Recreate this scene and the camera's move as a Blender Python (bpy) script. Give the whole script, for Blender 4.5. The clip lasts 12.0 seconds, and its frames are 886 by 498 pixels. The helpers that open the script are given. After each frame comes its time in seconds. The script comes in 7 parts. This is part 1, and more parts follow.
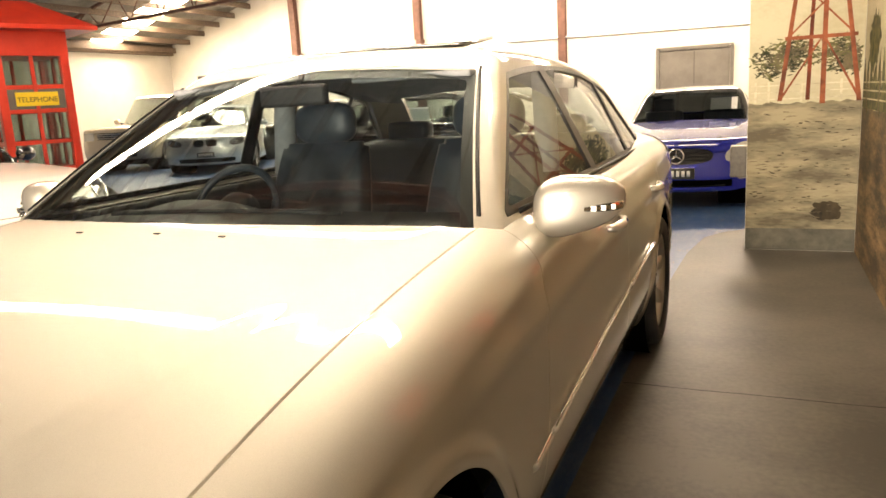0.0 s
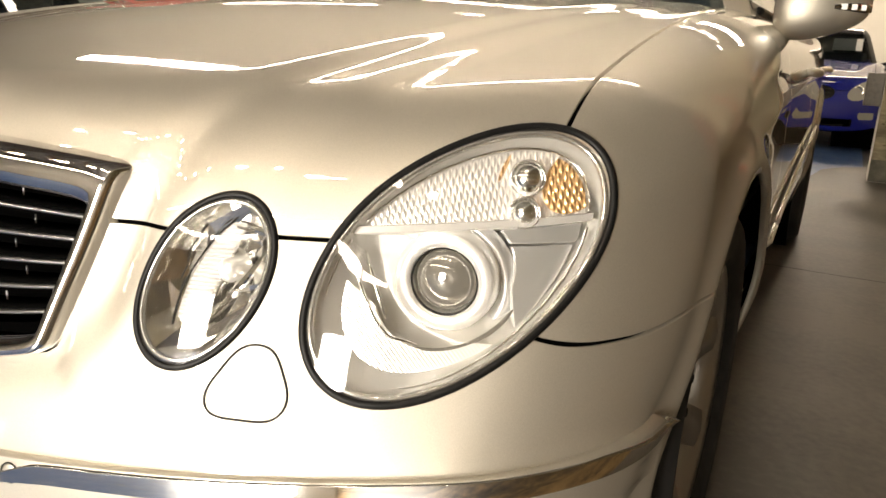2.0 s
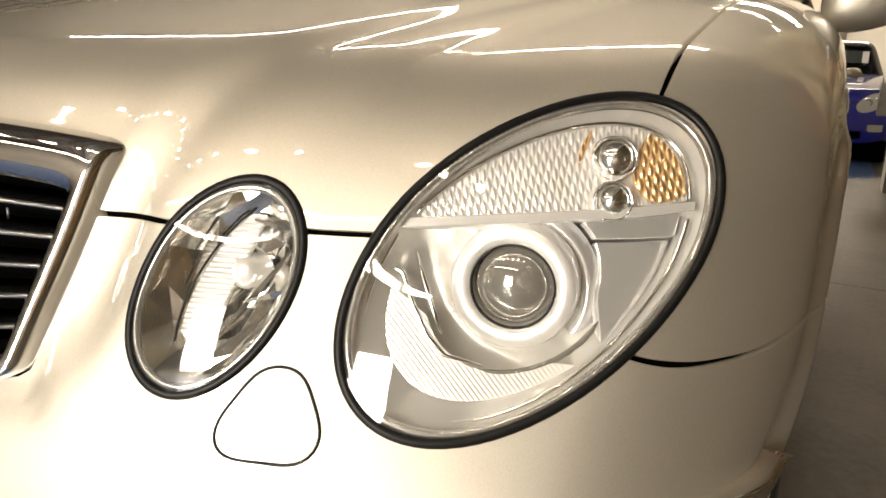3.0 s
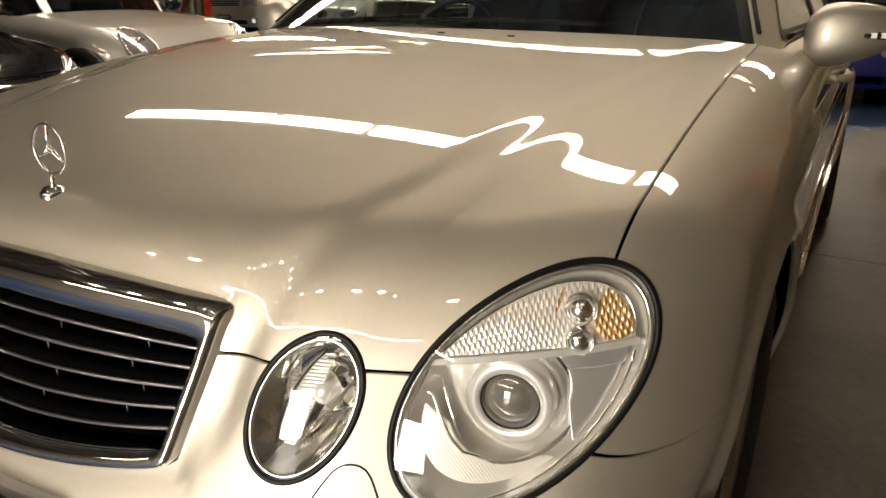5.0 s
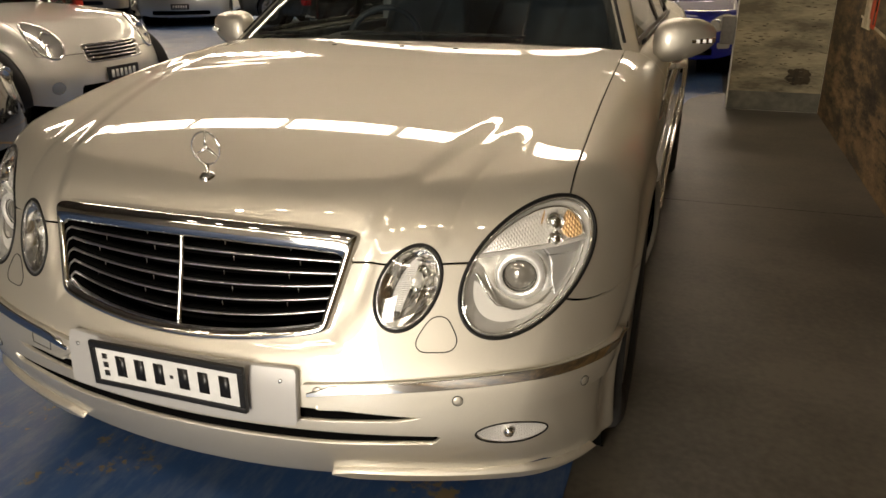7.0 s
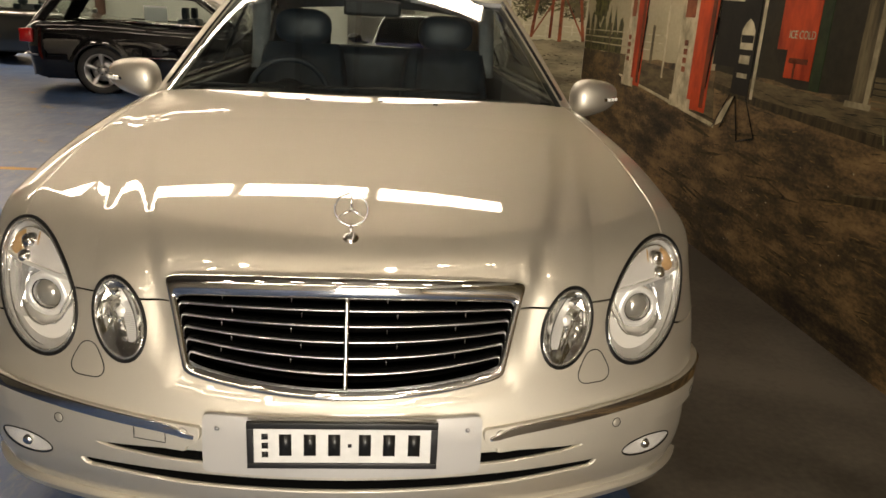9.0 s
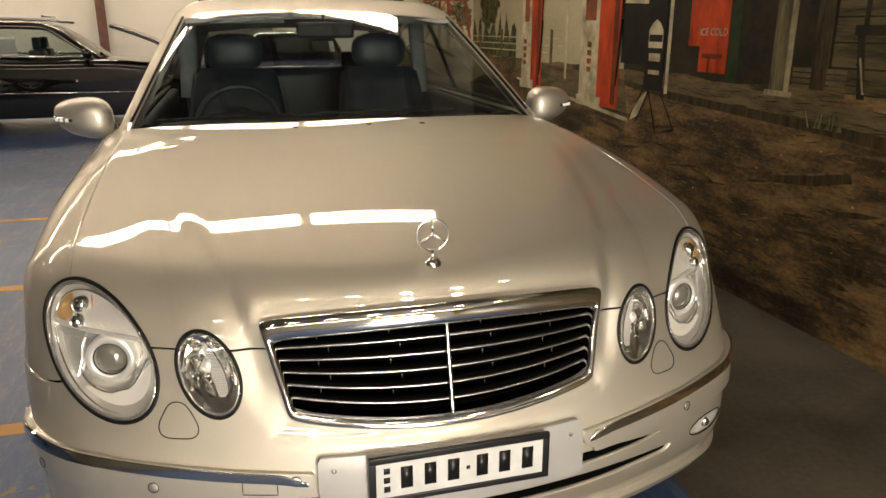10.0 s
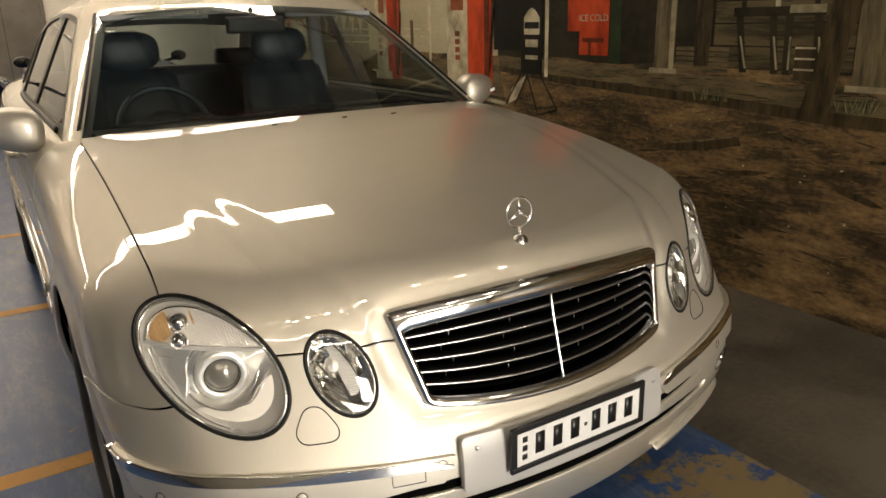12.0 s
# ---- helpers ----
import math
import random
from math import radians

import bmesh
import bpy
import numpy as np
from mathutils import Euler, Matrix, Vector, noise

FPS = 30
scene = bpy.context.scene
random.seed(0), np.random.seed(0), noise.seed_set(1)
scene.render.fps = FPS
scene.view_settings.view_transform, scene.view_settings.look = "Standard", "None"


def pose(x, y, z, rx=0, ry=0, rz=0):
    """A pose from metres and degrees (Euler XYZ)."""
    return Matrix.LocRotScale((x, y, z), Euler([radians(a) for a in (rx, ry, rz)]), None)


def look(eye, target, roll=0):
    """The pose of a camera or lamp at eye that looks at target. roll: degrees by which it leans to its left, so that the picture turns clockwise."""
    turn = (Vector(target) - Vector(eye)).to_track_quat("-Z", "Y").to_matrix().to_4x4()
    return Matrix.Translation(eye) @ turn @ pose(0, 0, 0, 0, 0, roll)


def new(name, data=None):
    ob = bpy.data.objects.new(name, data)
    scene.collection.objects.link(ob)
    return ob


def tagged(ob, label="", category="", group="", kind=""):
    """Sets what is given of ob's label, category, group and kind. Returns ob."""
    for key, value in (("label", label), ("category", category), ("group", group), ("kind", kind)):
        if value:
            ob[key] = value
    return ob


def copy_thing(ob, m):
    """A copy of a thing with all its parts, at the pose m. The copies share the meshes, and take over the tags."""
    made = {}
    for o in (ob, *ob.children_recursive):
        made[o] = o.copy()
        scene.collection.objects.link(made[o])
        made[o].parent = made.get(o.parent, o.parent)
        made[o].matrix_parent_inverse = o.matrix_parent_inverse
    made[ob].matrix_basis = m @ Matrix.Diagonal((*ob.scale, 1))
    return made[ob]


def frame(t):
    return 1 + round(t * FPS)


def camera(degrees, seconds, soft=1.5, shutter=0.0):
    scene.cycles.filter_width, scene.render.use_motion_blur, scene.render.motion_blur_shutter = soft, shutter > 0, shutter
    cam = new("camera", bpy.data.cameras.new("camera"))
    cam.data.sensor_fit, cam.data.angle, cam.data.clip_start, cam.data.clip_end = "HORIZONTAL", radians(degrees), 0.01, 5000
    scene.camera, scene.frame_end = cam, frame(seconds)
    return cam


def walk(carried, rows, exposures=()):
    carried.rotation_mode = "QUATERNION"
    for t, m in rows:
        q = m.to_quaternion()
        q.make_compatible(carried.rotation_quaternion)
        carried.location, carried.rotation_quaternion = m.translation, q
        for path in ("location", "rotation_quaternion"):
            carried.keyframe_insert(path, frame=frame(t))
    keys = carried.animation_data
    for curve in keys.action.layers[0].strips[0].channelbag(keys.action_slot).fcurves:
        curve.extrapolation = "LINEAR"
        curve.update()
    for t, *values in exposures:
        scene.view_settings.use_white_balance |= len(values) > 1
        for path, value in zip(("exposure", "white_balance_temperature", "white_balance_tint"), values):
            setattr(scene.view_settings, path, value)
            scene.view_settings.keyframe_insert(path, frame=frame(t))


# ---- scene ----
cam = camera(61.8, 12.0, soft=1.6)
PATH = [
    (0, (1.352, -0.046, 1.266), (0.565, 1.751, 0.875), -3.2),
    (0.4, (1.292, -0.185, 1.245), (0.496, 1.590, 0.778), -2.3),
    (0.8, (1.293, -0.309, 1.234), (0.409, 1.395, 0.674), -0.6),
    (1, (1.297, -0.351, 1.177), (0.334, 1.299, 0.585), -1.2),
    (1.5, (1.190, -0.373, 0.996), (0.231, 1.276, 0.394), 1.9),
    (2, (1.031, -0.340, 0.872), (0.129, 1.365, 0.342), 2.3),
    (2.5, (0.936, -0.283, 0.814), (0.035, 1.438, 0.337), 2.0),
    (4.5, (0.902, -0.218, 0.878), (-0.008, 1.462, 0.290), 2.3),
    (5, (1.007, -0.400, 1.091), (0.066, 1.239, 0.438), 0.0),
    (5.5, (1.106, -0.599, 1.180), (0.114, 0.966, 0.426), -1.1),
    (6, (1.187, -0.776, 1.224), (0.214, 0.824, 0.524), 0.3),
    (6.5, (1.157, -0.946, 1.253), (0.355, 0.769, 0.608), -0.6),
    (7, (1.016, -1.113, 1.258), (0.403, 0.649, 0.536), -0.4),
    (8.8, (0.161, -1.344, 1.310), (0.303, 0.547, 0.675), 1.3),
    (9, (0.070, -1.350, 1.298), (0.233, 0.550, 0.694), 3.1),
    (9.3, (-0.066, -1.319, 1.295), (0.183, 0.595, 0.769), 1.5),
    (9.5, (-0.182, -1.300, 1.310), (0.185, 0.598, 0.798), -0.8),
    (10, (-0.404, -1.293, 1.320), (0.116, 0.551, 0.745), -0.1),
    (10.5, (-0.649, -1.304, 1.342), (0.149, 0.430, 0.744), 1.2),
    (11, (-0.854, -1.238, 1.302), (-0.028, 0.484, 0.709), -0.8),
    (11.5, (-1.021, -1.087, 1.315), (-0.015, 0.536, 0.720), -1.7),
    (12, (-1.027, -1.087, 1.317), (-0.018, 0.534, 0.719), -1.5),
]
walk(cam, [(t, look(eye, target, roll)) for t, eye, target, roll in PATH],
     [(0, 1.6, 9300, 17), (0.5, 1.55, 9300, 17), (1.5, 0.85, 8800, 16), (2.5, 0.5, 8400, 15), (4.5, 0.0, 8700, 15), (5.5, -0.25, 8700, 15), (9, -0.08, 9000, 15), (12, -0.10, 8700, 14)])

# ---- light ----
world = bpy.data.worlds.new("sky")
scene.world = world
world.use_nodes = True
sky = world.node_tree.nodes.new("ShaderNodeTexSky")
sky.sky_type, sky.sun_disc, sky.sun_elevation, sky.sun_rotation = "NISHITA", False, radians(50), radians(200)
world.node_tree.links.new(sky.outputs[0], world.node_tree.nodes["Background"].inputs[0])
world.node_tree.nodes["Background"].inputs[1].default_value = 0.1
# daylight through the open roller door behind the camera
door_light = new("door_daylight", bpy.data.lights.new("door_daylight", "AREA"))
door_light.data.shape, door_light.data.size, door_light.data.size_y, door_light.data.energy = "RECTANGLE", 1.8, 2.1, 430
door_light.data.color = (0.86, 0.93, 1.0)
door_light.matrix_world = look((0.3, -6.6, 1.2), (0.3, 0, 1.2))

# ---- materials ----
def mat(name, color, rough=0.5, metal=0.0, **more):
    m = bpy.data.materials.new(name)
    m.use_nodes = True
    b = m.node_tree.nodes["Principled BSDF"]
    b.inputs["Base Color"].default_value = (*color, 1)
    b.inputs["Roughness"].default_value = rough
    b.inputs["Metallic"].default_value = metal
    for key, value in more.items():
        b.inputs[key.replace("_", " ")].default_value = value
    return m


def link(m, a, b):
    m.node_tree.links.new(a, b)


def node(m, kind, **values):
    n = m.node_tree.nodes.new(kind)
    for key, value in values.items():
        if key in ("operation", "blend_type", "data_type", "noise_dimensions", "voronoi_dimensions", "feature", "wave_type", "bands_direction", "noise_type"):
            setattr(n, key, value)
        else:
            n.inputs[key].default_value = value
    return n


def textured(m, low, high, scale, detail=6.0, stretch=(1, 1, 1), bump=0.0, fine=60.0, rough=None, mid=(0.35, 0.65)):
    """Blend two colours by noise at two scales, with fine relief."""
    b = m.node_tree.nodes["Principled BSDF"]
    co = node(m, "ShaderNodeTexCoord")
    mp = node(m, "ShaderNodeMapping")
    mp.inputs["Scale"].default_value = stretch
    link(m, co.outputs["Object"], mp.inputs["Vector"])
    n1 = node(m, "ShaderNodeTexNoise", Scale=scale, Detail=detail, Roughness=0.6)
    n2 = node(m, "ShaderNodeTexNoise", Scale=fine, Detail=3.0)
    link(m, mp.outputs[0], n1.inputs["Vector"])
    link(m, mp.outputs[0], n2.inputs["Vector"])
    add = node(m, "ShaderNodeMath", operation="MULTIPLY_ADD")
    add.inputs[1].default_value = 0.25
    link(m, n2.outputs[0], add.inputs[0])
    link(m, n1.outputs[0], add.inputs[2])
    ramp = node(m, "ShaderNodeValToRGB")
    ramp.color_ramp.elements[0].position, ramp.color_ramp.elements[1].position = mid[0] + 0.12, mid[1] + 0.12
    ramp.color_ramp.elements[0].color, ramp.color_ramp.elements[1].color = (*low, 1), (*high, 1)
    link(m, add.outputs[0], ramp.inputs[0])
    link(m, ramp.outputs[0], b.inputs["Base Color"])
    if rough:
        rr = node(m, "ShaderNodeMapRange")
        rr.inputs["To Min"].default_value, rr.inputs["To Max"].default_value = rough
        link(m, n1.outputs[0], rr.inputs[0])
        link(m, rr.outputs[0], b.inputs["Roughness"])
    if bump:
        bp = node(m, "ShaderNodeBump", Strength=bump, Distance=0.01)
        link(m, add.outputs[0], bp.inputs["Height"])
        link(m, bp.outputs[0], b.inputs["Normal"])
    return m


def car_paint(name, color, metal=0.6, rough=0.32, coat=1.0, spec=0.5):
    """Metallic flake base under a clear coat."""
    m = mat(name, color, rough, metal, Coat_Weight=coat, Coat_Roughness=0.015, Coat_IOR=1.75, Specular_IOR_Level=spec)
    co = node(m, "ShaderNodeTexCoord")
    v = node(m, "ShaderNodeTexNoise", Scale=900.0, Detail=1.0)
    link(m, co.outputs["Object"], v.inputs["Vector"])
    mix = node(m, "ShaderNodeMix", data_type="RGBA")
    mix.inputs[6].default_value = (*[c * 0.88 for c in color], 1)
    mix.inputs[7].default_value = (*[min(1, c * 1.12) for c in color], 1)
    link(m, v.outputs[0], mix.inputs[0])
    link(m, mix.outputs[2], m.node_tree.nodes["Principled BSDF"].inputs["Base Color"])
    return m


SILVER = car_paint("silver_gold_paint", (0.65, 0.61, 0.525), 0.90, 0.55)
BLACK_PAINT = car_paint("black_paint", (0.004, 0.004, 0.0045), 0.0, 0.3, spec=0.02)
BLUE_PAINT = car_paint("blue_paint", (0.006, 0.012, 0.20), 0.0, 0.4, spec=0.05)
PALE_PAINT = car_paint("pale_silver_paint", (0.74, 0.72, 0.67), 0.5, 0.40)
CREAM_PAINT = car_paint("champagne_paint", (0.55, 0.47, 0.36), 0.4, 0.35)
ICE_PAINT = car_paint("ice_silver_paint", (0.52, 0.56, 0.58), 0.6, 0.35)
CHROME = mat("chrome", (0.86, 0.85, 0.83), 0.06, 1.0)
SATIN = mat("satin_metal", (0.62, 0.62, 0.62), 0.28, 1.0)
ALLOY = mat("alloy_paint", (0.50, 0.49, 0.47), 0.32, 0.8, Coat_Weight=0.5, Coat_Roughness=0.1)
DARK = mat("dark_trim", (0.009, 0.009, 0.010), 0.5, Specular_IOR_Level=0.3)
GASKET = mat("black_rubber", (0.005, 0.005, 0.005), 0.45, Specular_IOR_Level=0.25)
# near-black without gloss: the shade inside openings, put into the colour
VOID = mat("painted_cavity_shade", (0.003, 0.003, 0.003), 0.9, Specular_IOR_Level=0.0)
TYRE = textured(mat("tyre_rubber", (0.018, 0.018, 0.018), 0.75), (0.012, 0.012, 0.012), (0.028, 0.026, 0.025), 8, bump=0.1)
LEATHER = textured(mat("charcoal_leather", (0.02, 0.022, 0.026), 0.45), (0.014, 0.022, 0.032), (0.034, 0.048, 0.064), 10, bump=0.15, fine=220)
CABIN = textured(mat("cabin_plastic", (0.03, 0.03, 0.032), 0.6), (0.02, 0.02, 0.022), (0.04, 0.04, 0.042), 9, bump=0.1, fine=300)
GREY_LINING = textured(mat("grey_lining", (0.30, 0.30, 0.30), 0.8), (0.24, 0.25, 0.26), (0.34, 0.34, 0.34), 9)


def glass(name, tint=(1, 1, 1), amount=0.12, rough=0.0):
    """Thin clear pane: mostly see-through, with a true surface gloss."""
    m = bpy.data.materials.new(name)
    m.use_nodes = True
    t = m.node_tree
    t.nodes.clear()
    out = t.nodes.new("ShaderNodeOutputMaterial")
    tr = t.nodes.new("ShaderNodeBsdfTransparent")
    tr.inputs[0].default_value = (*tint, 1)
    gl = t.nodes.new("ShaderNodeBsdfGlossy")
    gl.inputs["Roughness"].default_value = rough
    lw = t.nodes.new("ShaderNodeLayerWeight")
    lw.inputs[0].default_value = 0.5
    fr = t.nodes.new("ShaderNodeMath")
    fr.operation = "POWER"
    fr.inputs[1].default_value = 4.5
    t.links.new(lw.outputs["Facing"], fr.inputs[0])
    mr = t.nodes.new("ShaderNodeMath")
    mr.operation = "MULTIPLY_ADD"
    mr.inputs[1].default_value = 0.92
    mr.inputs[2].default_value = 0.055 + amount * 0.1
    mr.use_clamp = True
    mix = t.nodes.new("ShaderNodeMixShader")
    t.links.new(fr.outputs[0], mr.inputs[0])
    t.links.new(mr.outputs[0], mix.inputs[0])
    t.links.new(tr.outputs[0], mix.inputs[1])
    t.links.new(gl.outputs[0], mix.inputs[2])
    t.links.new(mix.outputs[0], out.inputs[0])
    return m


GLASS = glass("tinted_car_glass", (0.74, 0.81, 0.80), 1.0)
SIDE_GLASS = glass("side_car_glass", (0.70, 0.76, 0.74))
DARK_GLASS = glass("dark_car_glass", (0.30, 0.33, 0.33))
LENS = glass("clear_lamp_lens", (0.97, 0.97, 0.96), 0.3)
RED_LENS = mat("red_lens", (0.45, 0.01, 0.01), 0.15, 0.0, Coat_Weight=1.0)
WHITE = mat("white_enamel", (0.75, 0.75, 0.72), 0.4)
PAPER = textured(mat("white_paper", (0.8, 0.8, 0.78), 0.7), (0.76, 0.76, 0.74), (0.84, 0.84, 0.82), 6)
BLACK_ENAMEL = mat("black_enamel", (0.01, 0.01, 0.01), 0.35)
RED_BOOTH = textured(mat("red_enamel", (0.55, 0.03, 0.015), 0.35), (0.5, 0.025, 0.012), (0.6, 0.04, 0.02), 4, bump=0.05)
YELLOW = mat("yellow_sign", (0.75, 0.5, 0.03), 0.45)

# ---- mesh helpers ----
def part(name, bm, material, parent=None, label="", smooth=True):
    me = bpy.data.meshes.new(name)
    bm.to_mesh(me)
    bm.free()
    if smooth:
        me.shade_smooth()
    me.materials.append(material)
    ob = new(name, me)
    if parent:
        ob.parent = parent
    if label:
        tagged(ob, label)
    return ob


def thing(name, label, category, m=None, group="", kind=""):
    ob = new(name)
    ob.empty_display_size = 0.1
    if m is not None:
        ob.matrix_world = m
    return tagged(ob, label, category, group, kind)


def box(bm, lo, hi, bevel=0.0, m=None):
    c = [(a + b) / 2 for a, b in zip(lo, hi)]
    s = [abs(b - a) for a, b in zip(lo, hi)]
    r = bmesh.ops.create_cube(bm, size=1.0, matrix=(m or Matrix()) @ Matrix.Translation(c) @ Matrix.Diagonal((*s, 1)))
    if bevel:
        es = list({e for v in r["verts"] for e in v.link_edges})
        bmesh.ops.bevel(bm, geom=es, offset=bevel, segments=2, affect="EDGES", profile=0.7)
    return bm


def boxes(*pairs, bevel=0.0):
    bm = bmesh.new()
    for lo, hi in pairs:
        box(bm, lo, hi, bevel)
    return bm


def lathe(profile, steps=32, m=None, closed=False):
    """Turn a profile of (radius, height) about z."""
    bm = bmesh.new()
    rings = []
    for r, h in profile:
        rings.append([bm.verts.new((r * math.cos(2 * math.pi * i / steps), r * math.sin(2 * math.pi * i / steps), h)) for i in range(steps)])
    pairs = list(zip(rings, rings[1:])) + ([(rings[-1], rings[0])] if closed else [])
    for a, b in pairs:
        for i in range(steps):
            bm.faces.new((a[i], a[(i + 1) % steps], b[(i + 1) % steps], b[i]))
    if m is not None:
        bm.transform(m)
    bmesh.ops.recalc_face_normals(bm, faces=bm.faces)
    return bm


def tube(points, radius, closed=False, sides=8, bm=None, squash=1.0):
    """A round bar along a line of points. radius: one number or one a point."""
    bm = bm or bmesh.new()
    pts = [Vector(p) for p in points]
    n = len(pts)
    radii = [radius] * n if isinstance(radius, (int, float)) else list(radius)
    rings = []
    ref = None
    for i, p in enumerate(pts):
        a = pts[(i - 1) % n] if closed or i else pts[0]
        b = pts[(i + 1) % n] if closed or i < n - 1 else pts[-1]
        d = (b - a).normalized()
        if ref is None:
            ref = d.orthogonal().normalized()
        ref = (ref - d * ref.dot(d)).normalized()
        side = d.cross(ref)
        rings.append([bm.verts.new(p + radii[i] * (math.cos(2 * math.pi * k / sides) * ref + squash * math.sin(2 * math.pi * k / sides) * side)) for k in range(sides)])
    for i in range(n if closed else n - 1):
        a, b = rings[i], rings[(i + 1) % n]
        for k in range(sides):
            bm.faces.new((a[k], a[(k + 1) % sides], b[(k + 1) % sides], b[k]))
    if not closed:
        bm.faces.new(rings[0][::-1])
        bm.faces.new(rings[-1])
    bmesh.ops.recalc_face_normals(bm, faces=bm.faces)
    return bm


def spl(xs, ys):
    """Natural cubic spline through a few points, straight past its ends."""
    xs, ys = np.array(xs, float), np.array(ys, float)
    n = len(xs)
    h = np.diff(xs)
    A, r = np.eye(n), np.zeros(n)
    for i in range(1, n - 1):
        A[i, i - 1], A[i, i], A[i, i + 1] = h[i - 1], 2 * (h[i - 1] + h[i]), h[i]
        r[i] = 6 * ((ys[i + 1] - ys[i]) / h[i] - (ys[i] - ys[i - 1]) / h[i - 1])
    s = np.linalg.solve(A, r)

    def f(v):
        v = np.asarray(v, float)
        c = np.clip(v, xs[0], xs[-1])
        i = np.clip(np.searchsorted(xs, c) - 1, 0, n - 2)
        d, e, hh = xs[i + 1] - c, c - xs[i], h[i]
        y = (s[i] * d ** 3 + s[i + 1] * e ** 3) / (6 * hh) + (ys[i] / hh - s[i] * hh / 6) * d + (ys[i + 1] / hh - s[i + 1] * hh / 6) * e
        k0 = (ys[1] - ys[0]) / h[0] - h[0] * s[1] / 6
        k1 = (ys[-1] - ys[-2]) / h[-1] + h[-1] * s[-2] / 6
        return y + np.where(v < xs[0], (v - xs[0]) * k0, 0) + np.where(v > xs[-1], (v - xs[-1]) * k1, 0)
    return f


def sstep(a, b, v):
    t = np.clip((v - a) / (b - a), 0, 1)
    return t * t * (3 - 2 * t)


def rounded(fields, radii):
    """Intersection of half-spaces with round edges."""
    u = [np.maximum(f / r + 1, 0) for f, r in zip(fields, radii)]
    q = np.sqrt(sum(v * v for v in u))
    inner = np.max([f / r for f, r in zip(fields, radii)], axis=0)
    return (np.where(q > 0, q - 1, inner)) * min(radii)


def shell(f, xs, ys, zs, core, bottom=False):
    """Mesh of the surface f = 0, met by rays that leave a core box for the points of a larger box's grid."""
    nx, ny, nz = len(xs), len(ys), len(zs)
    ids, pts, quads = {}, [], []

    def at(i, j, k):
        key = (i, j, k)
        if key not in ids:
            ids[key] = len(pts)
            pts.append((xs[i], ys[j], zs[k]))
        return ids[key]
    for j in range(ny - 1):
        for i in range(nx - 1):
            quads.append((at(i, j, nz - 1), at(i + 1, j, nz - 1), at(i + 1, j + 1, nz - 1), at(i, j + 1, nz - 1)))
            if bottom:
                quads.append((at(i, j, 0), at(i, j + 1, 0), at(i + 1, j + 1, 0), at(i + 1, j, 0)))
    for k in range(nz - 1):
        for i in range(nx - 1):
            quads.append((at(i, 0, k), at(i + 1, 0, k), at(i + 1, 0, k + 1), at(i, 0, k + 1)))
            quads.append((at(i + 1, ny - 1, k), at(i, ny - 1, k), at(i, ny - 1, k + 1), at(i + 1, ny - 1, k + 1)))
        for j in range(ny - 1):
            quads.append((at(nx - 1, j, k), at(nx - 1, j + 1, k), at(nx - 1, j + 1, k + 1), at(nx - 1, j, k + 1)))
            quads.append((at(0, j + 1, k), at(0, j, k), at(0, j, k + 1), at(0, j + 1, k + 1)))
    P = np.array(pts)
    lo, hi = np.array(core[0]), np.array(core[1])
    O = np.clip(P, lo, hi)
    D = P - O
    a, b = np.zeros(len(P)), np.full(len(P), 1.6)
    for _ in range(34):
        m = (a + b) / 2
        inside = f(O + D * m[:, None]) < 0
        a, b = np.where(inside, m, a), np.where(inside, b, m)
    return O + D * a[:, None], quads


def normals(f, V, e=0.0015):
    g = np.stack([f(V + np.eye(3)[k] * e) - f(V - np.eye(3)[k] * e) for k in range(3)], 1)
    return g / np.maximum(np.linalg.norm(g, axis=1, keepdims=True), 1e-9)


def clip(mesh, field):
    """Keep the part of the mesh where field(V) <= 0, cut along the line field = 0."""
    V, faces = mesh
    if not len(faces):
        return mesh
    g = field(V)
    out, extra, cuts, keep = [], [], {}, {}
    pts = []

    def keepv(i):
        if i not in keep:
            keep[i] = len(pts)
            pts.append(V[i])
        return keep[i]

    def cut(i, j):
        key = (min(i, j), max(i, j))
        if key not in cuts:
            t = g[key[0]] / (g[key[0]] - g[key[1]])
            cuts[key] = len(pts)
            pts.append(V[key[0]] * (1 - t) + V[key[1]] * t)
        return cuts[key]
    neg = g <= 0
    for fc in faces:
        s = [neg[i] for i in fc]
        if all(s):
            out.append(tuple(keepv(i) for i in fc))
        elif any(s):
            poly = []
            for n, i in enumerate(fc):
                j = fc[(n + 1) % len(fc)]
                if neg[i]:
                    poly.append(keepv(i))
                if neg[i] != neg[j]:
                    poly.append(cut(i, j))
            if len(poly) > 2:
                out.append(tuple(poly))
    return np.array(pts).reshape(-1, 3), out


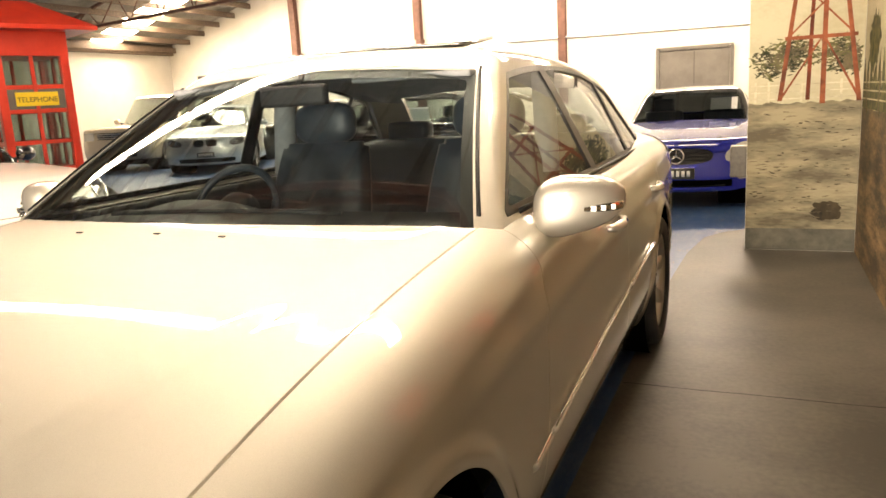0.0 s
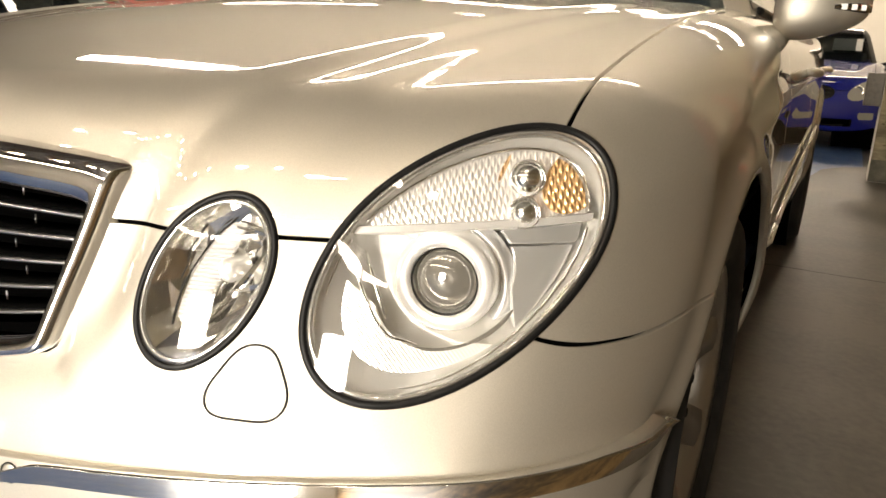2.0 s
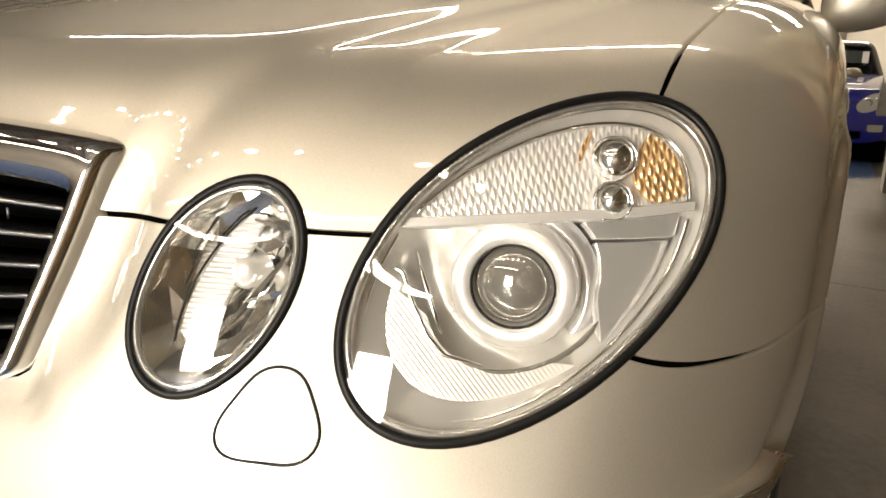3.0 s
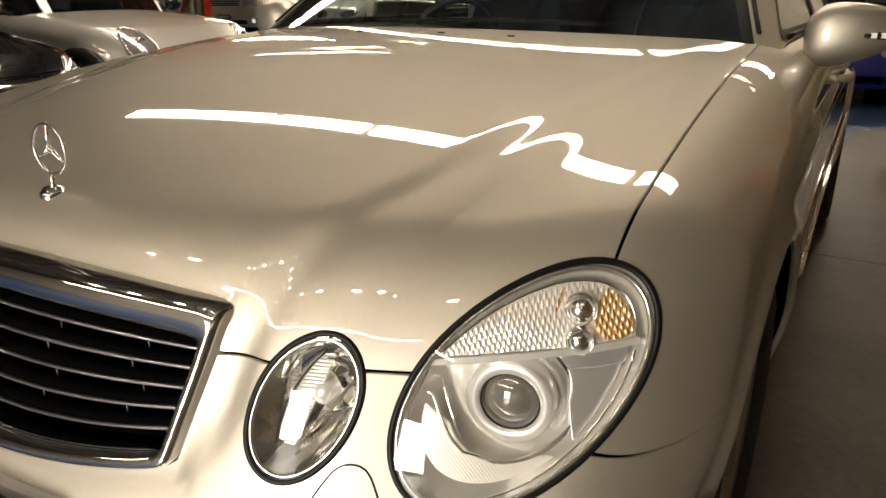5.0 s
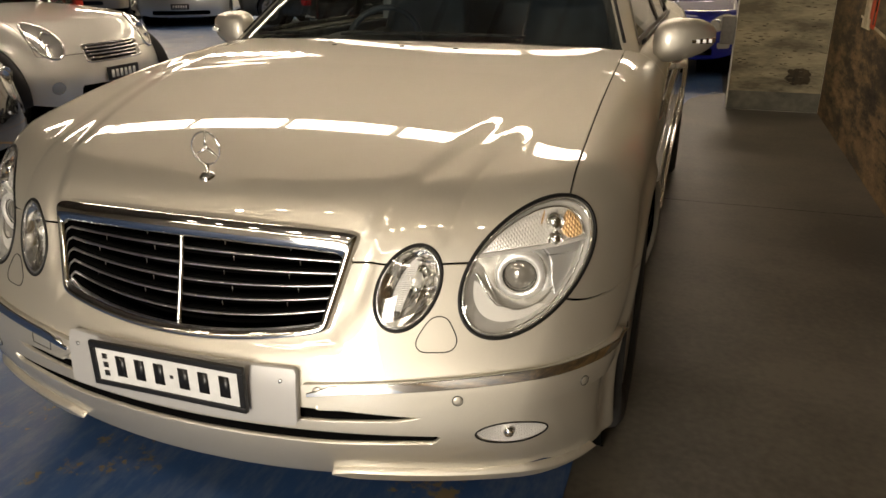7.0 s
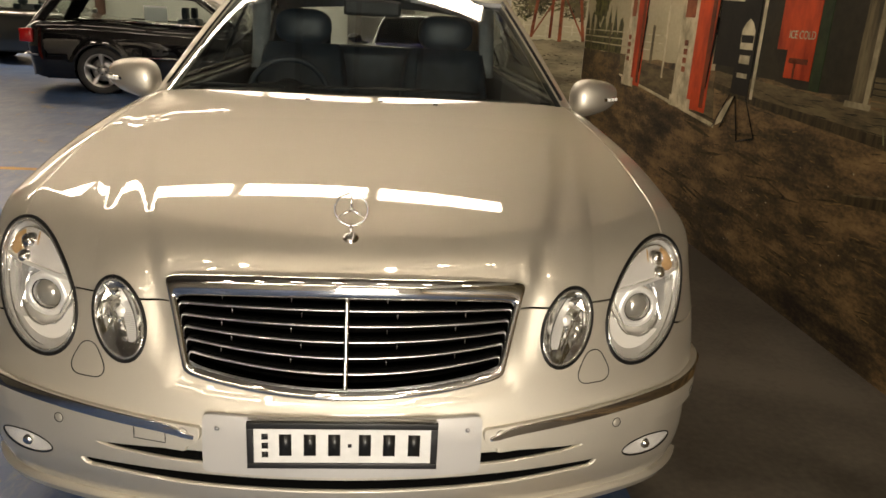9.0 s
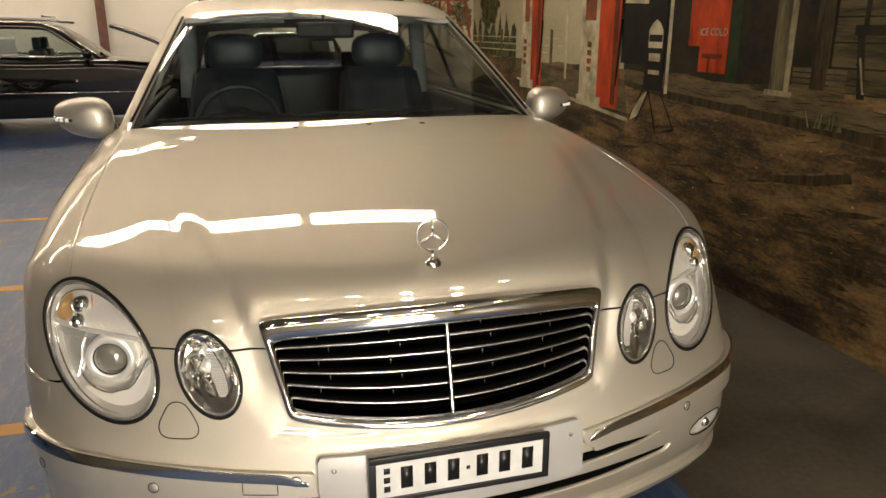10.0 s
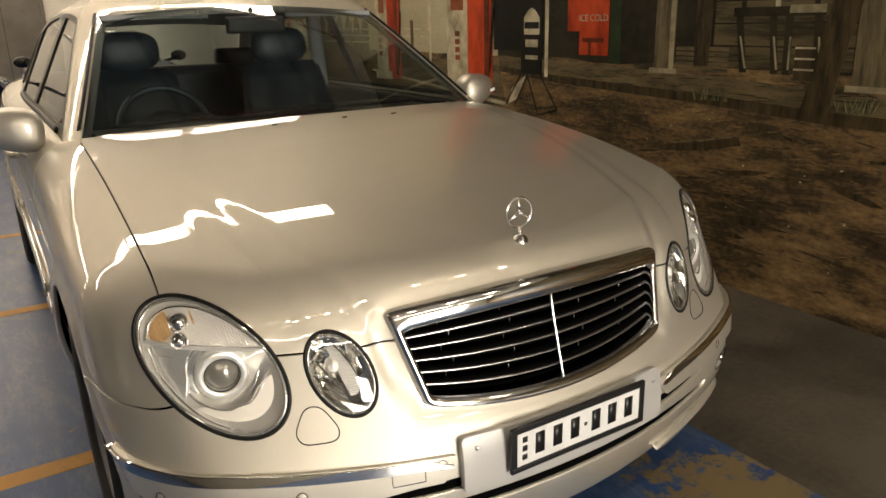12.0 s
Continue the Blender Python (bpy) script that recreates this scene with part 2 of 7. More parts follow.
def panel(name, mesh, f, material, parent, label="", lift=0.0, depth=0.012):
    """A sheet of the body surface with smooth normals and turned-in edges."""
    V, faces = mesh
    N = normals(f, V)
    V = V + N * lift
    edges = {}
    for fc in faces:
        for n, i in enumerate(fc):
            j = fc[(n + 1) % len(fc)]
            if (j, i) in edges:
                edges[(j, i)] = None
            else:
                edges[(i, j)] = True
    rim = [e for e, on in edges.items() if on and (e[1], e[0]) not in edges]
    pts, nrm, fcs = [tuple(v) for v in V], [tuple(n) for n in N], list(faces)
    if depth:
        side = {}
        for i, j in rim:
            t = np.cross(V[j] - V[i], N[i])
            for k in (i, j):
                side[k] = side.get(k, 0) + t
        a, b, c = {}, {}, {}
        for k, t in side.items():
            t = t / max(np.linalg.norm(t), 1e-9)
            q = (N[k] + t) / 1.4143
            a[k] = len(pts)
            pts.append(tuple(V[k] - N[k] * 0.0012 + t * 0.0008))
            nrm.append(tuple(q))
            b[k] = len(pts)
            pts.append(tuple(V[k] - N[k] * depth + t * 0.0008))
            nrm.append(tuple(t))
        for i, j in rim:
            fcs.append((j, i, a[i], a[j]))
            fcs.append((a[j], a[i], b[i], b[j]))
    me = bpy.data.meshes.new(name)
    me.from_pydata(pts, [], fcs)
    me.shade_smooth()
    me.normals_split_custom_set_from_vertices(nrm)
    me.materials.append(material)
    ob = new(name, me)
    ob.parent = parent
    if label:
        tagged(ob, label)
    return ob

# ---- the hall ----
WALL_X, STUB_X, STUB_Y, BACK_Y, FRONT_Y, LEFT_X = 2.0, 1.24, 6.1, 18.0, -6.5, -15.2
RIDGE_X, EAVES, EAST_EAVES, RIDGE_Z = -6.6, 3.3, 4.8, 6.2

CONCRETE = textured(mat("worn_concrete", (0.2, 0.18, 0.15), 0.6), (0.040, 0.034, 0.026), (0.112, 0.097, 0.076), 1.3, 9, bump=0.08, fine=40, rough=(0.35, 0.6), mid=(0.38, 0.62))
PLASTER = textured(mat("white_painted_wall", (0.75, 0.72, 0.64), 0.75), (0.47, 0.445, 0.385), (0.55, 0.525, 0.465), 0.9, 6, bump=0.08, fine=50)
STEEL = textured(mat("brown_steel", (0.1, 0.04, 0.03), 0.6), (0.07, 0.03, 0.02), (0.14, 0.06, 0.04), 6)
IRON = textured(mat("corrugated_iron", (0.2, 0.2, 0.2), 0.55, 0.4), (0.15, 0.14, 0.125), (0.30, 0.28, 0.25), 1.2, bump=0.05)
TIMBER = textured(mat("dark_timber", (0.1, 0.07, 0.05), 0.7), (0.06, 0.04, 0.03), (0.16, 0.11, 0.07), 5, stretch=(1, 6, 6))
DOOR_PAINT = textured(mat("grey_door_paint", (0.22, 0.2, 0.18), 0.6), (0.085, 0.075, 0.062), (0.12, 0.105, 0.088), 2.5)


def blue_paint():
    """Blue floor paint, worn through to the concrete in patches."""
    m = mat("blue_floor_paint", (0.03, 0.12, 0.4), 0.4)
    b = m.node_tree.nodes["Principled BSDF"]
    co = node(m, "ShaderNodeTexCoord")
    n1 = node(m, "ShaderNodeTexNoise", Scale=2.2, Detail=9.0, Roughness=0.68)
    n2 = node(m, "ShaderNodeTexNoise", Scale=0.7, Detail=5.0)
    n3 = node(m, "ShaderNodeTexNoise", Scale=28.0, Detail=5.0, Roughness=0.7)
    for n in (n1, n2, n3):
        link(m, co.outputs["Object"], n.inputs["Vector"])
    blue = node(m, "ShaderNodeMix", data_type="RGBA")
    blue.inputs[6].default_value, blue.inputs[7].default_value = (0.010, 0.038, 0.125, 1), (0.042, 0.11, 0.25, 1)
    link(m, n2.outputs[0], blue.inputs[0])
    s = node(m, "ShaderNodeMath", operation="MULTIPLY_ADD")
    s.inputs[1].default_value = 0.45
    link(m, n3.outputs[0], s.inputs[0])
    link(m, n1.outputs[0], s.inputs[2])
    # a place at the end of the bay where tyres have scrubbed the paint away
    far = node(m, "ShaderNodeVectorMath", operation="DISTANCE")
    far.inputs[1].default_value = (0.50, 0.02, 0.0)
    link(m, co.outputs["Object"], far.inputs[0])
    scrub = node(m, "ShaderNodeMapRange")
    scrub.inputs["From Min"].default_value, scrub.inputs["From Max"].default_value = 0.10, 0.40
    scrub.inputs["To Min"].default_value, scrub.inputs["To Max"].default_value = 0.19, 0.0
    link(m, far.outputs["Value"], scrub.inputs[0])
    wear = node(m, "ShaderNodeMath", operation="ADD")
    link(m, s.outputs[0], wear.inputs[0])
    link(m, scrub.outputs[0], wear.inputs[1])
    ramp = node(m, "ShaderNodeValToRGB")
    ramp.color_ramp.elements[0].position, ramp.color_ramp.elements[1].position = 0.83, 0.88
    link(m, wear.outputs[0], ramp.inputs[0])
    mp = node(m, "ShaderNodeMapping")
    mp.inputs["Scale"].default_value = (3.0, 0.8, 1)
    link(m, co.outputs["Object"], mp.inputs["Vector"])
    n4 = node(m, "ShaderNodeTexNoise", Scale=4.5, Detail=11.0, Roughness=0.75)
    link(m, mp.outputs[0], n4.inputs["Vector"])
    worn = node(m, "ShaderNodeMapRange")
    worn.inputs["From Min"].default_value, worn.inputs["From Max"].default_value = 0.47, 0.70
    worn.inputs["To Max"].default_value = 0.52
    link(m, n4.outputs[0], worn.inputs[0])
    scuff = node(m, "ShaderNodeMix", data_type="RGBA")
    scuff.inputs[7].default_value = (0.20, 0.23, 0.25, 1)
    link(m, worn.outputs[0], scuff.inputs[0])
    link(m, blue.outputs[2], scuff.inputs[6])
    mix = node(m, "ShaderNodeMix", data_type="RGBA")
    mix.inputs[7].default_value = (0.20, 0.145, 0.075, 1)
    link(m, ramp.outputs[0], mix.inputs[0])
    link(m, scuff.outputs[2], mix.inputs[6])
    link(m, mix.outputs[2], b.inputs["Base Color"])
    rr = node(m, "ShaderNodeMapRange")
    rr.inputs["To Min"].default_value, rr.inputs["To Max"].default_value = 0.22, 0.5
    link(m, n1.outputs[0], rr.inputs[0])
    link(m, rr.outputs[0], b.inputs["Roughness"])
    bp = node(m, "ShaderNodeBump", Strength=0.12, Distance=0.004)
    link(m, s.outputs[0], bp.inputs["Height"])
    link(m, bp.outputs[0], b.inputs["Normal"])
    return m


BLUE_FLOOR = blue_paint()


def setting(name, bm, material, label, category, smooth=False):
    return tagged(part(name, bm, material, smooth=smooth), label, category, kind="structure")


floor = setting("floor", boxes(((LEFT_X - 0.3, FRONT_Y - 12, -0.2), (WALL_X + 0.3, BACK_Y + 0.3, 0.0))), CONCRETE, "bare grey concrete workshop floor with stains", "floor")
setting("wall_east", boxes(((WALL_X, FRONT_Y, 0), (WALL_X + 0.25, BACK_Y, EAST_EAVES + 0.1))), PLASTER, "long wall that carries the painted mural", "wall")
setting("wall_north", boxes(((LEFT_X, BACK_Y, 0), (WALL_X, BACK_Y + 0.25, RIDGE_Z + 0.6))), PLASTER, "white painted gable wall of the hall", "wall")
setting("wall_west", boxes(((LEFT_X - 0.25, FRONT_Y, 0), (LEFT_X, BACK_Y, EAVES + 0.1))), PLASTER, "white painted side wall in shade", "wall")
DOOR = (-0.65, 1.25, 2.3)
setting("wall_south", boxes(((LEFT_X, FRONT_Y - 0.25, 0), (DOOR[0], FRONT_Y, RIDGE_Z + 0.6)), ((DOOR[1], FRONT_Y - 0.25, 0), (WALL_X, FRONT_Y, RIDGE_Z + 0.6)), ((DOOR[0], FRONT_Y - 0.25, DOOR[2]), (DOOR[1], FRONT_Y, RIDGE_Z + 0.6))), PLASTER, "white painted gable wall with an open doorway", "wall")
setting("wall_stub", boxes(((STUB_X, STUB_Y, 0), (WALL_X - 0.003, STUB_Y + 0.4, 4.55))), PLASTER, "short painted wall that juts out into the hall", "wall")

# blue paint beside the bare lane
bm = bmesh.new()
for z in (0.001, 0.004):
    line = [(LEFT_X, FRONT_Y), (0.80, FRONT_Y), (0.80, 5.0), (0.83, 5.9), (0.91, 6.55), (1.05, 6.82), (1.22, 6.98), (1.22, BACK_Y), (LEFT_X, BACK_Y)]
    bm.faces.new([bm.verts.new((x, y, z)) for x, y in (line if z > 0.002 else line[::-1])])
setting("floor_paint", bm, BLUE_FLOOR, "worn glossy blue floor paint over concrete", "floor paint")


# roof: corrugated sheets with clear strips along the slope, on purlins
STRIPS = ((15.0, 16.0),)


def roof_sheet(x0, z0, x1, z1, y0, y1, material, name, label):
    bm = bmesh.new()
    n = max(4, int((y1 - y0) / 0.0381))
    rows = []
    for i in range(n + 1):
        y = y0 + (y1 - y0) * i / n
        h = 0.012 * math.cos(math.pi * i)
        rows.append((bm.verts.new((x0, y, z0 + h)), bm.verts.new((x1, y, z1 + h))))
    for a, b in zip(rows, rows[1:]):
        bm.faces.new((a[0], a[1], b[1], b[0]))
    return setting(name, bm, material, label, "roof", smooth=True)


CLEAR = mat("translucent_sheet", (0.9, 0.92, 0.95), 0.5)
_b = CLEAR.node_tree.nodes["Principled BSDF"]
_b.inputs["Emission Color"].default_value = (1.0, 0.97, 0.92, 1)
_b.inputs["Emission Strength"].default_value = 24.0
edges = sorted([FRONT_Y, BACK_Y] + [v for s in STRIPS for v in s])
for side, (xa, za, xb, zb) in enumerate(((LEFT_X - 0.3, EAVES - 0.1, RIDGE_X, RIDGE_Z), (RIDGE_X, RIDGE_Z, WALL_X + 0.3, EAST_EAVES - 0.1))):
    for k in range(len(edges) - 1):
        clear = any(abs(edges[k] - s[0]) < 1e-6 for s in STRIPS)
        roof_sheet(xa, za, xb, zb, edges[k], edges[k + 1], CLEAR if clear else IRON, "roof_light" if clear else "ceiling", "translucent roof strip letting daylight in" if clear else "dark corrugated iron roof sheets")
bm = bmesh.new()
for side in (-1, 1):
    count = 15 if side < 0 else 9
    for k in range(count):
        f = (k + 0.4) / count
        xa = (LEFT_X if side < 0 else WALL_X)
        x = xa + (RIDGE_X - xa) * f
        low_z = (EAVES if side < 0 else EAST_EAVES) - 0.1
        z = low_z + (RIDGE_Z - low_z) * f - 0.09
        box(bm, (x - 0.04, FRONT_Y, z - 0.07), (x + 0.04, BACK_Y, z + 0.07))
setting("purlins", bm, TIMBER, "dark timber roof purlins", "purlin")


# hanging fluorescent fittings in a row across the hall
TUBE = mat("lit_diffuser", (0.9, 0.9, 0.9), 0.4)
_t = TUBE.node_tree.nodes["Principled BSDF"]
_t.inputs["Emission Color"].default_value = (1.0, 0.975, 0.935, 1)
_t.inputs["Emission Strength"].default_value = 26.0


# weaker copy of the diffuser, dimmed so the back row lights hall and bonnet less
DIM_TUBE = mat("dim_lit_diffuser", (0.9, 0.9, 0.88), 0.4)
_t = DIM_TUBE.node_tree.nodes["Principled BSDF"]
_t.inputs["Emission Color"].default_value = (1.0, 0.965, 0.90, 1)
_t.inputs["Emission Strength"].default_value = 6.5


def batten(m, lit=TUBE):
    b = thing("ceiling_light", "long white fluorescent fitting hung from the roof", "ceiling light", m, group="row of ceiling lights")
    part("diffuser", boxes(((-0.57, -0.105, -0.03), (0.57, 0.105, 0.0)), bevel=0.008), lit, b, "lit white diffuser", smooth=False)
    part("housing", boxes(((-0.60, -0.115, 0.001), (0.60, 0.115, 0.07)), bevel=0.006), WHITE, b, smooth=False)
    for x in (-0.5, 0.5):
        part("hanger", tube([(x, 0, 0.07), (x, 0, 0.12)], 0.006), SATIN, b)
    return b


ROW = -4.6
first = batten(pose(0.62, 3.70, 3.62, 0, 0, ROW))
for k in range(1, 6):
    copy_thing(first, pose(0.62 - 1.25 * k, 3.70 + 0.10 * k, 3.62, 0, 0, ROW))
far_first = batten(pose(0.85, 8.6, 3.62, 0, 0, ROW), DIM_TUBE)
for k in range(1, 8):
    copy_thing(far_first, pose(0.85 - 1.29 * k, 8.6 + 0.104 * k, 3.62, 0, 0, ROW))
for k in range(5):
    copy_thing(first, pose(1.33 - 1.25 * k, -4.75 + 0.10 * k, 3.62, 0, 0, ROW))

# small round lamps on a rail over the front of the cars
SPOT = mat("lit_spot_glass", (0.9, 0.9, 0.88), 0.4)
_t = SPOT.node_tree.nodes["Principled BSDF"]
_t.inputs["Emission Color"].default_value = (1.0, 0.96, 0.89, 1)
_t.inputs["Emission Strength"].default_value = 75.0


def spot(m):
    lamp = thing("spot_lamp", "small round white spot lamp hung from a steel rail", "spot lamp", m, group="round spot lamps")
    part("shade", lathe([(0.020, 0.15), (0.045, 0.13), (0.088, 0.03), (0.096, 0.0), (0.090, 0.0), (0.082, 0.03)], 24), WHITE, lamp)
    part("lit_glass", lathe([(0.0005, 0.006), (0.05, 0.010), (0.086, 0.020), (0.084, 0.026), (0.0005, 0.026)], 24), SPOT, lamp, "lit frosted glass")
    part("stem", tube([(0, 0, 0.14), (0, 0, 0.20)], 0.008), SATIN, lamp)
    return lamp


first_spot = spot(pose(1.75, -1.35, 3.55))
for k in range(1, 7):
    copy_thing(first_spot, pose(1.75 - 0.68 * k, -1.35 - 0.10 * k, 3.55))
setting("light_rail_3", tube([(-3.2, -1.35 - 0.147 * 4.95, 3.745), (WALL_X, -1.35 + 0.147 * 0.25, 3.745)], 0.025, sides=6), STEEL, "thin steel rail that carries the spot lamps", "rail")
setting("light_rail_4", tube([(-6.1, -4.75 + 0.08 * 7.43, 3.757), (WALL_X, -4.75 - 0.08 * 0.67, 3.757)], 0.025, sides=6), STEEL, "thin steel rail that carries the lights", "rail")
setting("light_rail_1", tube([(-7.2, 3.70 + 0.08 * 7.82, 3.757), (WALL_X, 3.70 - 0.08 * 1.38, 3.757)], 0.025, sides=6), STEEL, "thin steel rail that carries the lights", "rail")
setting("light_rail_2", tube([(-11.6, 8.6 + 0.0806 * 12.45, 3.757), (WALL_X, 8.6 - 0.0806 * 1.15, 3.757)], 0.025, sides=6), STEEL, "thin steel rail that carries the lights", "rail")

# ---- the silver saloon ----
WHEEL_Y, WHEEL_R = (0.845, 3.70), 0.325
hood_mid = spl([-0.2, 0.05, 0.19, 0.415, 0.7, 1.0, 1.3, 1.59, 2.2, 3.6, 4.2, 4.6, 4.9], [0.60, 0.742, 0.799, 0.863, 0.927, 0.974, 1.003, 1.02, 1.03, 1.04, 1.06, 1.03, 0.97])
half_width = spl([-0.1, 0.4, 0.85, 1.6, 3.0, 3.8, 4.5, 4.9], [0.895, 0.908, 0.920, 0.915, 0.911, 0.905, 0.87, 0.82])
nose_lean = spl([0.15, 0.30, 0.42, 0.45, 0.537, 0.61, 0.68, 0.752, 0.80, 1.0], [0.05, 0.0, 0.0, 0.003, 0.027, 0.048, 0.067, 0.083, 0.097, 0.16])


crease = spl([0.0, 0.19, 0.34, 0.5, 0.85, 1.35, 1.6], [0.395, 0.426, 0.470, 0.515, 0.592, 0.680, 0.70])
shoulder = spl([0.0, 0.25, 0.42, 0.6, 0.78, 1.09, 1.6], [0.54, 0.562, 0.588, 0.618, 0.650, 0.697, 0.73])


def nose(ax, z):
    return 0.028 + 0.27 * ax ** 2 + 0.10 * ax ** 8 + nose_lean(z) * (1 + 1.4 * ax ** 2)


def hood_top(ax, y):
    """Bonnet height: a raised middle with two soft steps down towards the lamps."""
    inner_line, outer_line = crease(y), shoulder(y)
    fade = np.clip(1.06 - 0.85 * np.maximum(y, 0), 0.22, 1)
    bulge = 0.0115 * (1 - sstep(-0.030, 0.030, ax - inner_line)) + 0.0095 * (1 - sstep(-0.036, 0.036, ax - outer_line))
    near = 1 - sstep(0.18, 0.65, y)
    t1 = np.clip((ax - inner_line) / (outer_line - inner_line), 0, 1)
    t2 = np.clip((ax - outer_line) / 0.24, 0, 1)
    flute = 0.018 * t1 * (1 - t1) + 0.036 * t2 * (1 - t2) - 0.007 * sstep(-0.018, 0.018, ax - inner_line)
    return hood_mid(y) - 0.055 * ax ** 2 + bulge * fade + flute * near - 0.007


def grille_field(ax, z):
    """Outline of the radiator grille from the front, negative inside."""
    w = 0.338 + 0.25 * (z - 0.53)
    w = np.where(z > 0.70, w - 2.2 * (z - 0.70) ** 2 * 4, w)
    return np.maximum(np.maximum(ax - w, z - (0.762 - 0.12 * ax ** 2)), 0.512 + 0.30 * ax ** 2 - z)


def lower(P):
    x, y, z = P[:, 0], P[:, 1], P[:, 2]
    ax = np.abs(x)
    w = half_width(y) - 0.30 * np.maximum(z - 0.62, 0) ** 2 - 0.95 * np.maximum(0.5 - z, 0) ** 2 * sstep(0.4, 1.2, y)
    w = w - 0.035 * (1 - sstep(0.36, 0.60, z)) * (1 - sstep(0.38, 0.62, y))
    w = w + 0.007 * np.exp(-((z - 0.775 - 0.02 * (y - 1.0)) / 0.034) ** 2) * sstep(0.6, 1.2, y)
    for yc in WHEEL_Y:
        d = np.hypot(y - yc, z - WHEEL_R - 0.01)
        w = w + 0.014 * np.exp(-((d - 0.388) / 0.030) ** 2)
    top = z - hood_top(ax, y)
    side = ax - w
    g = np.maximum(grille_field(ax, z), 0)
    flute = (ax - 0.408 - 0.22 * (z - 0.68)) / 0.024
    front = nose(ax, z) + 0.009 * np.exp(-(g / 0.026) ** 2) * sstep(0.46, 0.52, z) - y
    front = front + 0.011 * np.exp(-flute ** 2) * sstep(0.53, 0.63, z)
    rear = y - (4.79 - 0.25 * ax ** 2 - 0.25 * ax ** 8 - 0.1 * np.maximum(z - 0.7, 0))
    return rounded([top, side, front, rear, 0.17 - z], [0.10, 0.14, 0.10, 0.10, 0.03])


roof_mid = spl([1.7, 2.05, 2.3, 2.7, 3.2, 3.6, 4.2], [1.395, 1.434, 1.447, 1.455, 1.435, 1.385, 1.26])


def cabin(P):
    x, y, z = P[:, 0], P[:, 1], P[:, 2]
    ax = np.abs(x)
    screen = (1.35 + 0.33 * ax ** 2 + 1.60 * (z - 1.0) + 0.42 * np.maximum(z - 1.0, 0) ** 2 - y) / 2.0
    side = (ax - (0.785 - 0.47 * (z - 1.0) - 0.25 * np.maximum(z - 1.2, 0) ** 2 - 0.035 * np.maximum(y - 3.0, 0) ** 2)) / 1.08
    top = z - (roof_mid(y) - 0.06 * ax ** 2)
    back = (y - (4.2 - 0.12 * ax ** 2 - 1.55 * (z - 1.05))) / 1.85
    return rounded([screen, side, top, back, 0.8 - z], [0.030, 0.10, 0.05, 0.1, 0.03])


def surf_y(x, z, f=lower, a=-0.2, b=1.2):
    """The foremost y of the body at (x, z)."""
    x, z = np.broadcast_arrays(np.asarray(x, float), np.asarray(z, float))
    lo, hi = np.full(x.shape, a), np.full(x.shape, b)
    for _ in range(36):
        m = (lo + hi) / 2
        out = f(np.stack([x.ravel(), m.ravel(), z.ravel()], 1)).reshape(x.shape) > 0
        lo, hi = np.where(out, m, lo), np.where(out, hi, m)
    return hi


def oval(ax, z, c, a, b, tilt, p=2.0):
    """Signed size of a leaning oval seen from the front: a along, b across."""
    t = radians(tilt)
    u = (ax - c[0]) * math.sin(t) + (z - c[1]) * math.cos(t)
    v = (ax - c[0]) * math.cos(t) - (z - c[1]) * math.sin(t)
    return ((np.abs(u / a) ** p + np.abs(v / b) ** p) ** (1 / p) - 1) * b


BIG = dict(c=(0.715, 0.666), a=0.1420, b=0.1010, tilt=39, p=1.99)
SMALL = dict(c=(0.493, 0.637), a=0.0840, b=0.0583, tilt=19, p=2.0)


FOG = dict(c=(0.718, 0.337), a=0.070, b=0.027, tilt=88, p=1.9)


def oval_line(spec, n=64, grow=1.0, side=1):
    t = radians(spec["tilt"])
    pts = []
    for i in range(n):
        q = 2 * math.pi * i / n
        cu, cv = math.cos(q), math.sin(q)
        e = 2 / spec["p"]
        u = grow * spec["a"] * math.copysign(abs(cu) ** e, cu)
        v = grow * spec["b"] * math.copysign(abs(cv) ** e, cv)
        pts.append((side * (spec["c"][0] + u * math.sin(t) + v * math.cos(t)), spec["c"][1] + u * math.cos(t) - v * math.sin(t)))
    return np.array(pts)


seam = spl([0.0, 0.415, 1.0, 1.59, 2.0], [0.778, 0.776, 0.768, 0.755, 0.745])
GAP = 0.0030


def F(fn):
    return lambda V: fn(np.abs(V[:, 0]), V[:, 1], V[:, 2])


def arches(ax, y, z):
    g = np.full(len(y), -1.0)
    for yc in WHEEL_Y:
        g = np.maximum(g, np.where(ax > 0.5, 0.370 - np.hypot(y - yc, z - WHEEL_R - 0.01), -1))
    return g


def lamps_out(ax, y, z, grow=0.003):
    g = np.maximum(-(oval(ax, z, **BIG) - grow), -(oval(ax, z, **SMALL) - grow))
    return np.where(y < 0.75, g, -1)


def bumper_line(ax):
    return 0.683 - 0.095 * sstep(0.60, 0.85, ax) + 0.012 * sstep(0.87, 0.93, ax)


def door_line(z):
    return 1.50 + 0.14 * (z - 0.5)


xs = np.linspace(-0.96, 0.96, 154)
ys = np.concatenate([np.arange(-0.1, 1.72, 0.0135), np.arange(1.75, 4.95, 0.045)])
zs = np.arange(0.12, 1.14, 0.0135)
body = shell(lower, xs, ys, zs, ((-0.5, 0.75, 0.42), (0.5, 4.1, 0.62)))
full = clip(clip(body, F(arches)), lambda V: -cabin(V))

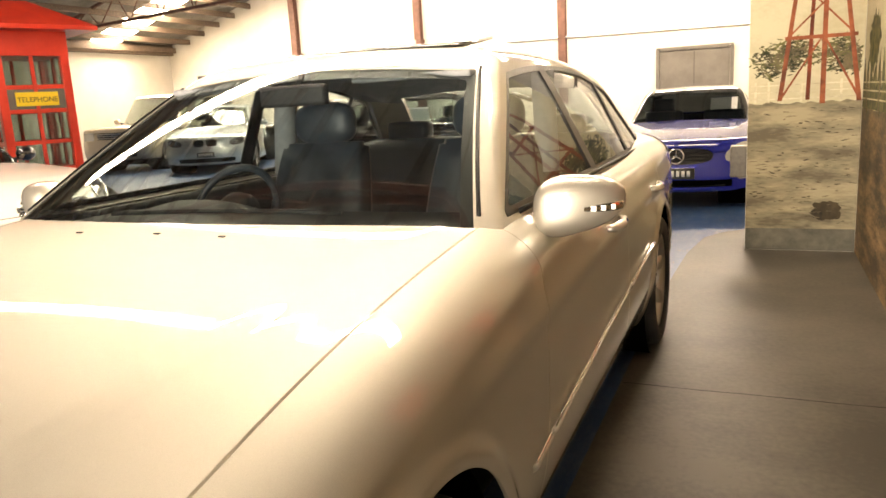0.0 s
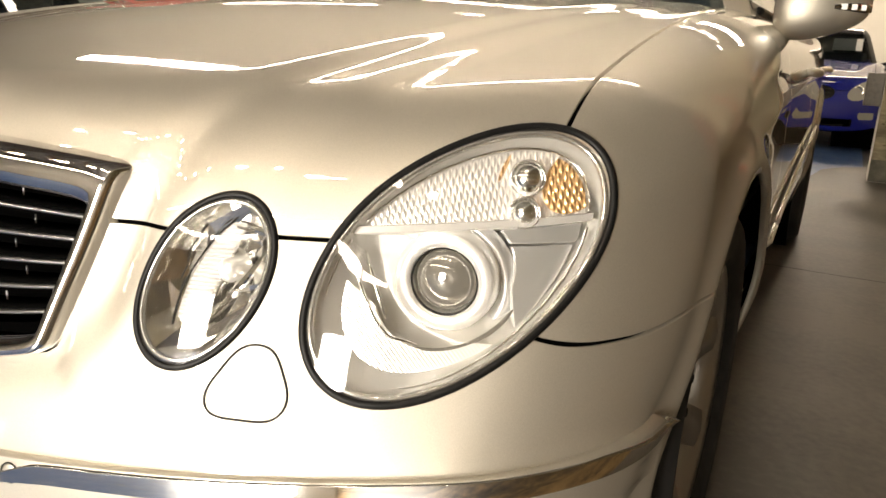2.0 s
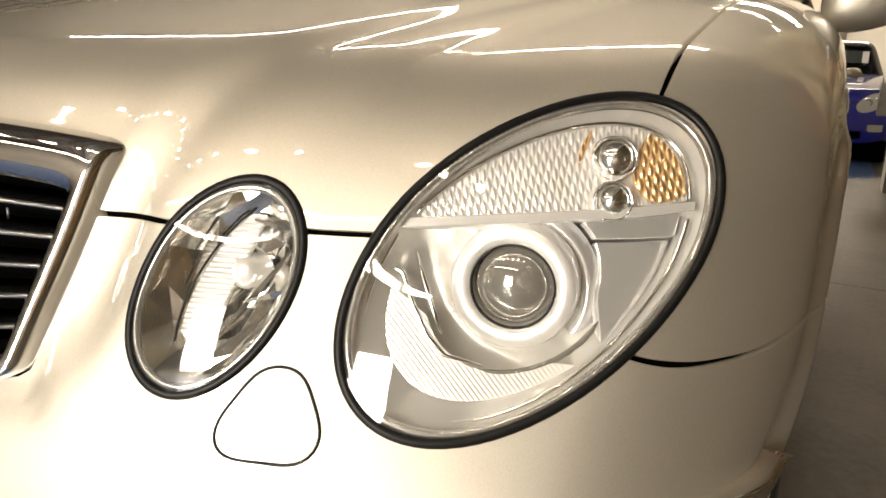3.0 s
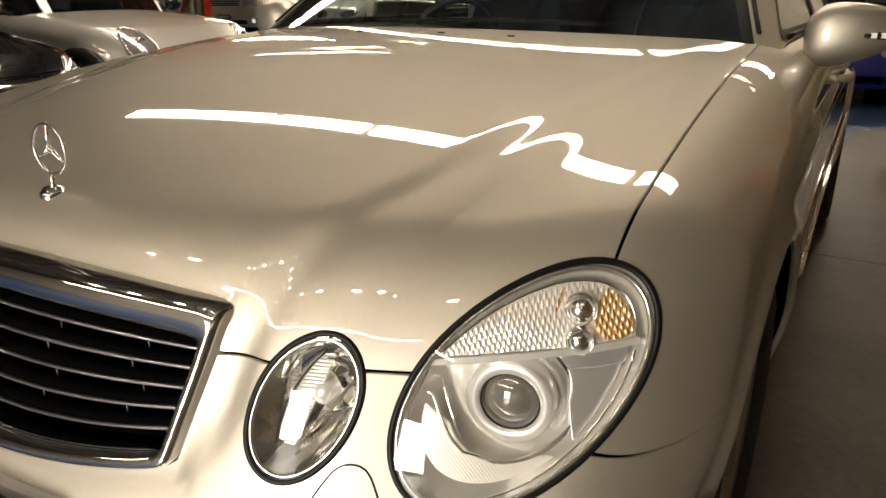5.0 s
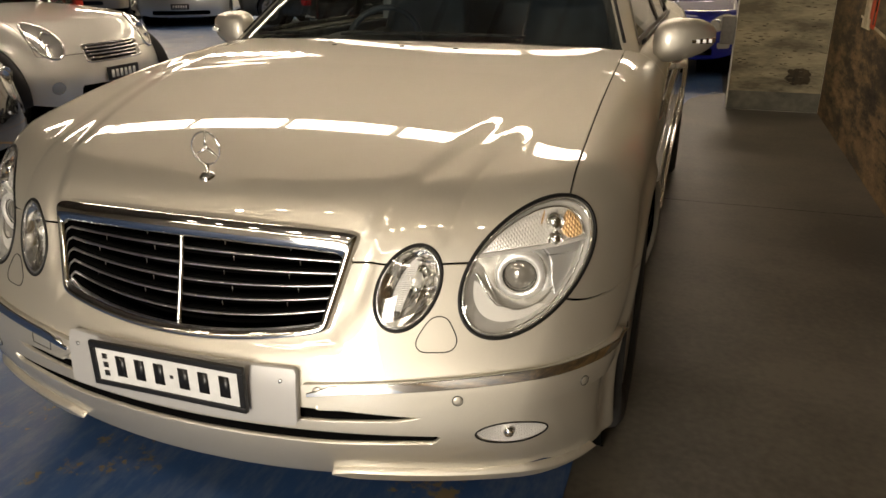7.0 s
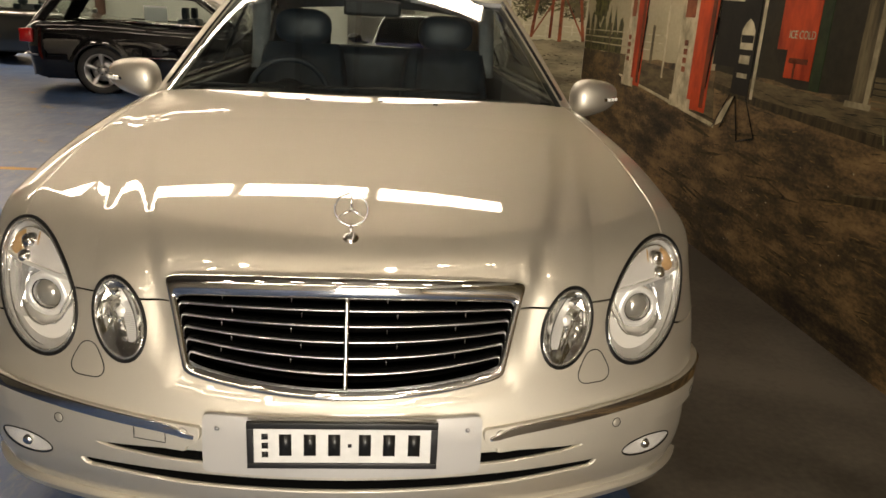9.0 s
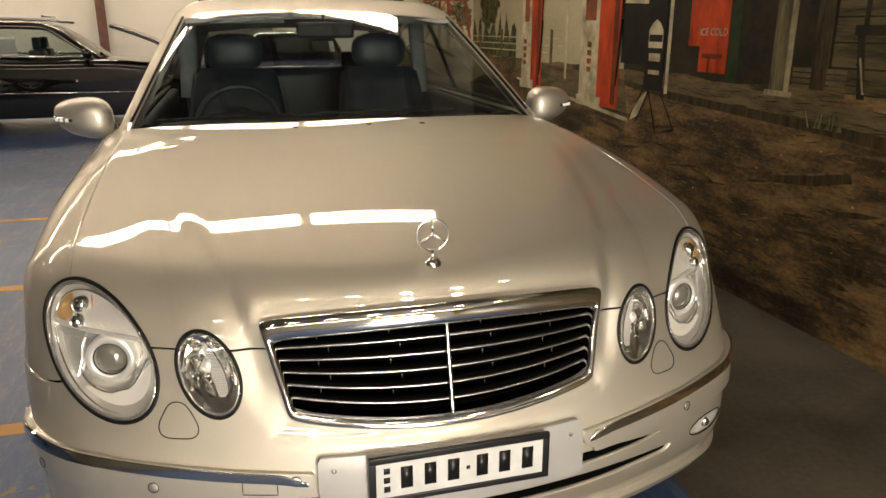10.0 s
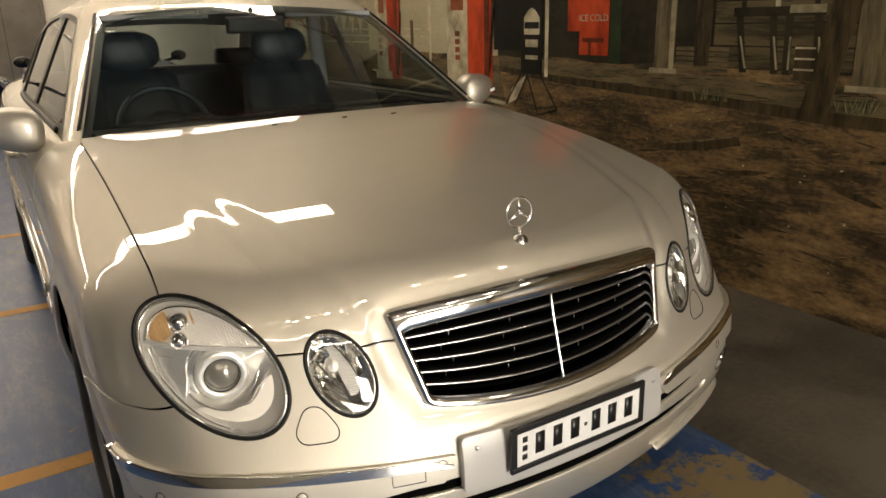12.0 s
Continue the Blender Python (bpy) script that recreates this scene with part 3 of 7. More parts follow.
car = thing("saloon_car", "champagne silver saloon car with chrome grille and open sunroof", "car")
front = clip(full, F(lambda ax, y, z: y - 1.75))
skin = clip(front, F(lamps_out))
skin = clip(skin, F(lambda ax, y, z: np.where(y < 0.4, -grille_field(ax, z), -1)))
hood = clip(skin, F(lambda ax, y, z: np.maximum(ax - seam(y), bumper_line(ax * 0 + 0.3) - z) + GAP))
hood = clip(hood, F(lambda ax, y, z: y - (1.395 + 0.33 * ax ** 2) + GAP))
panel("bonnet", hood, lower, SILVER, car)


def intakes(ax, y, z):
    """Openings low in the bumper: two slots and the lamp pocket, positive inside."""
    a = np.minimum.reduce([z - 0.356 - 0.014 * sstep(0.3, 0.62, ax), 0.387 - 0.012 * sstep(0.3, 0.62, ax) - z, ax - 0.20, 0.625 - ax])
    b = np.minimum.reduce([z - 0.298 - 0.012 * sstep(0.3, 0.58, ax), 0.332 - z, 0.585 - ax - 0.8 * (0.332 - z)])
    c = -oval(ax, z, **FOG)
    return np.where(y < 0.6, np.maximum.reduce([a, b, c]), -1)


bump = clip(skin, F(intakes))
bump = clip(bump, F(lambda ax, y, z: np.maximum(z - bumper_line(ax), y - 0.72) + GAP))
for s, side in ((1, "left"), (-1, "right")):
    fender = clip(skin, lambda V: -s * V[:, 0])
    fender = clip(fender, F(lambda ax, y, z: np.where((y < 0.72), bumper_line(ax) - z, 0.2 - z) + GAP))
    fender = clip(fender, F(lambda ax, y, z: np.maximum(seam(y) - ax, y - door_line(z)) + GAP))
    panel("front_wing", fender, lower, SILVER, car)
    doors = clip(clip(full, lambda V: -s * V[:, 0]), F(lambda ax, y, z: np.maximum(np.maximum(door_line(z) - y, y - 2.66), 0.60 - ax) + GAP))
    panel("door", doors, lower, SILVER, car)
    doors = clip(clip(full, lambda V: -s * V[:, 0]), F(lambda ax, y, z: np.maximum(np.maximum(2.66 - y, y - 3.62), 0.60 - ax) + GAP))
    panel("door", doors, lower, SILVER, car)
rear = clip(full, F(lambda ax, y, z: 3.62 - y + GAP))
panel("rear_body", rear, lower, SILVER, car)
panel("front_bumper", bump, lower, SILVER, car)
inner = clip(clip(clip(body, F(arches)), lambda V: -cabin(V)), F(lambda ax, y, z: np.maximum(lamps_out(ax, y, z, -0.002), np.where(y < 0.4, -grille_field(ax, z) - 0.004, -1))))
panel("inner_shell", inner, lower, VOID, car, lift=-0.011, depth=0)

# cabin
cx = np.linspace(-0.86, 0.86, 116)
cy = np.concatenate([np.arange(1.1, 2.5, 0.016), np.arange(2.52, 4.4, 0.04)])
cz = np.arange(0.85, 1.5, 0.0135)
top = shell(cabin, cx, cy, cz, ((-0.4, 2.1, 0.95), (0.4, 3.2, 1.1)))
top = clip(top, lambda V: -lower(V) - 0.004)


def screen_field(ax, y, z):
    return np.maximum(np.maximum(ax - (0.740 - 0.50 * (z - 1.0)), z - (1.385 - 0.10 * ax ** 2)), y - 2.4)


def side_glass(ax, y, z):
    arch = 1.375 - 0.10 * ((y - 2.75) / 1.0) ** 2 - 0.05 * np.maximum(y - 3.2, 0)
    return np.maximum.reduce([z - arch, 1.60 + 1.62 * (z - 0.98) - y, y - (3.95 - 1.3 * (z - 1.0)), 0.4 - ax, -z + 0.985])


def rear_glass(ax, y, z):
    return np.maximum.reduce([ax - (0.60 - 0.35 * (z - 1.05)), z - (1.35 - 0.1 * ax ** 2), 3.3 - y])


frame_mesh = clip(clip(clip(top, F(lambda ax, y, z: -screen_field(ax, y, z))), F(lambda ax, y, z: -side_glass(ax, y, z))), F(lambda ax, y, z: -rear_glass(ax, y, z)))
panel("roof", frame_mesh, cabin, SILVER, car, depth=0.03)
ob = panel("windscreen", clip(top, F(lambda ax, y, z: screen_field(ax, y, z) + 0.002)), cabin, GLASS, car, depth=0, lift=-0.002)
for s in (1, -1):
    panel("side_window", clip(clip(top, F(lambda ax, y, z: side_glass(ax, y, z) + 0.002)), lambda V: -s * V[:, 0]), cabin, SIDE_GLASS, car, depth=0, lift=-0.004)
panel("rear_window", clip(top, F(lambda ax, y, z: rear_glass(ax, y, z) + 0.002)), cabin, SIDE_GLASS, car, depth=0, lift=-0.003)


# ---- details of the saloon ----
def patch(x0, x1, z0, z1, nx, nz, *fields):
    """A piece of the nose's surface over a front rectangle, cut by fields of (ax, y, z)."""
    X, Z = np.meshgrid(np.linspace(x0, x1, nx), np.linspace(z0, z1, nz))
    Y = surf_y(X, Z)
    V = np.stack([X.ravel(), Y.ravel(), Z.ravel()], 1)
    faces = [(j * nx + i, j * nx + i + 1, (j + 1) * nx + i + 1, (j + 1) * nx + i) for j in range(nz - 1) for i in range(nx - 1)]
    mesh = (V, faces)
    for f in fields:
        mesh = clip(mesh, F(f))
    return mesh


def on_nose(x, z, out=0.0):
    p = np.array([[x, float(surf_y(x, z)), z]])
    return Vector((p + normals(lower, p) * out)[0])


def nose_line(points, out=0.0):
    """The same for a whole line of (x, z) points."""
    P = np.array([(x, 0.0, z) for x, z in points], float)
    P[:, 1] = surf_y(P[:, 0], P[:, 2])
    return [Vector(v) for v in P + normals(lower, P) * out]


def ribbed(name, color, rough, metal, scale, direction="X", strength=0.5):
    m = mat(name, color, rough, metal)
    co = node(m, "ShaderNodeTexCoord")
    w = node(m, "ShaderNodeTexWave", bands_direction=direction, Scale=scale, Distortion=0.0)
    link(m, co.outputs["Object"], w.inputs["Vector"])
    bp = node(m, "ShaderNodeBump", Strength=strength, Distance=0.004)
    link(m, w.outputs["Fac"], bp.inputs["Height"])
    link(m, bp.outputs[0], m.node_tree.nodes["Principled BSDF"].inputs["Normal"])
    return m


def diamond(name, color, rough, metal, scale, strength=0.8):
    """Pressed reflector with crossing ribs."""
    m = mat(name, color, rough, metal)
    co = node(m, "ShaderNodeTexCoord")
    waves = []
    for turn in (4, 40):
        mp = node(m, "ShaderNodeMapping")
        mp.inputs["Rotation"].default_value = (0, radians(turn), 0)
        link(m, co.outputs["Object"], mp.inputs["Vector"])
        w = node(m, "ShaderNodeTexWave", bands_direction="X", Scale=scale, Distortion=0.0)
        link(m, mp.outputs[0], w.inputs["Vector"])
        waves.append(w)
    mul = node(m, "ShaderNodeMath", operation="MULTIPLY")
    link(m, waves[0].outputs["Fac"], mul.inputs[0])
    link(m, waves[1].outputs["Fac"], mul.inputs[1])
    bp = node(m, "ShaderNodeBump", Strength=strength, Distance=0.006)
    link(m, mul.outputs[0], bp.inputs["Height"])
    link(m, bp.outputs[0], m.node_tree.nodes["Principled BSDF"].inputs["Normal"])
    return m


BRIGHT_HOUSING = mat("bright_lamp_housing", (0.88, 0.865, 0.83), 0.18, 0.62, Coat_Weight=0.6, Coat_Roughness=0.05)
BRACKET = mat("silver_plastic", (0.50, 0.49, 0.47), 0.4, 0.3)
REFLECTOR = mat("lamp_reflector", (0.86, 0.85, 0.82), 0.10, 1.0)
PALE_REFLECTOR = mat("satin_lamp_housing", (0.86, 0.86, 0.85), 0.14, 0.72)
RING_SATIN = mat("satin_ring", (0.93, 0.92, 0.89), 0.28, 0.55)
FLUTED = diamond("pressed_reflector", (0.92, 0.90, 0.86), 0.18, 0.5, 62.0, 0.32)
# amber tint that stands for the bulb's shine in the clear reflector
AMBER_GLINT = diamond("painted_amber_glint", (0.90, 0.56, 0.28), 0.2, 0.55, 60.0, 0.6)
FINE_RIB = ribbed("ribbed_reflector", (0.90, 0.88, 0.83), 0.26, 0.35, 105.0, "DIAGONAL", 0.16)
LEVEL_RIB = ribbed("level_ribbed_reflector", (0.84, 0.83, 0.80), 0.16, 0.5, 75.0, "Z", 0.5)
BALL = mat("projector_glass", (0.30, 0.285, 0.255), 0.03, 0.5, Coat_Weight=1.0)
SERRATED = mat("clear_rim", (0.56, 0.55, 0.52), 0.16, 0.8)


def toothed(spec, grow, side, out, radius, n):
    """A clear rim with fine teeth all round."""
    pts = oval_line(spec, n, grow, side)
    radii = [radius * (1.0 if i % 2 else 0.72) for i in range(n)]
    return tube(nose_line(pts, out), radii, True, 6)


def ring_on_nose(spec, grow, side, out, radius, sides=8, squash=1.0, n=72):
    pts = oval_line(spec, n, grow, side)
    return tube(nose_line(pts, out), radius, True, sides, squash=squash)


def bowl(spec, side, depth, power, start=0.004, rings=14, n=56, scale=0.985):
    bm = bmesh.new()
    rows = []
    for k in range(rings + 1):
        r = k / rings
        pts = oval_line(spec, n, max(r, 0.02) * scale, side)
        y = surf_y(pts[:, 0], pts[:, 1])
        rows.append([bm.verts.new((x, yy + start + depth * (1 - r ** power), z)) for (x, z), yy in zip(pts, y)])
    for a, b in zip(rows, rows[1:]):
        for i in range(n):
            bm.faces.new((a[i], a[(i + 1) % n], b[(i + 1) % n], b[i]))
    bmesh.ops.recalc_face_normals(bm, faces=bm.faces)
    return bm


def lens_sheet(spec, side, bulge, rings=12, n=64):
    """A smooth domed lens over the plane of its rim."""
    bm = bmesh.new()
    rows = []
    rim = oval_line(spec, n, 1.0, side)
    y = surf_y(rim[:, 0], rim[:, 1])
    A = np.c_[rim, np.ones(n)]
    co = np.linalg.lstsq(A, y, rcond=None)[0]
    off = y - A @ co
    for k in range(rings + 1):
        r = max(k / rings, 0.015)
        pts = oval_line(spec, n, r, side)
        yy = pts @ co[:2] + co[2] + r * r * off - bulge * (1 - r * r) - 0.0015
        rows.append([bm.verts.new((x, q, z)) for (x, z), q in zip(pts, yy)])
    for a, b in zip(rows, rows[1:]):
        for i in range(n):
            bm.faces.new((a[i], a[(i + 1) % n], b[(i + 1) % n], b[i]))
    bmesh.ops.recalc_face_normals(bm, faces=bm.faces)
    return bm


def big_lamp(s):
    lamp = part("headlamp", bowl(BIG, s, 0.085, 3.2), BRIGHT_HOUSING, car, "clear oval headlamp with projector and turn signal")
    part("gasket", ring_on_nose(BIG, 1.014, s, -0.0005, 0.0045, squash=0.8), GASKET, lamp, "black rubber seal")
    part("clear_rim", toothed(BIG, 0.965, s, -0.002, 0.0042, 460), SERRATED, lamp)
    ob = part("lens", lens_sheet(BIG, s, 0.026), LENS, lamp, "clear plastic lens")
    ob.visible_shadow = False
    inner = dict(BIG, a=BIG["a"] * 0.925, b=BIG["b"] * 0.92)
    x0, x1 = sorted((s * 0.58, s * 0.85))
    brow = lambda ax: 0.702 + 0.08 * (ax - 0.715)
    # turn signal above the brow
    turn = dict(inner, a=inner["a"] * 0.985, b=inner["b"] * 0.975)
    above = patch(x0, x1, 0.66, 0.82, 60, 40, lambda ax, y, z: oval(ax, z, **turn), lambda ax, y, z: brow(ax) + 0.006 - z)
    panel("turn_reflector", above, lower, FLUTED, lamp, lift=-0.018, depth=0.010)
    # reflected amber of the bulb, put in as a tinted ribbed piece
    amber = patch(x0, x1, 0.69, 0.80, 60, 40, lambda ax, y, z: oval(ax, z, **dict(inner, a=inner["a"] * 0.955, b=inner["b"] * 0.955)), lambda ax, y, z: np.hypot((ax - 0.803) / 0.027, (z - 0.752) / 0.036) * 0.03 - 0.03)
    panel("amber_glint", amber, lower, AMBER_GLINT, lamp, "amber bulb glint painted into the turn signal", lift=-0.0135, depth=0.003)
    # thin streak of the same reflected amber, also put in as colour
    for x, half, zlow in ((0.734, 0.0016, 0.744),):
        glow = patch(x0, x1, 0.70, 0.80, 60, 34, lambda ax, y, z: oval(ax, z, **dict(inner, a=inner["a"] * 0.96, b=inner["b"] * 0.96)), lambda ax, y, z: np.abs(ax - x - 0.12 * (z - 0.75)) - half, lambda ax, y, z: zlow - z)
        panel("amber_glint", glow, lower, AMBER_GLINT, lamp, lift=-0.0165, depth=0.002)
    rim = [p for p in oval_line(BIG, 160, 0.905, s) if p[1] > brow(abs(p[0])) + 0.006]
    first = max(range(len(rim)), key=lambda i: (rim[i - 1][0] - rim[i][0]) ** 2 + (rim[i - 1][1] - rim[i][1]) ** 2)
    rim = rim[first:] + rim[:first]
    part("turn_frame", tube(nose_line(rim, -0.014), 0.0016, sides=6), CHROME, lamp)
    for (x, z, r) in ((0.760, 0.752, 0.0190), (0.767, 0.717, 0.0165)):
        p = on_nose(s * x, z, -0.015)
        m = Matrix.Translation(p) @ pose(0, 0, 0, 80, 0, s * 22)
        bulb = part("bulb", lathe([(0.0005, 0.012), (r * 0.3, 0.0115), (r * 0.6, 0.009), (r * 0.78, 0.004), (r * 0.86, -0.003)], 28, m), REFLECTOR, lamp, "clear bulb cap")
        part("bulb_rim", lathe([(r * 0.84, -0.004), (r * 0.92, 0.005), (r, 0.004), (r * 1.08, -0.010)], 28, m), CHROME, bulb)
    shelf = patch(x0, x1, 0.64, 0.74, 60, 40, lambda ax, y, z: oval(ax, z, **inner), lambda ax, y, z: np.abs(z - brow(ax)) - 0.0030)
    panel("brow", shelf, lower, RING_SATIN, lamp, lift=-0.010, depth=0.045)
    # bright frame round the projector chamber
    edge = [p for p in oval_line(BIG, 160, 0.910, s) if p[1] < brow(abs(p[0])) - 0.008]
    first = max(range(len(edge)), key=lambda i: (edge[i - 1][0] - edge[i][0]) ** 2 + (edge[i - 1][1] - edge[i][1]) ** 2)
    edge = edge[first:] + edge[:first]
    part("chamber_edge", tube(nose_line(edge, -0.014), 0.0020, sides=6), CHROME, lamp)
    # mirror facets on the outer side of the projector
    facets = ((lambda ax, z: 0.688 - z, lambda ax, z: 0.757 - ax + 0.45 * (0.69 - z), -0.020), (lambda ax, z: z - 0.684, lambda ax, z: 0.760 - ax + 0.30 * (0.69 - z), -0.026))
    for cut_a, cut_b, deep in facets:
        wedge = patch(x0, x1, 0.58, 0.72, 60, 46, lambda ax, y, z: oval(ax, z, **dict(inner, a=inner["a"] * 0.955, b=inner["b"] * 0.955)), lambda ax, y, z: 0.0605 - np.hypot(ax - 0.713, z - 0.653), lambda ax, y, z: cut_a(ax, z), lambda ax, y, z: cut_b(ax, z), lambda ax, y, z: z - brow(ax) + 0.006)
        panel("side_reflector", wedge, lower, PALE_REFLECTOR, lamp, lift=deep, depth=0.016)
    p = on_nose(s * 0.713, 0.654, -0.040)
    m = Matrix.Translation(p) @ pose(0, 0, 0, 88, 0, s * 12)
    part("projector_ring", lathe([(0.0335, -0.012), (0.0345, 0.004), (0.0365, 0.012), (0.0385, 0.0145), (0.0500, 0.0135), (0.0525, 0.010), (0.0535, -0.004), (0.0535, -0.03)], 56, m), RING_SATIN, lamp, "satin silver projector ring")
    part("projector_edge", tube([m @ Vector((0.0355 * math.cos(a * math.pi / 28), 0.0355 * math.sin(a * math.pi / 28), 0.009)) for a in range(56)], 0.0016, True, 6), GASKET, lamp)
    ball = [(0.0345 * math.sin(a * math.pi / 24) + 0.0004, 0.025 * math.cos(a * math.pi / 24) - 0.006) for a in range(0, 13)]
    part("projector_lens", lathe(ball, 44, m), BALL, lamp, "glass projector lens")
    cone = Matrix.Translation(on_nose(s * 0.713, 0.654, -0.060)) @ pose(0, 0, 0, 88, 0, s * 12)
    part("projector_surround", lathe([(0.0535, -0.004), (0.0600, 0.002), (0.0640, 0.006), (0.0700, 0.004), (0.0760, -0.004)], 48, cone), PALE_REFLECTOR, lamp)
    # ribbed floor of the chamber, its step and its arms
    lowpatch = patch(x0, x1, 0.53, 0.68, 60, 44, lambda ax, y, z: oval(ax, z, **inner), lambda ax, y, z: z - 0.600 - 0.70 * np.maximum(0.69 - ax, 0) + 0.10 * np.maximum(ax - 0.70, 0), lambda ax, y, z: 0.066 - np.hypot(ax - 0.713, z - 0.653), lambda ax, y, z: ax - 0.775)
    panel("lower_reflector", lowpatch, lower, FINE_RIB, lamp, lift=-0.026, depth=0.012)
    for line in (((0.606, 0.656), (0.616, 0.664), (0.628, 0.658), (0.640, 0.636), (0.656, 0.612), (0.672, 0.598), (0.700, 0.592)), ((0.634, 0.676), (0.644, 0.655), (0.655, 0.634), (0.666, 0.614))):
        part("bracket", tube(nose_line([(s * x, z) for x, z in line], -0.026), [0.0012] + [0.0024] * (len(line) - 2) + [0.0012], sides=6), REFLECTOR, lamp)
    step = [on_nose(s * (0.713 + 0.072 * math.cos(radians(q))), 0.653 - 0.066 * math.sin(radians(q)), -0.028) for q in range(24, 110, 8)]
    part("chamber_step", tube(step, [0.0008] + [0.0026] * (len(step) - 2) + [0.0008], sides=6), BALL, lamp)
    return lamp


def small_lamp(s):
    bm = bowl(SMALL, s, 0.050, 1.7, rings=5, n=13)
    rnd = random.Random(17)
    for v in bm.verts:
        if abs(oval(abs(v.co.x), v.co.z, **SMALL)) > 0.012:
            v.co.y += rnd.uniform(-0.007, 0.007)
    lamp = part("headlamp_small", bm, REFLECTOR, car, "small clear oval main-beam headlamp", smooth=False)
    part("gasket", ring_on_nose(SMALL, 1.025, s, -0.0005, 0.0041, squash=0.8, n=56), GASKET, lamp, "black rubber seal")
    part("clear_rim", toothed(SMALL, 0.945, s, -0.002, 0.0038, 300), SERRATED, lamp)
    ob = part("lens", lens_sheet(SMALL, s, 0.010), LENS, lamp, "clear plastic lens")
    ob.visible_shadow = False
    fit = dict(SMALL, a=SMALL["a"] * 0.88, b=SMALL["b"] * 0.88)
    x0, x1 = sorted((s * 0.42, s * 0.57))
    curve = lambda z: 0.468 + 0.30 * (z - 0.635) + 4.5 * (z - 0.635) ** 2
    ribs = patch(x0, x1, 0.55, 0.73, 40, 44, lambda ax, y, z: oval(ax, z, **fit), lambda ax, y, z: curve(z) - ax, lambda ax, y, z: ax - 0.496 - 0.30 * (z - 0.635))
    panel("ribbed_reflector", ribs, lower, LEVEL_RIB, lamp, lift=-0.024, depth=0.008)
    p = on_nose(s * 0.505, 0.650, -0.030)
    m = Matrix.Translation(p) @ pose(0, 0, 0, 88, 0, s * 10)
    part("bulb_shield", lathe([(0.0005, 0.010), (0.008, 0.009), (0.013, 0.004), (0.014, -0.02)], 24, m), RING_SATIN, lamp)
    fold = [on_nose(s * (curve(z) - 0.002), z, -0.020) for z in np.linspace(0.578, 0.70, 12)]
    part("reflector_fold", tube(fold, 0.0011, sides=5), GASKET, lamp)
    for a, b in (((0.496, 0.600), (0.543, 0.672)), ((0.452, 0.600), (0.476, 0.575)), ((0.506, 0.692), (0.542, 0.684)), ((0.512, 0.628), (0.548, 0.640))):
        part("facet_edge", tube([on_nose(s * a[0], a[1], -0.022), on_nose(s * (a[0] + b[0]) / 2, (a[1] + b[1]) / 2, -0.028), on_nose(s * b[0], b[1], -0.020)], [0.0012, 0.0036, 0.0012], sides=4), REFLECTOR, lamp, smooth=False)
    return lamp


for s in (1, -1):
    big_lamp(s)
    small_lamp(s)


# grille
def grille_y(ax, z):
    return nose(ax, z) + 0.003


def grille_loop(top, bottom, inset, n=44):
    """Closed outline of the grille from the front, with rounded corners."""
    half = lambda z: 0.338 + 0.25 * (z - 0.53) - inset
    def corner(edge):
        z = edge(0.35)
        for _ in range(20):
            z = edge(half(z))
        return half(z), z
    (wt, zt), (wb, zb) = corner(top), corner(bottom)
    f = np.linspace(0, 1, n, endpoint=False)
    pts = [(-wt + 2 * wt * q, top(abs(-wt + 2 * wt * q))) for q in f]
    pts += [(wt + (wb - wt) * q, zt + (zb - zt) * q) for q in f]
    pts += [(wb - 2 * wb * q, bottom(abs(wb - 2 * wb * q))) for q in f]
    pts += [(-wb + (wb - wt) * q, zb + (zt - zb) * q) for q in f]
    P = np.array(pts)
    for _ in range(5):
        P = 0.5 * P + 0.25 * (np.roll(P, 1, 0) + np.roll(P, -1, 0))
    return P


outer = grille_loop(lambda ax: 0.762 - 0.12 * ax ** 2, lambda ax: 0.512 + 0.30 * ax ** 2, 0.001)
inner_loop = grille_loop(lambda ax: 0.718 - 0.12 * ax ** 2, lambda ax: 0.534 + 0.30 * ax ** 2, 0.021)
bm = bmesh.new()
rows = []
for f, d in ((0, 0.030), (0, 0.0), (0.02, -0.006), (0.10, -0.011), (0.3, -0.014), (0.6, -0.014), (0.86, -0.010), (0.97, -0.004), (1.0, 0.004), (1.0, 0.045)):
    P = outer * (1 - f) + inner_loop * f
    Y = grille_y(np.abs(P[:, 0]), P[:, 1]) + d
    rows.append([bm.verts.new((x, y, z)) for (x, z), y in zip(P, Y)])
for a, b in zip(rows, rows[1:]):
    for i in range(len(a)):
        q = (i + 1) % len(a)
        bm.faces.new((a[i], a[q], b[q], b[i]))
bmesh.ops.recalc_face_normals(bm, faces=bm.faces)
grille = part("grille", bm, CHROME, car, "chrome radiator grille with dark slots")
# near-black sheet in place of the shade behind the slats
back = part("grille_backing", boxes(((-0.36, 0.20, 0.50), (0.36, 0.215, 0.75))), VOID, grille)
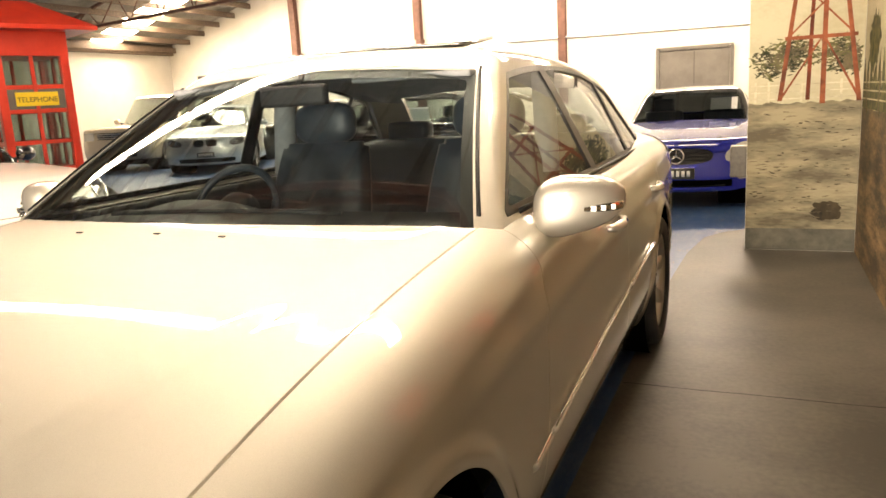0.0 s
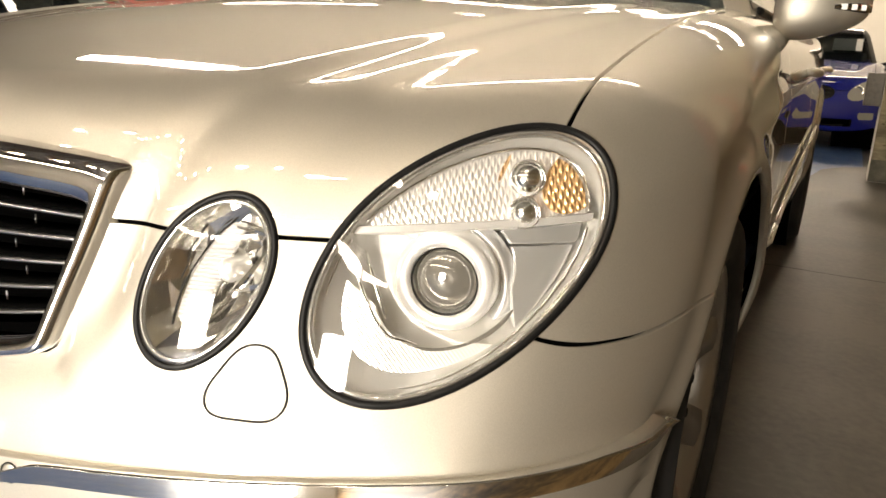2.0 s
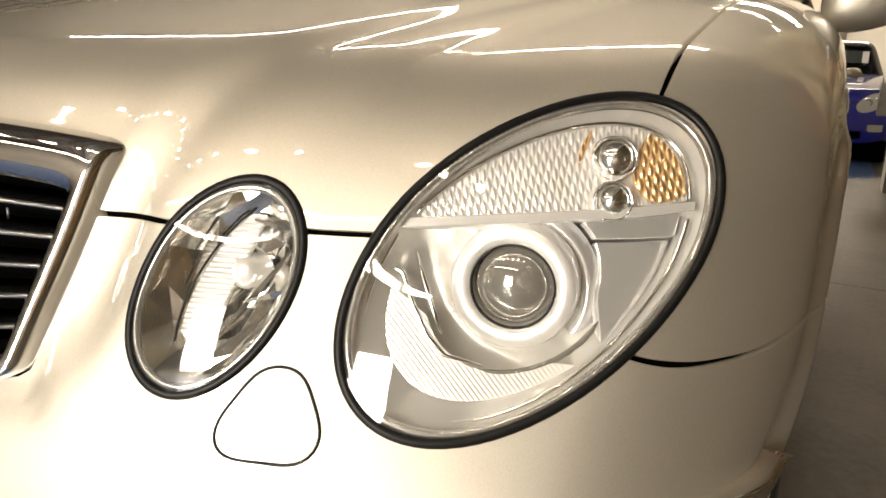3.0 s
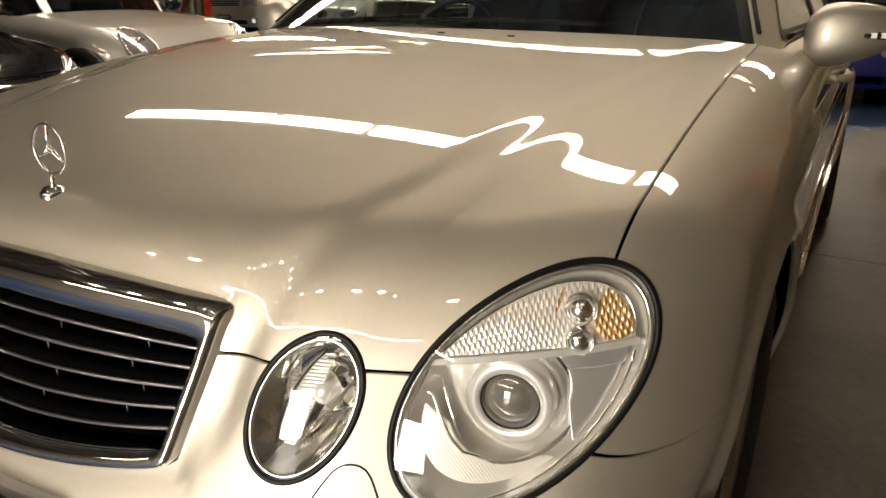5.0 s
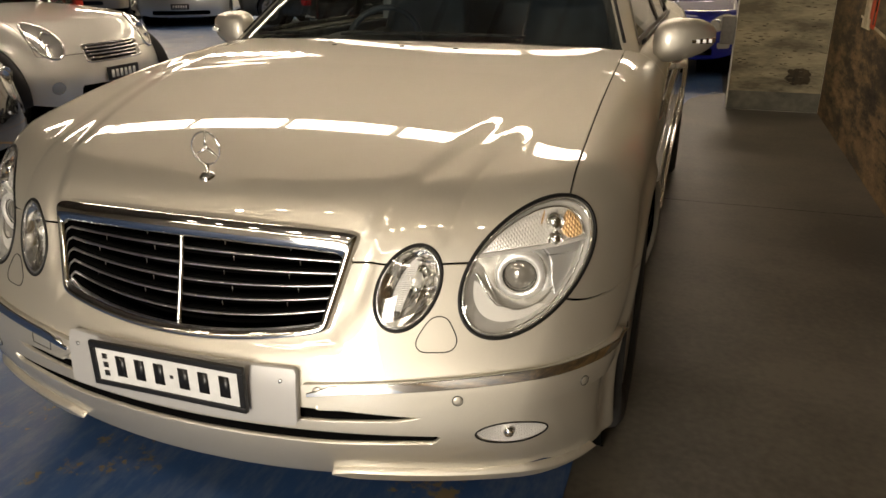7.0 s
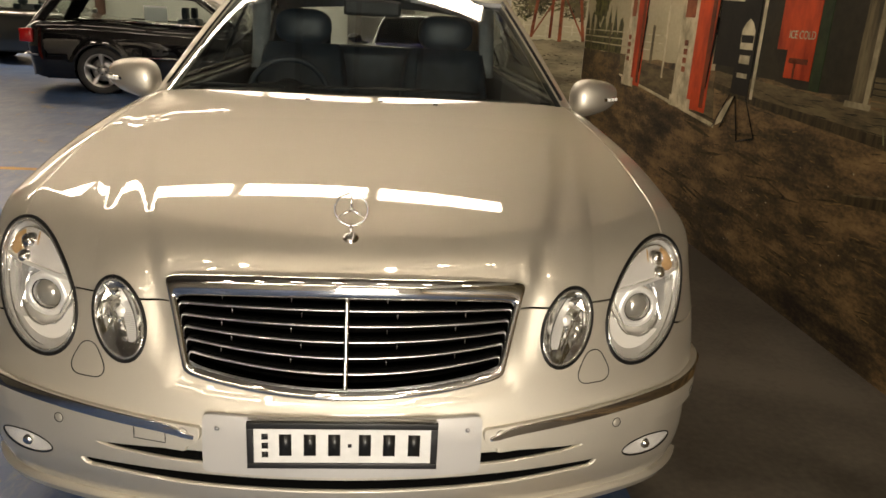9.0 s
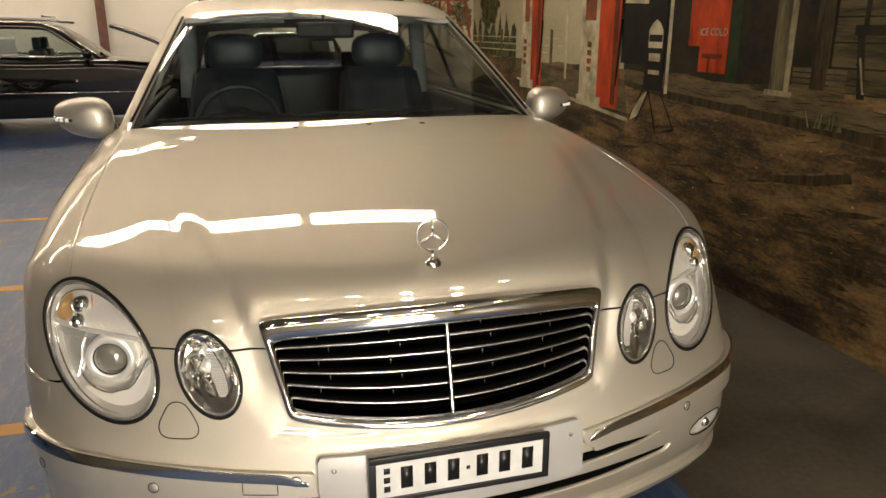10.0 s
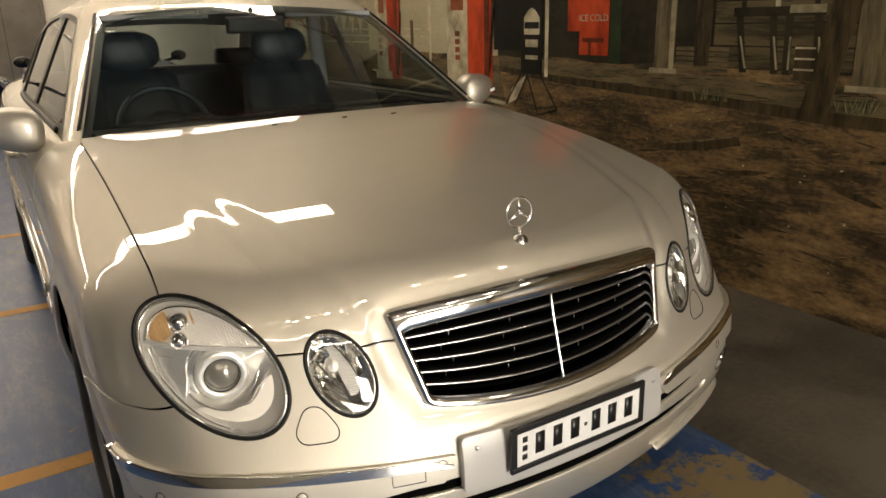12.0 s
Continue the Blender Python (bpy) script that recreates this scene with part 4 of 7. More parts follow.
for k in range(5):
    f = 0.13 + 0.1775 * k
    bm = bmesh.new()
    rows, fins = [], []
    for i in range(41):
        x = -1 + 2 * i / 40
        zc = (0.53 + 0.18 * f)
        w = 0.338 + 0.25 * (zc - 0.53) - 0.014
        ax = abs(x) * w
        z = (0.534 + 0.30 * ax ** 2) * (1 - f) + (0.718 - 0.12 * ax ** 2) * f
        y = float(grille_y(ax, z)) + 0.012
        rows.append([bm.verts.new((x * w, y + dy, z + dz)) for dy, dz in ((0.004, -0.0024), (0.001, -0.002), (-0.001, 0.0), (0.001, 0.002), (0.005, 0.0024))])
        fins.append([(x * w, y + dy, z + dz) for dy, dz in ((0.006, -0.002), (0.006, 0.002), (0.05, 0.003), (0.05, -0.001))])
    for a, b in zip(rows, rows[1:]):
        for i in range(5):
            bm.faces.new((a[i], a[(i + 1) % 5], b[(i + 1) % 5], b[i]))
    bmesh.ops.recalc_face_normals(bm, faces=bm.faces)
    slat = part("slat", bm, SATIN, grille)
    bm = bmesh.new()
    fins = [[bm.verts.new(p) for p in r] for r in fins]
    for a, b in zip(fins, fins[1:]):
        for i in range(4):
            bm.faces.new((a[i], a[(i + 1) % 4], b[(i + 1) % 4], b[i]))
    bmesh.ops.recalc_face_normals(bm, faces=bm.faces)
    # fins coloured as deep shade so the slots look dark
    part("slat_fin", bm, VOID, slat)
for gap in range(5):
    for x in (-0.27, -0.12, 0.085, 0.235):
        f = 0.205 + 0.1775 * gap
        x = x + 0.022 * (gap % 2)
        z = (0.534 + 0.30 * x * x) * (1 - f) + (0.718 - 0.12 * x * x) * f
        y = float(grille_y(abs(x), z)) + 0.034
        part("grille_clip", tube([(x, y, z - 0.005), (x, y, z + 0.005)], 0.0010, sides=5), SATIN, grille)
pts = [(0, float(grille_y(0, z)) + 0.004, z) for z in np.linspace(0.525, 0.722, 12)]
part("centre_bar", tube(pts, 0.006, squash=0.8), CHROME, grille)

# upright emblem on the bonnet
E0 = Vector((0, 0.222, float(hood_top(np.array(0.0), np.array(0.222))) - 0.004))
emblem = part("bonnet_emblem", lathe([(0.0005, 0.012), (0.012, 0.011), (0.016, 0.006), (0.019, 0.003), (0.02, -0.004)], 28, Matrix.Translation(E0)), CHROME, car, "upright chrome ring emblem")
c = E0 + Vector((0, 0.004, 0.064))
part("stem", tube([E0 + Vector((0, 0, 0.005)), E0 + Vector((0, 0.002, 0.03))], 0.004), CHROME, emblem)
part("ring", tube([c + Vector((0.036 * math.sin(a * math.pi / 20), 0, 0.036 * math.cos(a * math.pi / 20))) for a in range(40)], 0.0026, True), CHROME, emblem)
for a in (0, 120, 240):
    q = radians(a)
    part("spoke", tube([c, c + Vector((0.018 * math.sin(q), 0, 0.018 * math.cos(q))), c + Vector((0.035 * math.sin(q), 0, 0.035 * math.cos(q)))], [0.0055, 0.003, 0.0008], sides=6), CHROME, emblem)

# bumper trim
for s in (1, -1):
    x0, x1 = sorted((s * 0.28, s * 0.925))
    rise = lambda ax: 0.457 + 0.075 * (ax - 0.6)
    mould = patch(x0, x1, 0.38, 0.51, 130, 40, lambda ax, y, z: np.maximum.reduce([0.405 + 0.05 * (ax - 0.6) - z, z - rise(ax) - 0.010, y - 0.44, 0.300 + 0.03 - np.sqrt(np.maximum(0.03 ** 2 - (z - 0.433) ** 2, 0)) - ax]))
    strip = panel("bumper_moulding", mould, lower, SILVER, car, lift=0.015, depth=0.017)
    chrome = patch(x0, x1, 0.41, 0.52, 130, 44, lambda ax, y, z: np.abs(z - rise(ax) + 0.010 * np.exp(-((ax - 0.31) / 0.04) ** 2)) - 0.0085 * np.clip((0.47 - y) / 0.14, 0, 1) * np.clip((ax - 0.31) / 0.08 + 0.35, 0.3, 1), lambda ax, y, z: np.maximum(0.312 - ax, y - 0.46))
    panel("chrome_strip", chrome, lower, CHROME, strip, "bright chrome strip", lift=0.020, depth=0.018)
    for x, zz, up in ((0.335, 0.433, 0.0155), (0.612, 0.424, 0.0155), (0.838, 0.433, 0.0155)):
        p = on_nose(s * x, zz, up)
        n = normals(lower, np.array([p[:]]))[0]
        m = Matrix.Translation(p) @ Vector(n).to_track_quat("Z", "Y").to_matrix().to_4x4()
        part("parking_sensor", lathe([(0.0005, 0.0006), (0.0085, 0.0006), (0.0095, 0.0), (0.0098, -0.004)], 20, m), SILVER, car)
        part("sensor_ring", tube([m @ Vector((0.0108 * math.cos(a * math.pi / 10), 0.0108 * math.sin(a * math.pi / 10), 0.0005)) for a in range(20)], 0.0008, True, 5), GASKET, car)
    fog_spec = dict(FOG, a=0.067, b=0.025)
    fog = part("fog_lamp", bowl(fog_spec, s, 0.005, 2.0), FLUTED, car, "clear fog lamp low in the bumper")
    ob = part("lens", lens_sheet(fog_spec, s, 0.008, 8, 40), LENS, fog)
    part("gasket", ring_on_nose(fog_spec, 1.03, s, -0.0005, 0.0022, squash=0.8, n=48), GASKET, fog, "thin dark seal")
    bulb = on_nose(s * 0.712, 0.338, 0.001)
    part("bulb_shield", lathe([(0.0005, 0.0035), (0.007, 0.003), (0.011, 0.0), (0.0125, -0.006)], 20, Matrix.Translation(bulb) @ pose(0, 0, 0, 90)), CHROME, fog)
    ob.visible_shadow = False

    def cap_field(ax, z, grow=0.0):
        u, v = (ax - 0.560), (z - 0.541)
        return np.maximum(np.maximum(-v - 0.027, v * 0.5 + np.abs(u) * 0.88 - 0.0345), np.hypot(u, v) - 0.0425) - grow
    line = []
    for k in range(48):
        a = 2 * math.pi * k / 48
        lo, hi = 0.0, 0.08
        for _ in range(24):
            mid = (lo + hi) / 2
            lo, hi = (mid, hi) if cap_field(0.560 + mid * math.cos(a), 0.541 + mid * math.sin(a)) < 0 else (lo, mid)
        line.append((0.560 + lo * math.cos(a), 0.541 + lo * math.sin(a)))
    for _ in range(6):
        line = [((line[k - 1][0] + line[k][0] * 2 + line[(k + 1) % 48][0]) / 4, (line[k - 1][1] + line[k][1] * 2 + line[(k + 1) % 48][1]) / 4) for k in range(48)]
    part("washer_cap_joint", tube(nose_line([(s * x, z) for x, z in line], 0.0002), 0.0013, True, 6), GASKET, car)
    lip = patch(x0, x1, 0.18, 0.25, 100, 16, lambda ax, y, z: np.abs(z - 0.218) - 0.010 * np.clip((0.87 - ax) / 0.12, 0, 1) * np.clip((ax - 0.33) / 0.06, 0, 1), lambda ax, y, z: np.maximum(0.34 - ax, ax - 0.86))
    panel("lower_lip", lip, lower, SILVER, car, lift=0.018, depth=0.02)
tow = [(-0.440, 0.409), (-0.372, 0.406), (-0.372, 0.436), (-0.440, 0.439)]
tow = [(a[0] + (b[0] - a[0]) * f, a[1] + (b[1] - a[1]) * f) for a, b in zip(tow, tow[1:] + tow[:1]) for f in (0, 0.25, 0.5, 0.75)]
part("tow_cover_joint", tube(nose_line(tow, 0.0152), 0.0011, True, 5), GASKET, car)
# near-black sheet in place of the shade inside the intakes
sh = patch(-0.62, 0.62, 0.26, 0.40, 90, 22)
panel("intake_backing", sh, lower, VOID, car, lift=-0.05, depth=0)
fins = patch(-0.60, 0.60, 0.28, 0.33, 90, 8, lambda ax, y, z: np.abs(z - 0.305) - 0.003)
panel("intake_bar", fins, lower, DARK, car, lift=-0.02, depth=0.01)

# registration plate on its bracket
bracket = panel("plate_bracket", patch(-0.30, 0.30, 0.34, 0.49, 40, 14, lambda ax, y, z: np.maximum(ax - 0.290, np.abs(z - 0.415) - 0.061)), lower, BRACKET, car, "silver plastic plate bracket", lift=0.022, depth=0.022)
for x in (-0.262, 0.262):
    for z in (0.372, 0.456):
        part("screw", lathe([(0.0005, 0.002), (0.004, 0.0015), (0.005, 0)], 12, pose(x, 0.026, z, 90)), SATIN, bracket)
PLATE = textured(mat("plate_white", (0.72, 0.72, 0.70), 0.4), (0.66, 0.66, 0.64), (0.76, 0.76, 0.74), 14)
plate = part("number_plate", boxes(((-0.186, -0.003, 0.392), (0.186, 0.002, 0.482)), bevel=0.001), PLATE, car, "white number plate with black bars")
bm = boxes(((-0.196, -0.007, 0.383), (0.196, 0.003, 0.395)), ((-0.196, -0.007, 0.476), (0.196, 0.003, 0.49)), ((-0.196, -0.0068, 0.3952), (-0.182, 0.003, 0.4758)), ((0.182, -0.0068, 0.3952), (0.196, 0.003, 0.4758)), bevel=0.0015)
part("plate_frame", bm, BLACK_ENAMEL, plate, "black plastic frame")
for k, x in enumerate((-0.118, -0.068, -0.018, 0.045, 0.095, 0.147)):
    part("bar", boxes(((x - 0.0125, -0.0042, 0.412), (x + 0.0125, -0.003, 0.462))), BLACK_ENAMEL, plate)
for k in range(3):
    part("small_bar", boxes(((-0.166, -0.0042, 0.408 + 0.021 * k), (-0.153, -0.003, 0.421 + 0.021 * k))), BLACK_ENAMEL, plate)
part("dot", boxes(((0.010, -0.0042, 0.432), (0.018, -0.003, 0.440))), BLACK_ENAMEL, plate)


# wheels
def wheel(x, y, s, parent, radius=0.325, width=0.225, rim=0.232, spokes=7, name="wheel", alloy=ALLOY):
    m = Matrix.Translation((x, y, radius)) @ pose(0, 0, 0, 0, 90 * s, 0)
    h = width / 2
    tyre_profile = [(rim, -h * 0.8), (rim + 0.01, -h * 0.95), (radius - 0.03, -h), (radius - 0.008, -h * 0.86), (radius, -h * 0.6), (radius, h * 0.6), (radius - 0.008, h * 0.86), (radius - 0.03, h), (rim + 0.01, h * 0.95), (rim - 0.004, h * 0.8)]
    w = part(name, lathe(tyre_profile, 56, m), TYRE, parent, "black tyre on silver alloy rim")
    part("rim", lathe([(rim - 0.004, -h * 0.8), (rim - 0.03, -h * 0.6), (rim - 0.03, h * 0.5), (rim - 0.012, h * 0.78), (rim + 0.004, h * 0.86), (rim + 0.006, h * 0.8)], 56, m), alloy, w)
    part("hub", lathe([(0.0005, h * 0.66), (0.028, h * 0.66), (0.034, h * 0.62), (0.07, h * 0.55), (0.075, h * 0.3)], 32, m), alloy, w)
    part("brake_disc", lathe([(0.06, 0.0), (0.15, 0.0), (0.15, -0.02)], 40, m), SATIN, w)
    for k in range(spokes):
        a = 2 * math.pi * k / spokes
        u, v = Vector((math.cos(a), math.sin(a), 0)), Vector((-math.sin(a), math.cos(a), 0))
        bm = bmesh.new()
        rows = []
        for f in np.linspace(0, 1, 6):
            r = 0.055 + (rim - 0.07) * f
            wd = 0.021 + 0.016 * abs(f - 0.35) + 0.012 * f * f
            hh = h * (0.56 + 0.2 * f - 0.06 * math.sin(math.pi * f))
            rows.append([bm.verts.new(u * r + v * (wd * q) + Vector((0, 0, hh - dz))) for q, dz in ((-1, 0.022), (-0.85, 0.004), (0, 0.0), (0.85, 0.004), (1, 0.022))])
        for a1, b1 in zip(rows, rows[1:]):
            for i in range(4):
                bm.faces.new((a1[i], a1[i + 1], b1[i + 1], b1[i]))
        bm.transform(m)
        bmesh.ops.recalc_face_normals(bm, faces=bm.faces)
        part("rim_spoke", bm, alloy, w)
    for k in range(5):
        a = 2 * math.pi * (k + 0.5) / 5
        part("wheel_bolt", lathe([(0.0005, 0.012), (0.008, 0.011), (0.009, 0)], 10, m @ Matrix.Translation((0.05 * math.cos(a), 0.05 * math.sin(a), h * 0.57))), DARK, w)
    return w


for y in WHEEL_Y:
    for s in (1, -1):
        wheel(s * 0.797, y, s, car)
        bm = lathe([(0.382, -0.24), (0.382, 0.20), (0.05, 0.22)], 40, Matrix.Translation((s * 0.63, y, WHEEL_R + 0.01)) @ pose(0, 0, 0, 0, -90 * s, 0))
        part("wheel_housing", bm, VOID, car)
part("underbody", boxes(((-0.60, 0.35, 0.17), (0.60, 4.5, 0.30)), bevel=0.02), VOID, car)


# door mirrors
def mirror(s):
    bm = bmesh.new()
    bmesh.ops.create_uvsphere(bm, u_segments=40, v_segments=24, radius=1.0)
    for v in bm.verts:
        x, y, z = v.co
        e = 0.76
        x, y, z = (math.copysign(abs(q) ** e, q) for q in (x, y, z))
        y = min(y, 0.45)
        taper = 1 - 0.24 * x
        v.co = (s * (0.937 + 0.106 * x), 1.765 + 0.085 * y * (1 - 0.25 * max(x, 0)) + 0.03 * x, 0.998 + 0.072 * z * taper + 0.010 * x)
    bmesh.ops.recalc_face_normals(bm, faces=bm.faces)
    body = part("door_mirror", bm, SILVER, car, "silver door mirror with clear indicator")
    part("stalk", tube([(s * 0.84, 1.77, 0.945), (s * 0.87, 1.775, 0.95), (s * 0.90, 1.78, 0.955)], [0.035, 0.028, 0.024], squash=0.7), DARK, body)
    bm = bmesh.new()
    rows = []
    for i in range(15):
        f = i / 14
        x = 0.945 + 0.02 + 0.078 * f
        half = 0.0105 * (1 - 0.55 * (1 - f) ** 2) * (1 if f < 0.9 else 0.8)
        rr = max(1 - ((x - 0.945) / 0.101) ** 2.5, 0.02) ** (1 / 2.5)
        y = 1.765 - 0.0875 * rr * (1 - 0.25 * (x - 0.945) / 0.098) + 0.03 * (x - 0.945) / 0.098
        rows.append([bm.verts.new((s * x, y + dy, 0.995 + dz)) for dy, dz in ((0.006, -half * 1.1), (-0.001, -half), (-0.004, 0), (-0.001, half), (0.006, half * 1.1))])
    for a, b in zip(rows, rows[1:]):
        for i in range(4):
            bm.faces.new((a[i], a[i + 1], b[i + 1], b[i]))
    bmesh.ops.recalc_face_normals(bm, faces=bm.faces)
    lamp = part("indicator", bm, REFLECTOR, body, "clear turn indicator")
    for x in (0.985, 1.005, 1.024):
        y = 1.765 - 0.0875 * max(1 - ((x - 0.945) / 0.101) ** 2.5, 0.02) ** 0.4 * (1 - 0.25 * (x - 0.945) / 0.098) + 0.03 * (x - 0.945) / 0.098
        part("lamp_cell", boxes(((s * x - 0.007, y - 0.007, 0.989), (s * x + 0.007, y - 0.001, 1.002)), bevel=0.002), WHITE, lamp, smooth=False)
    bm = bmesh.new()
    bmesh.ops.create_circle(bm, cap_ends=True, radius=1.0, segments=32, matrix=Matrix.Translation((s * 0.945, 1.806, 1.0)) @ Matrix.Diagonal((0.086, 1, 0.06, 1)) @ pose(0, 0, 0, 90))
    part("mirror_glass", bm, CHROME, body)


for s in (1, -1):
    mirror(s)


# side trim, handles, window seals, pillars
def side_x(y, z, f=lower):
    lo, hi = 0.3, 1.2
    for _ in range(32):
        m = (lo + hi) / 2
        lo, hi = (m, hi) if f(np.array([[m, y, z]]))[0] < 0 else (lo, m)
    return lo


for s in (1, -1):
    for (a, b) in ((1.36, 1.49), (1.53, 2.645), (2.675, 3.28)):
        pts = [(s * (side_x(y, z) + 0.004), y, z) for y in np.linspace(a, b, 14) for z in (0.485 + 0.055 * (y - 1.36),)]
        rub = part("side_moulding", tube(pts, 0.017, squash=0.35), SILVER, car)
        part("chrome_line", tube([(x + s * 0.004, y, z + 0.014) for x, y, z in pts], 0.0035), CHROME, rub)
    for y in (2.42, 3.42):
        x = side_x(y, 0.84)
        part("door_handle", tube([(s * (x + d), y + k, 0.835) for k, d in ((-0.11, 0.0), (-0.09, 0.022), (0, 0.032), (0.09, 0.022), (0.11, 0.0))], [0.012, 0.016, 0.017, 0.016, 0.012], squash=0.75), SILVER, car)
    belt = [(s * (side_x(y, 0.985, cabin) + 0.002), y, 0.985) for y in np.linspace(1.72, 3.85, 24)]
    part("window_seal", tube(belt, 0.012, squash=0.6), GASKET, car)
    for y0, y1 in ((2.62, 2.70), (3.42, 3.46)):
        pillar = clip(clip(clip(top, F(lambda ax, y, z: side_glass(ax, y, z))), F(lambda ax, y, z: np.maximum(y0 - 0.12 * (z - 1.0) - y, y - y1 + 0.12 * (z - 1.0)))), lambda V: -s * V[:, 0])
        panel("door_pillar", pillar, cabin, BLACK_ENAMEL, car, lift=0.002, depth=0.006)
    rim = [F(lambda ax, y, z: side_glass(ax, y, z)), F(lambda ax, y, z: -side_glass(ax, y, z) - 0.018)]
    seal = clip(clip(clip(top, rim[0]), rim[1]), lambda V: -s * V[:, 0])
    panel("window_frame", seal, cabin, BLACK_ENAMEL, car, lift=0.002, depth=0.004)
    a = [Vector((s * (0.749 - 0.50 * (z - 1.0)), 0, z)) for z in np.linspace(1.0, 1.36, 14)]
    pts = []
    for p in a:
        y = float(surf_y(p.x, p.z, cabin, 1.0, 2.6))
        pts.append((p.x, y - 0.003, p.z))
    part("screen_trim", tube(pts, 0.008, squash=0.6), GASKET, car)
edge = clip(clip(top, F(lambda ax, y, z: screen_field(ax, y, z))), F(lambda ax, y, z: -screen_field(ax, y, z) - 0.026))
panel("screen_border", edge, cabin, BLACK_ENAMEL, car, "black ceramic border of the windscreen", lift=-0.006, depth=0)
cowl = clip(front, F(lambda ax, y, z: np.maximum(1.40 + 0.33 * ax ** 2 - y, ax - seam(y)) + 0.004))
panel("cowl", cowl, lower, DARK, car, "black cowl panel under the windscreen", lift=-0.018, depth=0)


# wipers, washer jets
for s, a, b in ((1, (0.42, 1.46), (-0.25, 1.395)), (-1, (-0.30, 1.40), (-0.66, 1.50))):
    pts = []
    for f in np.linspace(0, 1, 8):
        x, y = a[0] + (b[0] - a[0]) * f, a[1] + (b[1] - a[1]) * f
        pts.append((x, y + 0.02, float(hood_mid(np.array(y))) - 0.055 * x * x + 0.012))
    part("wiper", tube(pts, 0.007, squash=0.6), DARK, car)
for x in (-0.20, 0.05, 0.24):
    y = 1.26
    z = float(hood_top(np.array(abs(x)), np.array(y)))
    part("washer_jet", boxes(((x - 0.008, y - 0.004, z - 0.002), (x + 0.008, y + 0.004, z + 0.003)), bevel=0.001), DARK, car)

# tilted sunroof panel
bm = bmesh.new()
rows = []
for i in range(13):
    x = -0.41 + 0.82 * i / 12
    rows.append([bm.verts.new((x, y, float(roof_mid(np.array(y))) - 0.06 * x * x + h)) for y, h in ((2.26, 0.004), (2.45, 0.022), (2.68, 0.052), (2.68, 0.040), (2.45, 0.010), (2.26, -0.008))])
for a, b in zip(rows, rows[1:]):
    for i in range(6):
        bm.faces.new((a[i], a[(i + 1) % 6], b[(i + 1) % 6], b[i]))
bm.faces.new(rows[0])
bm.faces.new(rows[-1][::-1])
bmesh.ops.recalc_face_normals(bm, faces=bm.faces)
part("sunroof_panel", bm, BLACK_PAINT, car, "dark glass sunroof tilted open")

# cabin fittings
def seat(x, y, parent):
    base = part("seat", boxes(((x - 0.25, y - 0.28, 0.30), (x + 0.25, y + 0.25, 0.55)), bevel=0.07), LEATHER, parent, "dark charcoal leather seat")
    bm = bmesh.new()
    rows = []
    for f in np.linspace(0, 1, 9):
        z = 0.50 + 0.62 * f
        yy = y + 0.22 + 0.20 * f
        w = 0.255 - 0.05 * f ** 3
        d = 0.075 - 0.02 * f
        rows.append([bm.verts.new((x + w * cx, yy + d * cy, z)) for cx, cy in ((-1, -0.2), (-0.8, -1.15), (-0.45, -0.75), (0.45, -0.75), (0.8, -1.15), (1, -0.2), (0.9, 0.9), (-0.9, 0.9))])
    for a, b in zip(rows, rows[1:]):
        for i in range(8):
            bm.faces.new((a[i], a[(i + 1) % 8], b[(i + 1) % 8], b[i]))
    bm.faces.new(rows[-1])
    bmesh.ops.recalc_face_normals(bm, faces=bm.faces)
    bmesh.ops.bevel(bm, geom=[e for e in bm.edges if e.calc_face_angle(0) > 0.7], offset=0.02, segments=2, affect="EDGES")
    part("seat_back", bm, LEATHER, base)
    bm = bmesh.new()
    bmesh.ops.create_uvsphere(bm, u_segments=24, v_segments=16, radius=1.0)
    for v in bm.verts:
        q = [math.copysign(abs(c) ** 0.7, c) for c in v.co]
        v.co = (x + 0.145 * q[0], y + 0.43 + 0.055 * q[1], 1.20 + 0.09 * q[2])
    part("headrest", bm, LEATHER, base)
    for dx in (-0.05, 0.05):
        part("headrest_post", tube([(x + dx, y + 0.42, 1.08), (x + dx, y + 0.43, 1.16)], 0.006), SATIN, base)


for x in (-0.37, 0.37):
    seat(x, 2.28, car)
bench = part("rear_bench", boxes(((-0.66, 3.1, 0.32), (0.66, 3.6, 0.58)), ((-0.66, 3.52, 0.50), (0.66, 3.72, 1.08)), bevel=0.06), LEATHER, car, "dark leather rear bench")
for x in (-0.42, 0.42):
    part("rear_headrest", boxes(((x - 0.12, 3.60, 1.06), (x + 0.12, 3.70, 1.17)), bevel=0.035), LEATHER, car)
part("parcel_shelf", boxes(((-0.62, 3.66, 1.02), (0.62, 4.05, 1.05)), bevel=0.01), CABIN, car)
bm = bmesh.new()
rows = []
for i in range(25):
    x = -0.68 + 1.36 * i / 24
    hump = 0.035 * math.exp(-((x + 0.37) / 0.17) ** 4)
    y0 = 1.44 + 0.33 * x * x
    rows.append([bm.verts.new((x, y, z)) for y, z in ((y0, 0.955), (y0 + 0.2, 0.955 + hump * 0.5), (1.88, 0.955 + hump), (1.98, 0.93 + hump), (2.02, 0.85), (1.97, 0.62))])
for a, b in zip(rows, rows[1:]):
    for i in range(5):
        bm.faces.new((a[i], a[i + 1], b[i + 1], b[i]))
bmesh.ops.recalc_face_normals(bm, faces=bm.faces)
part("dashboard", bm, CABIN, car, "dark padded dashboard")
m = Matrix.Translation((-0.37, 2.06, 0.908)) @ pose(0, 0, 0, 66, 0, 0)
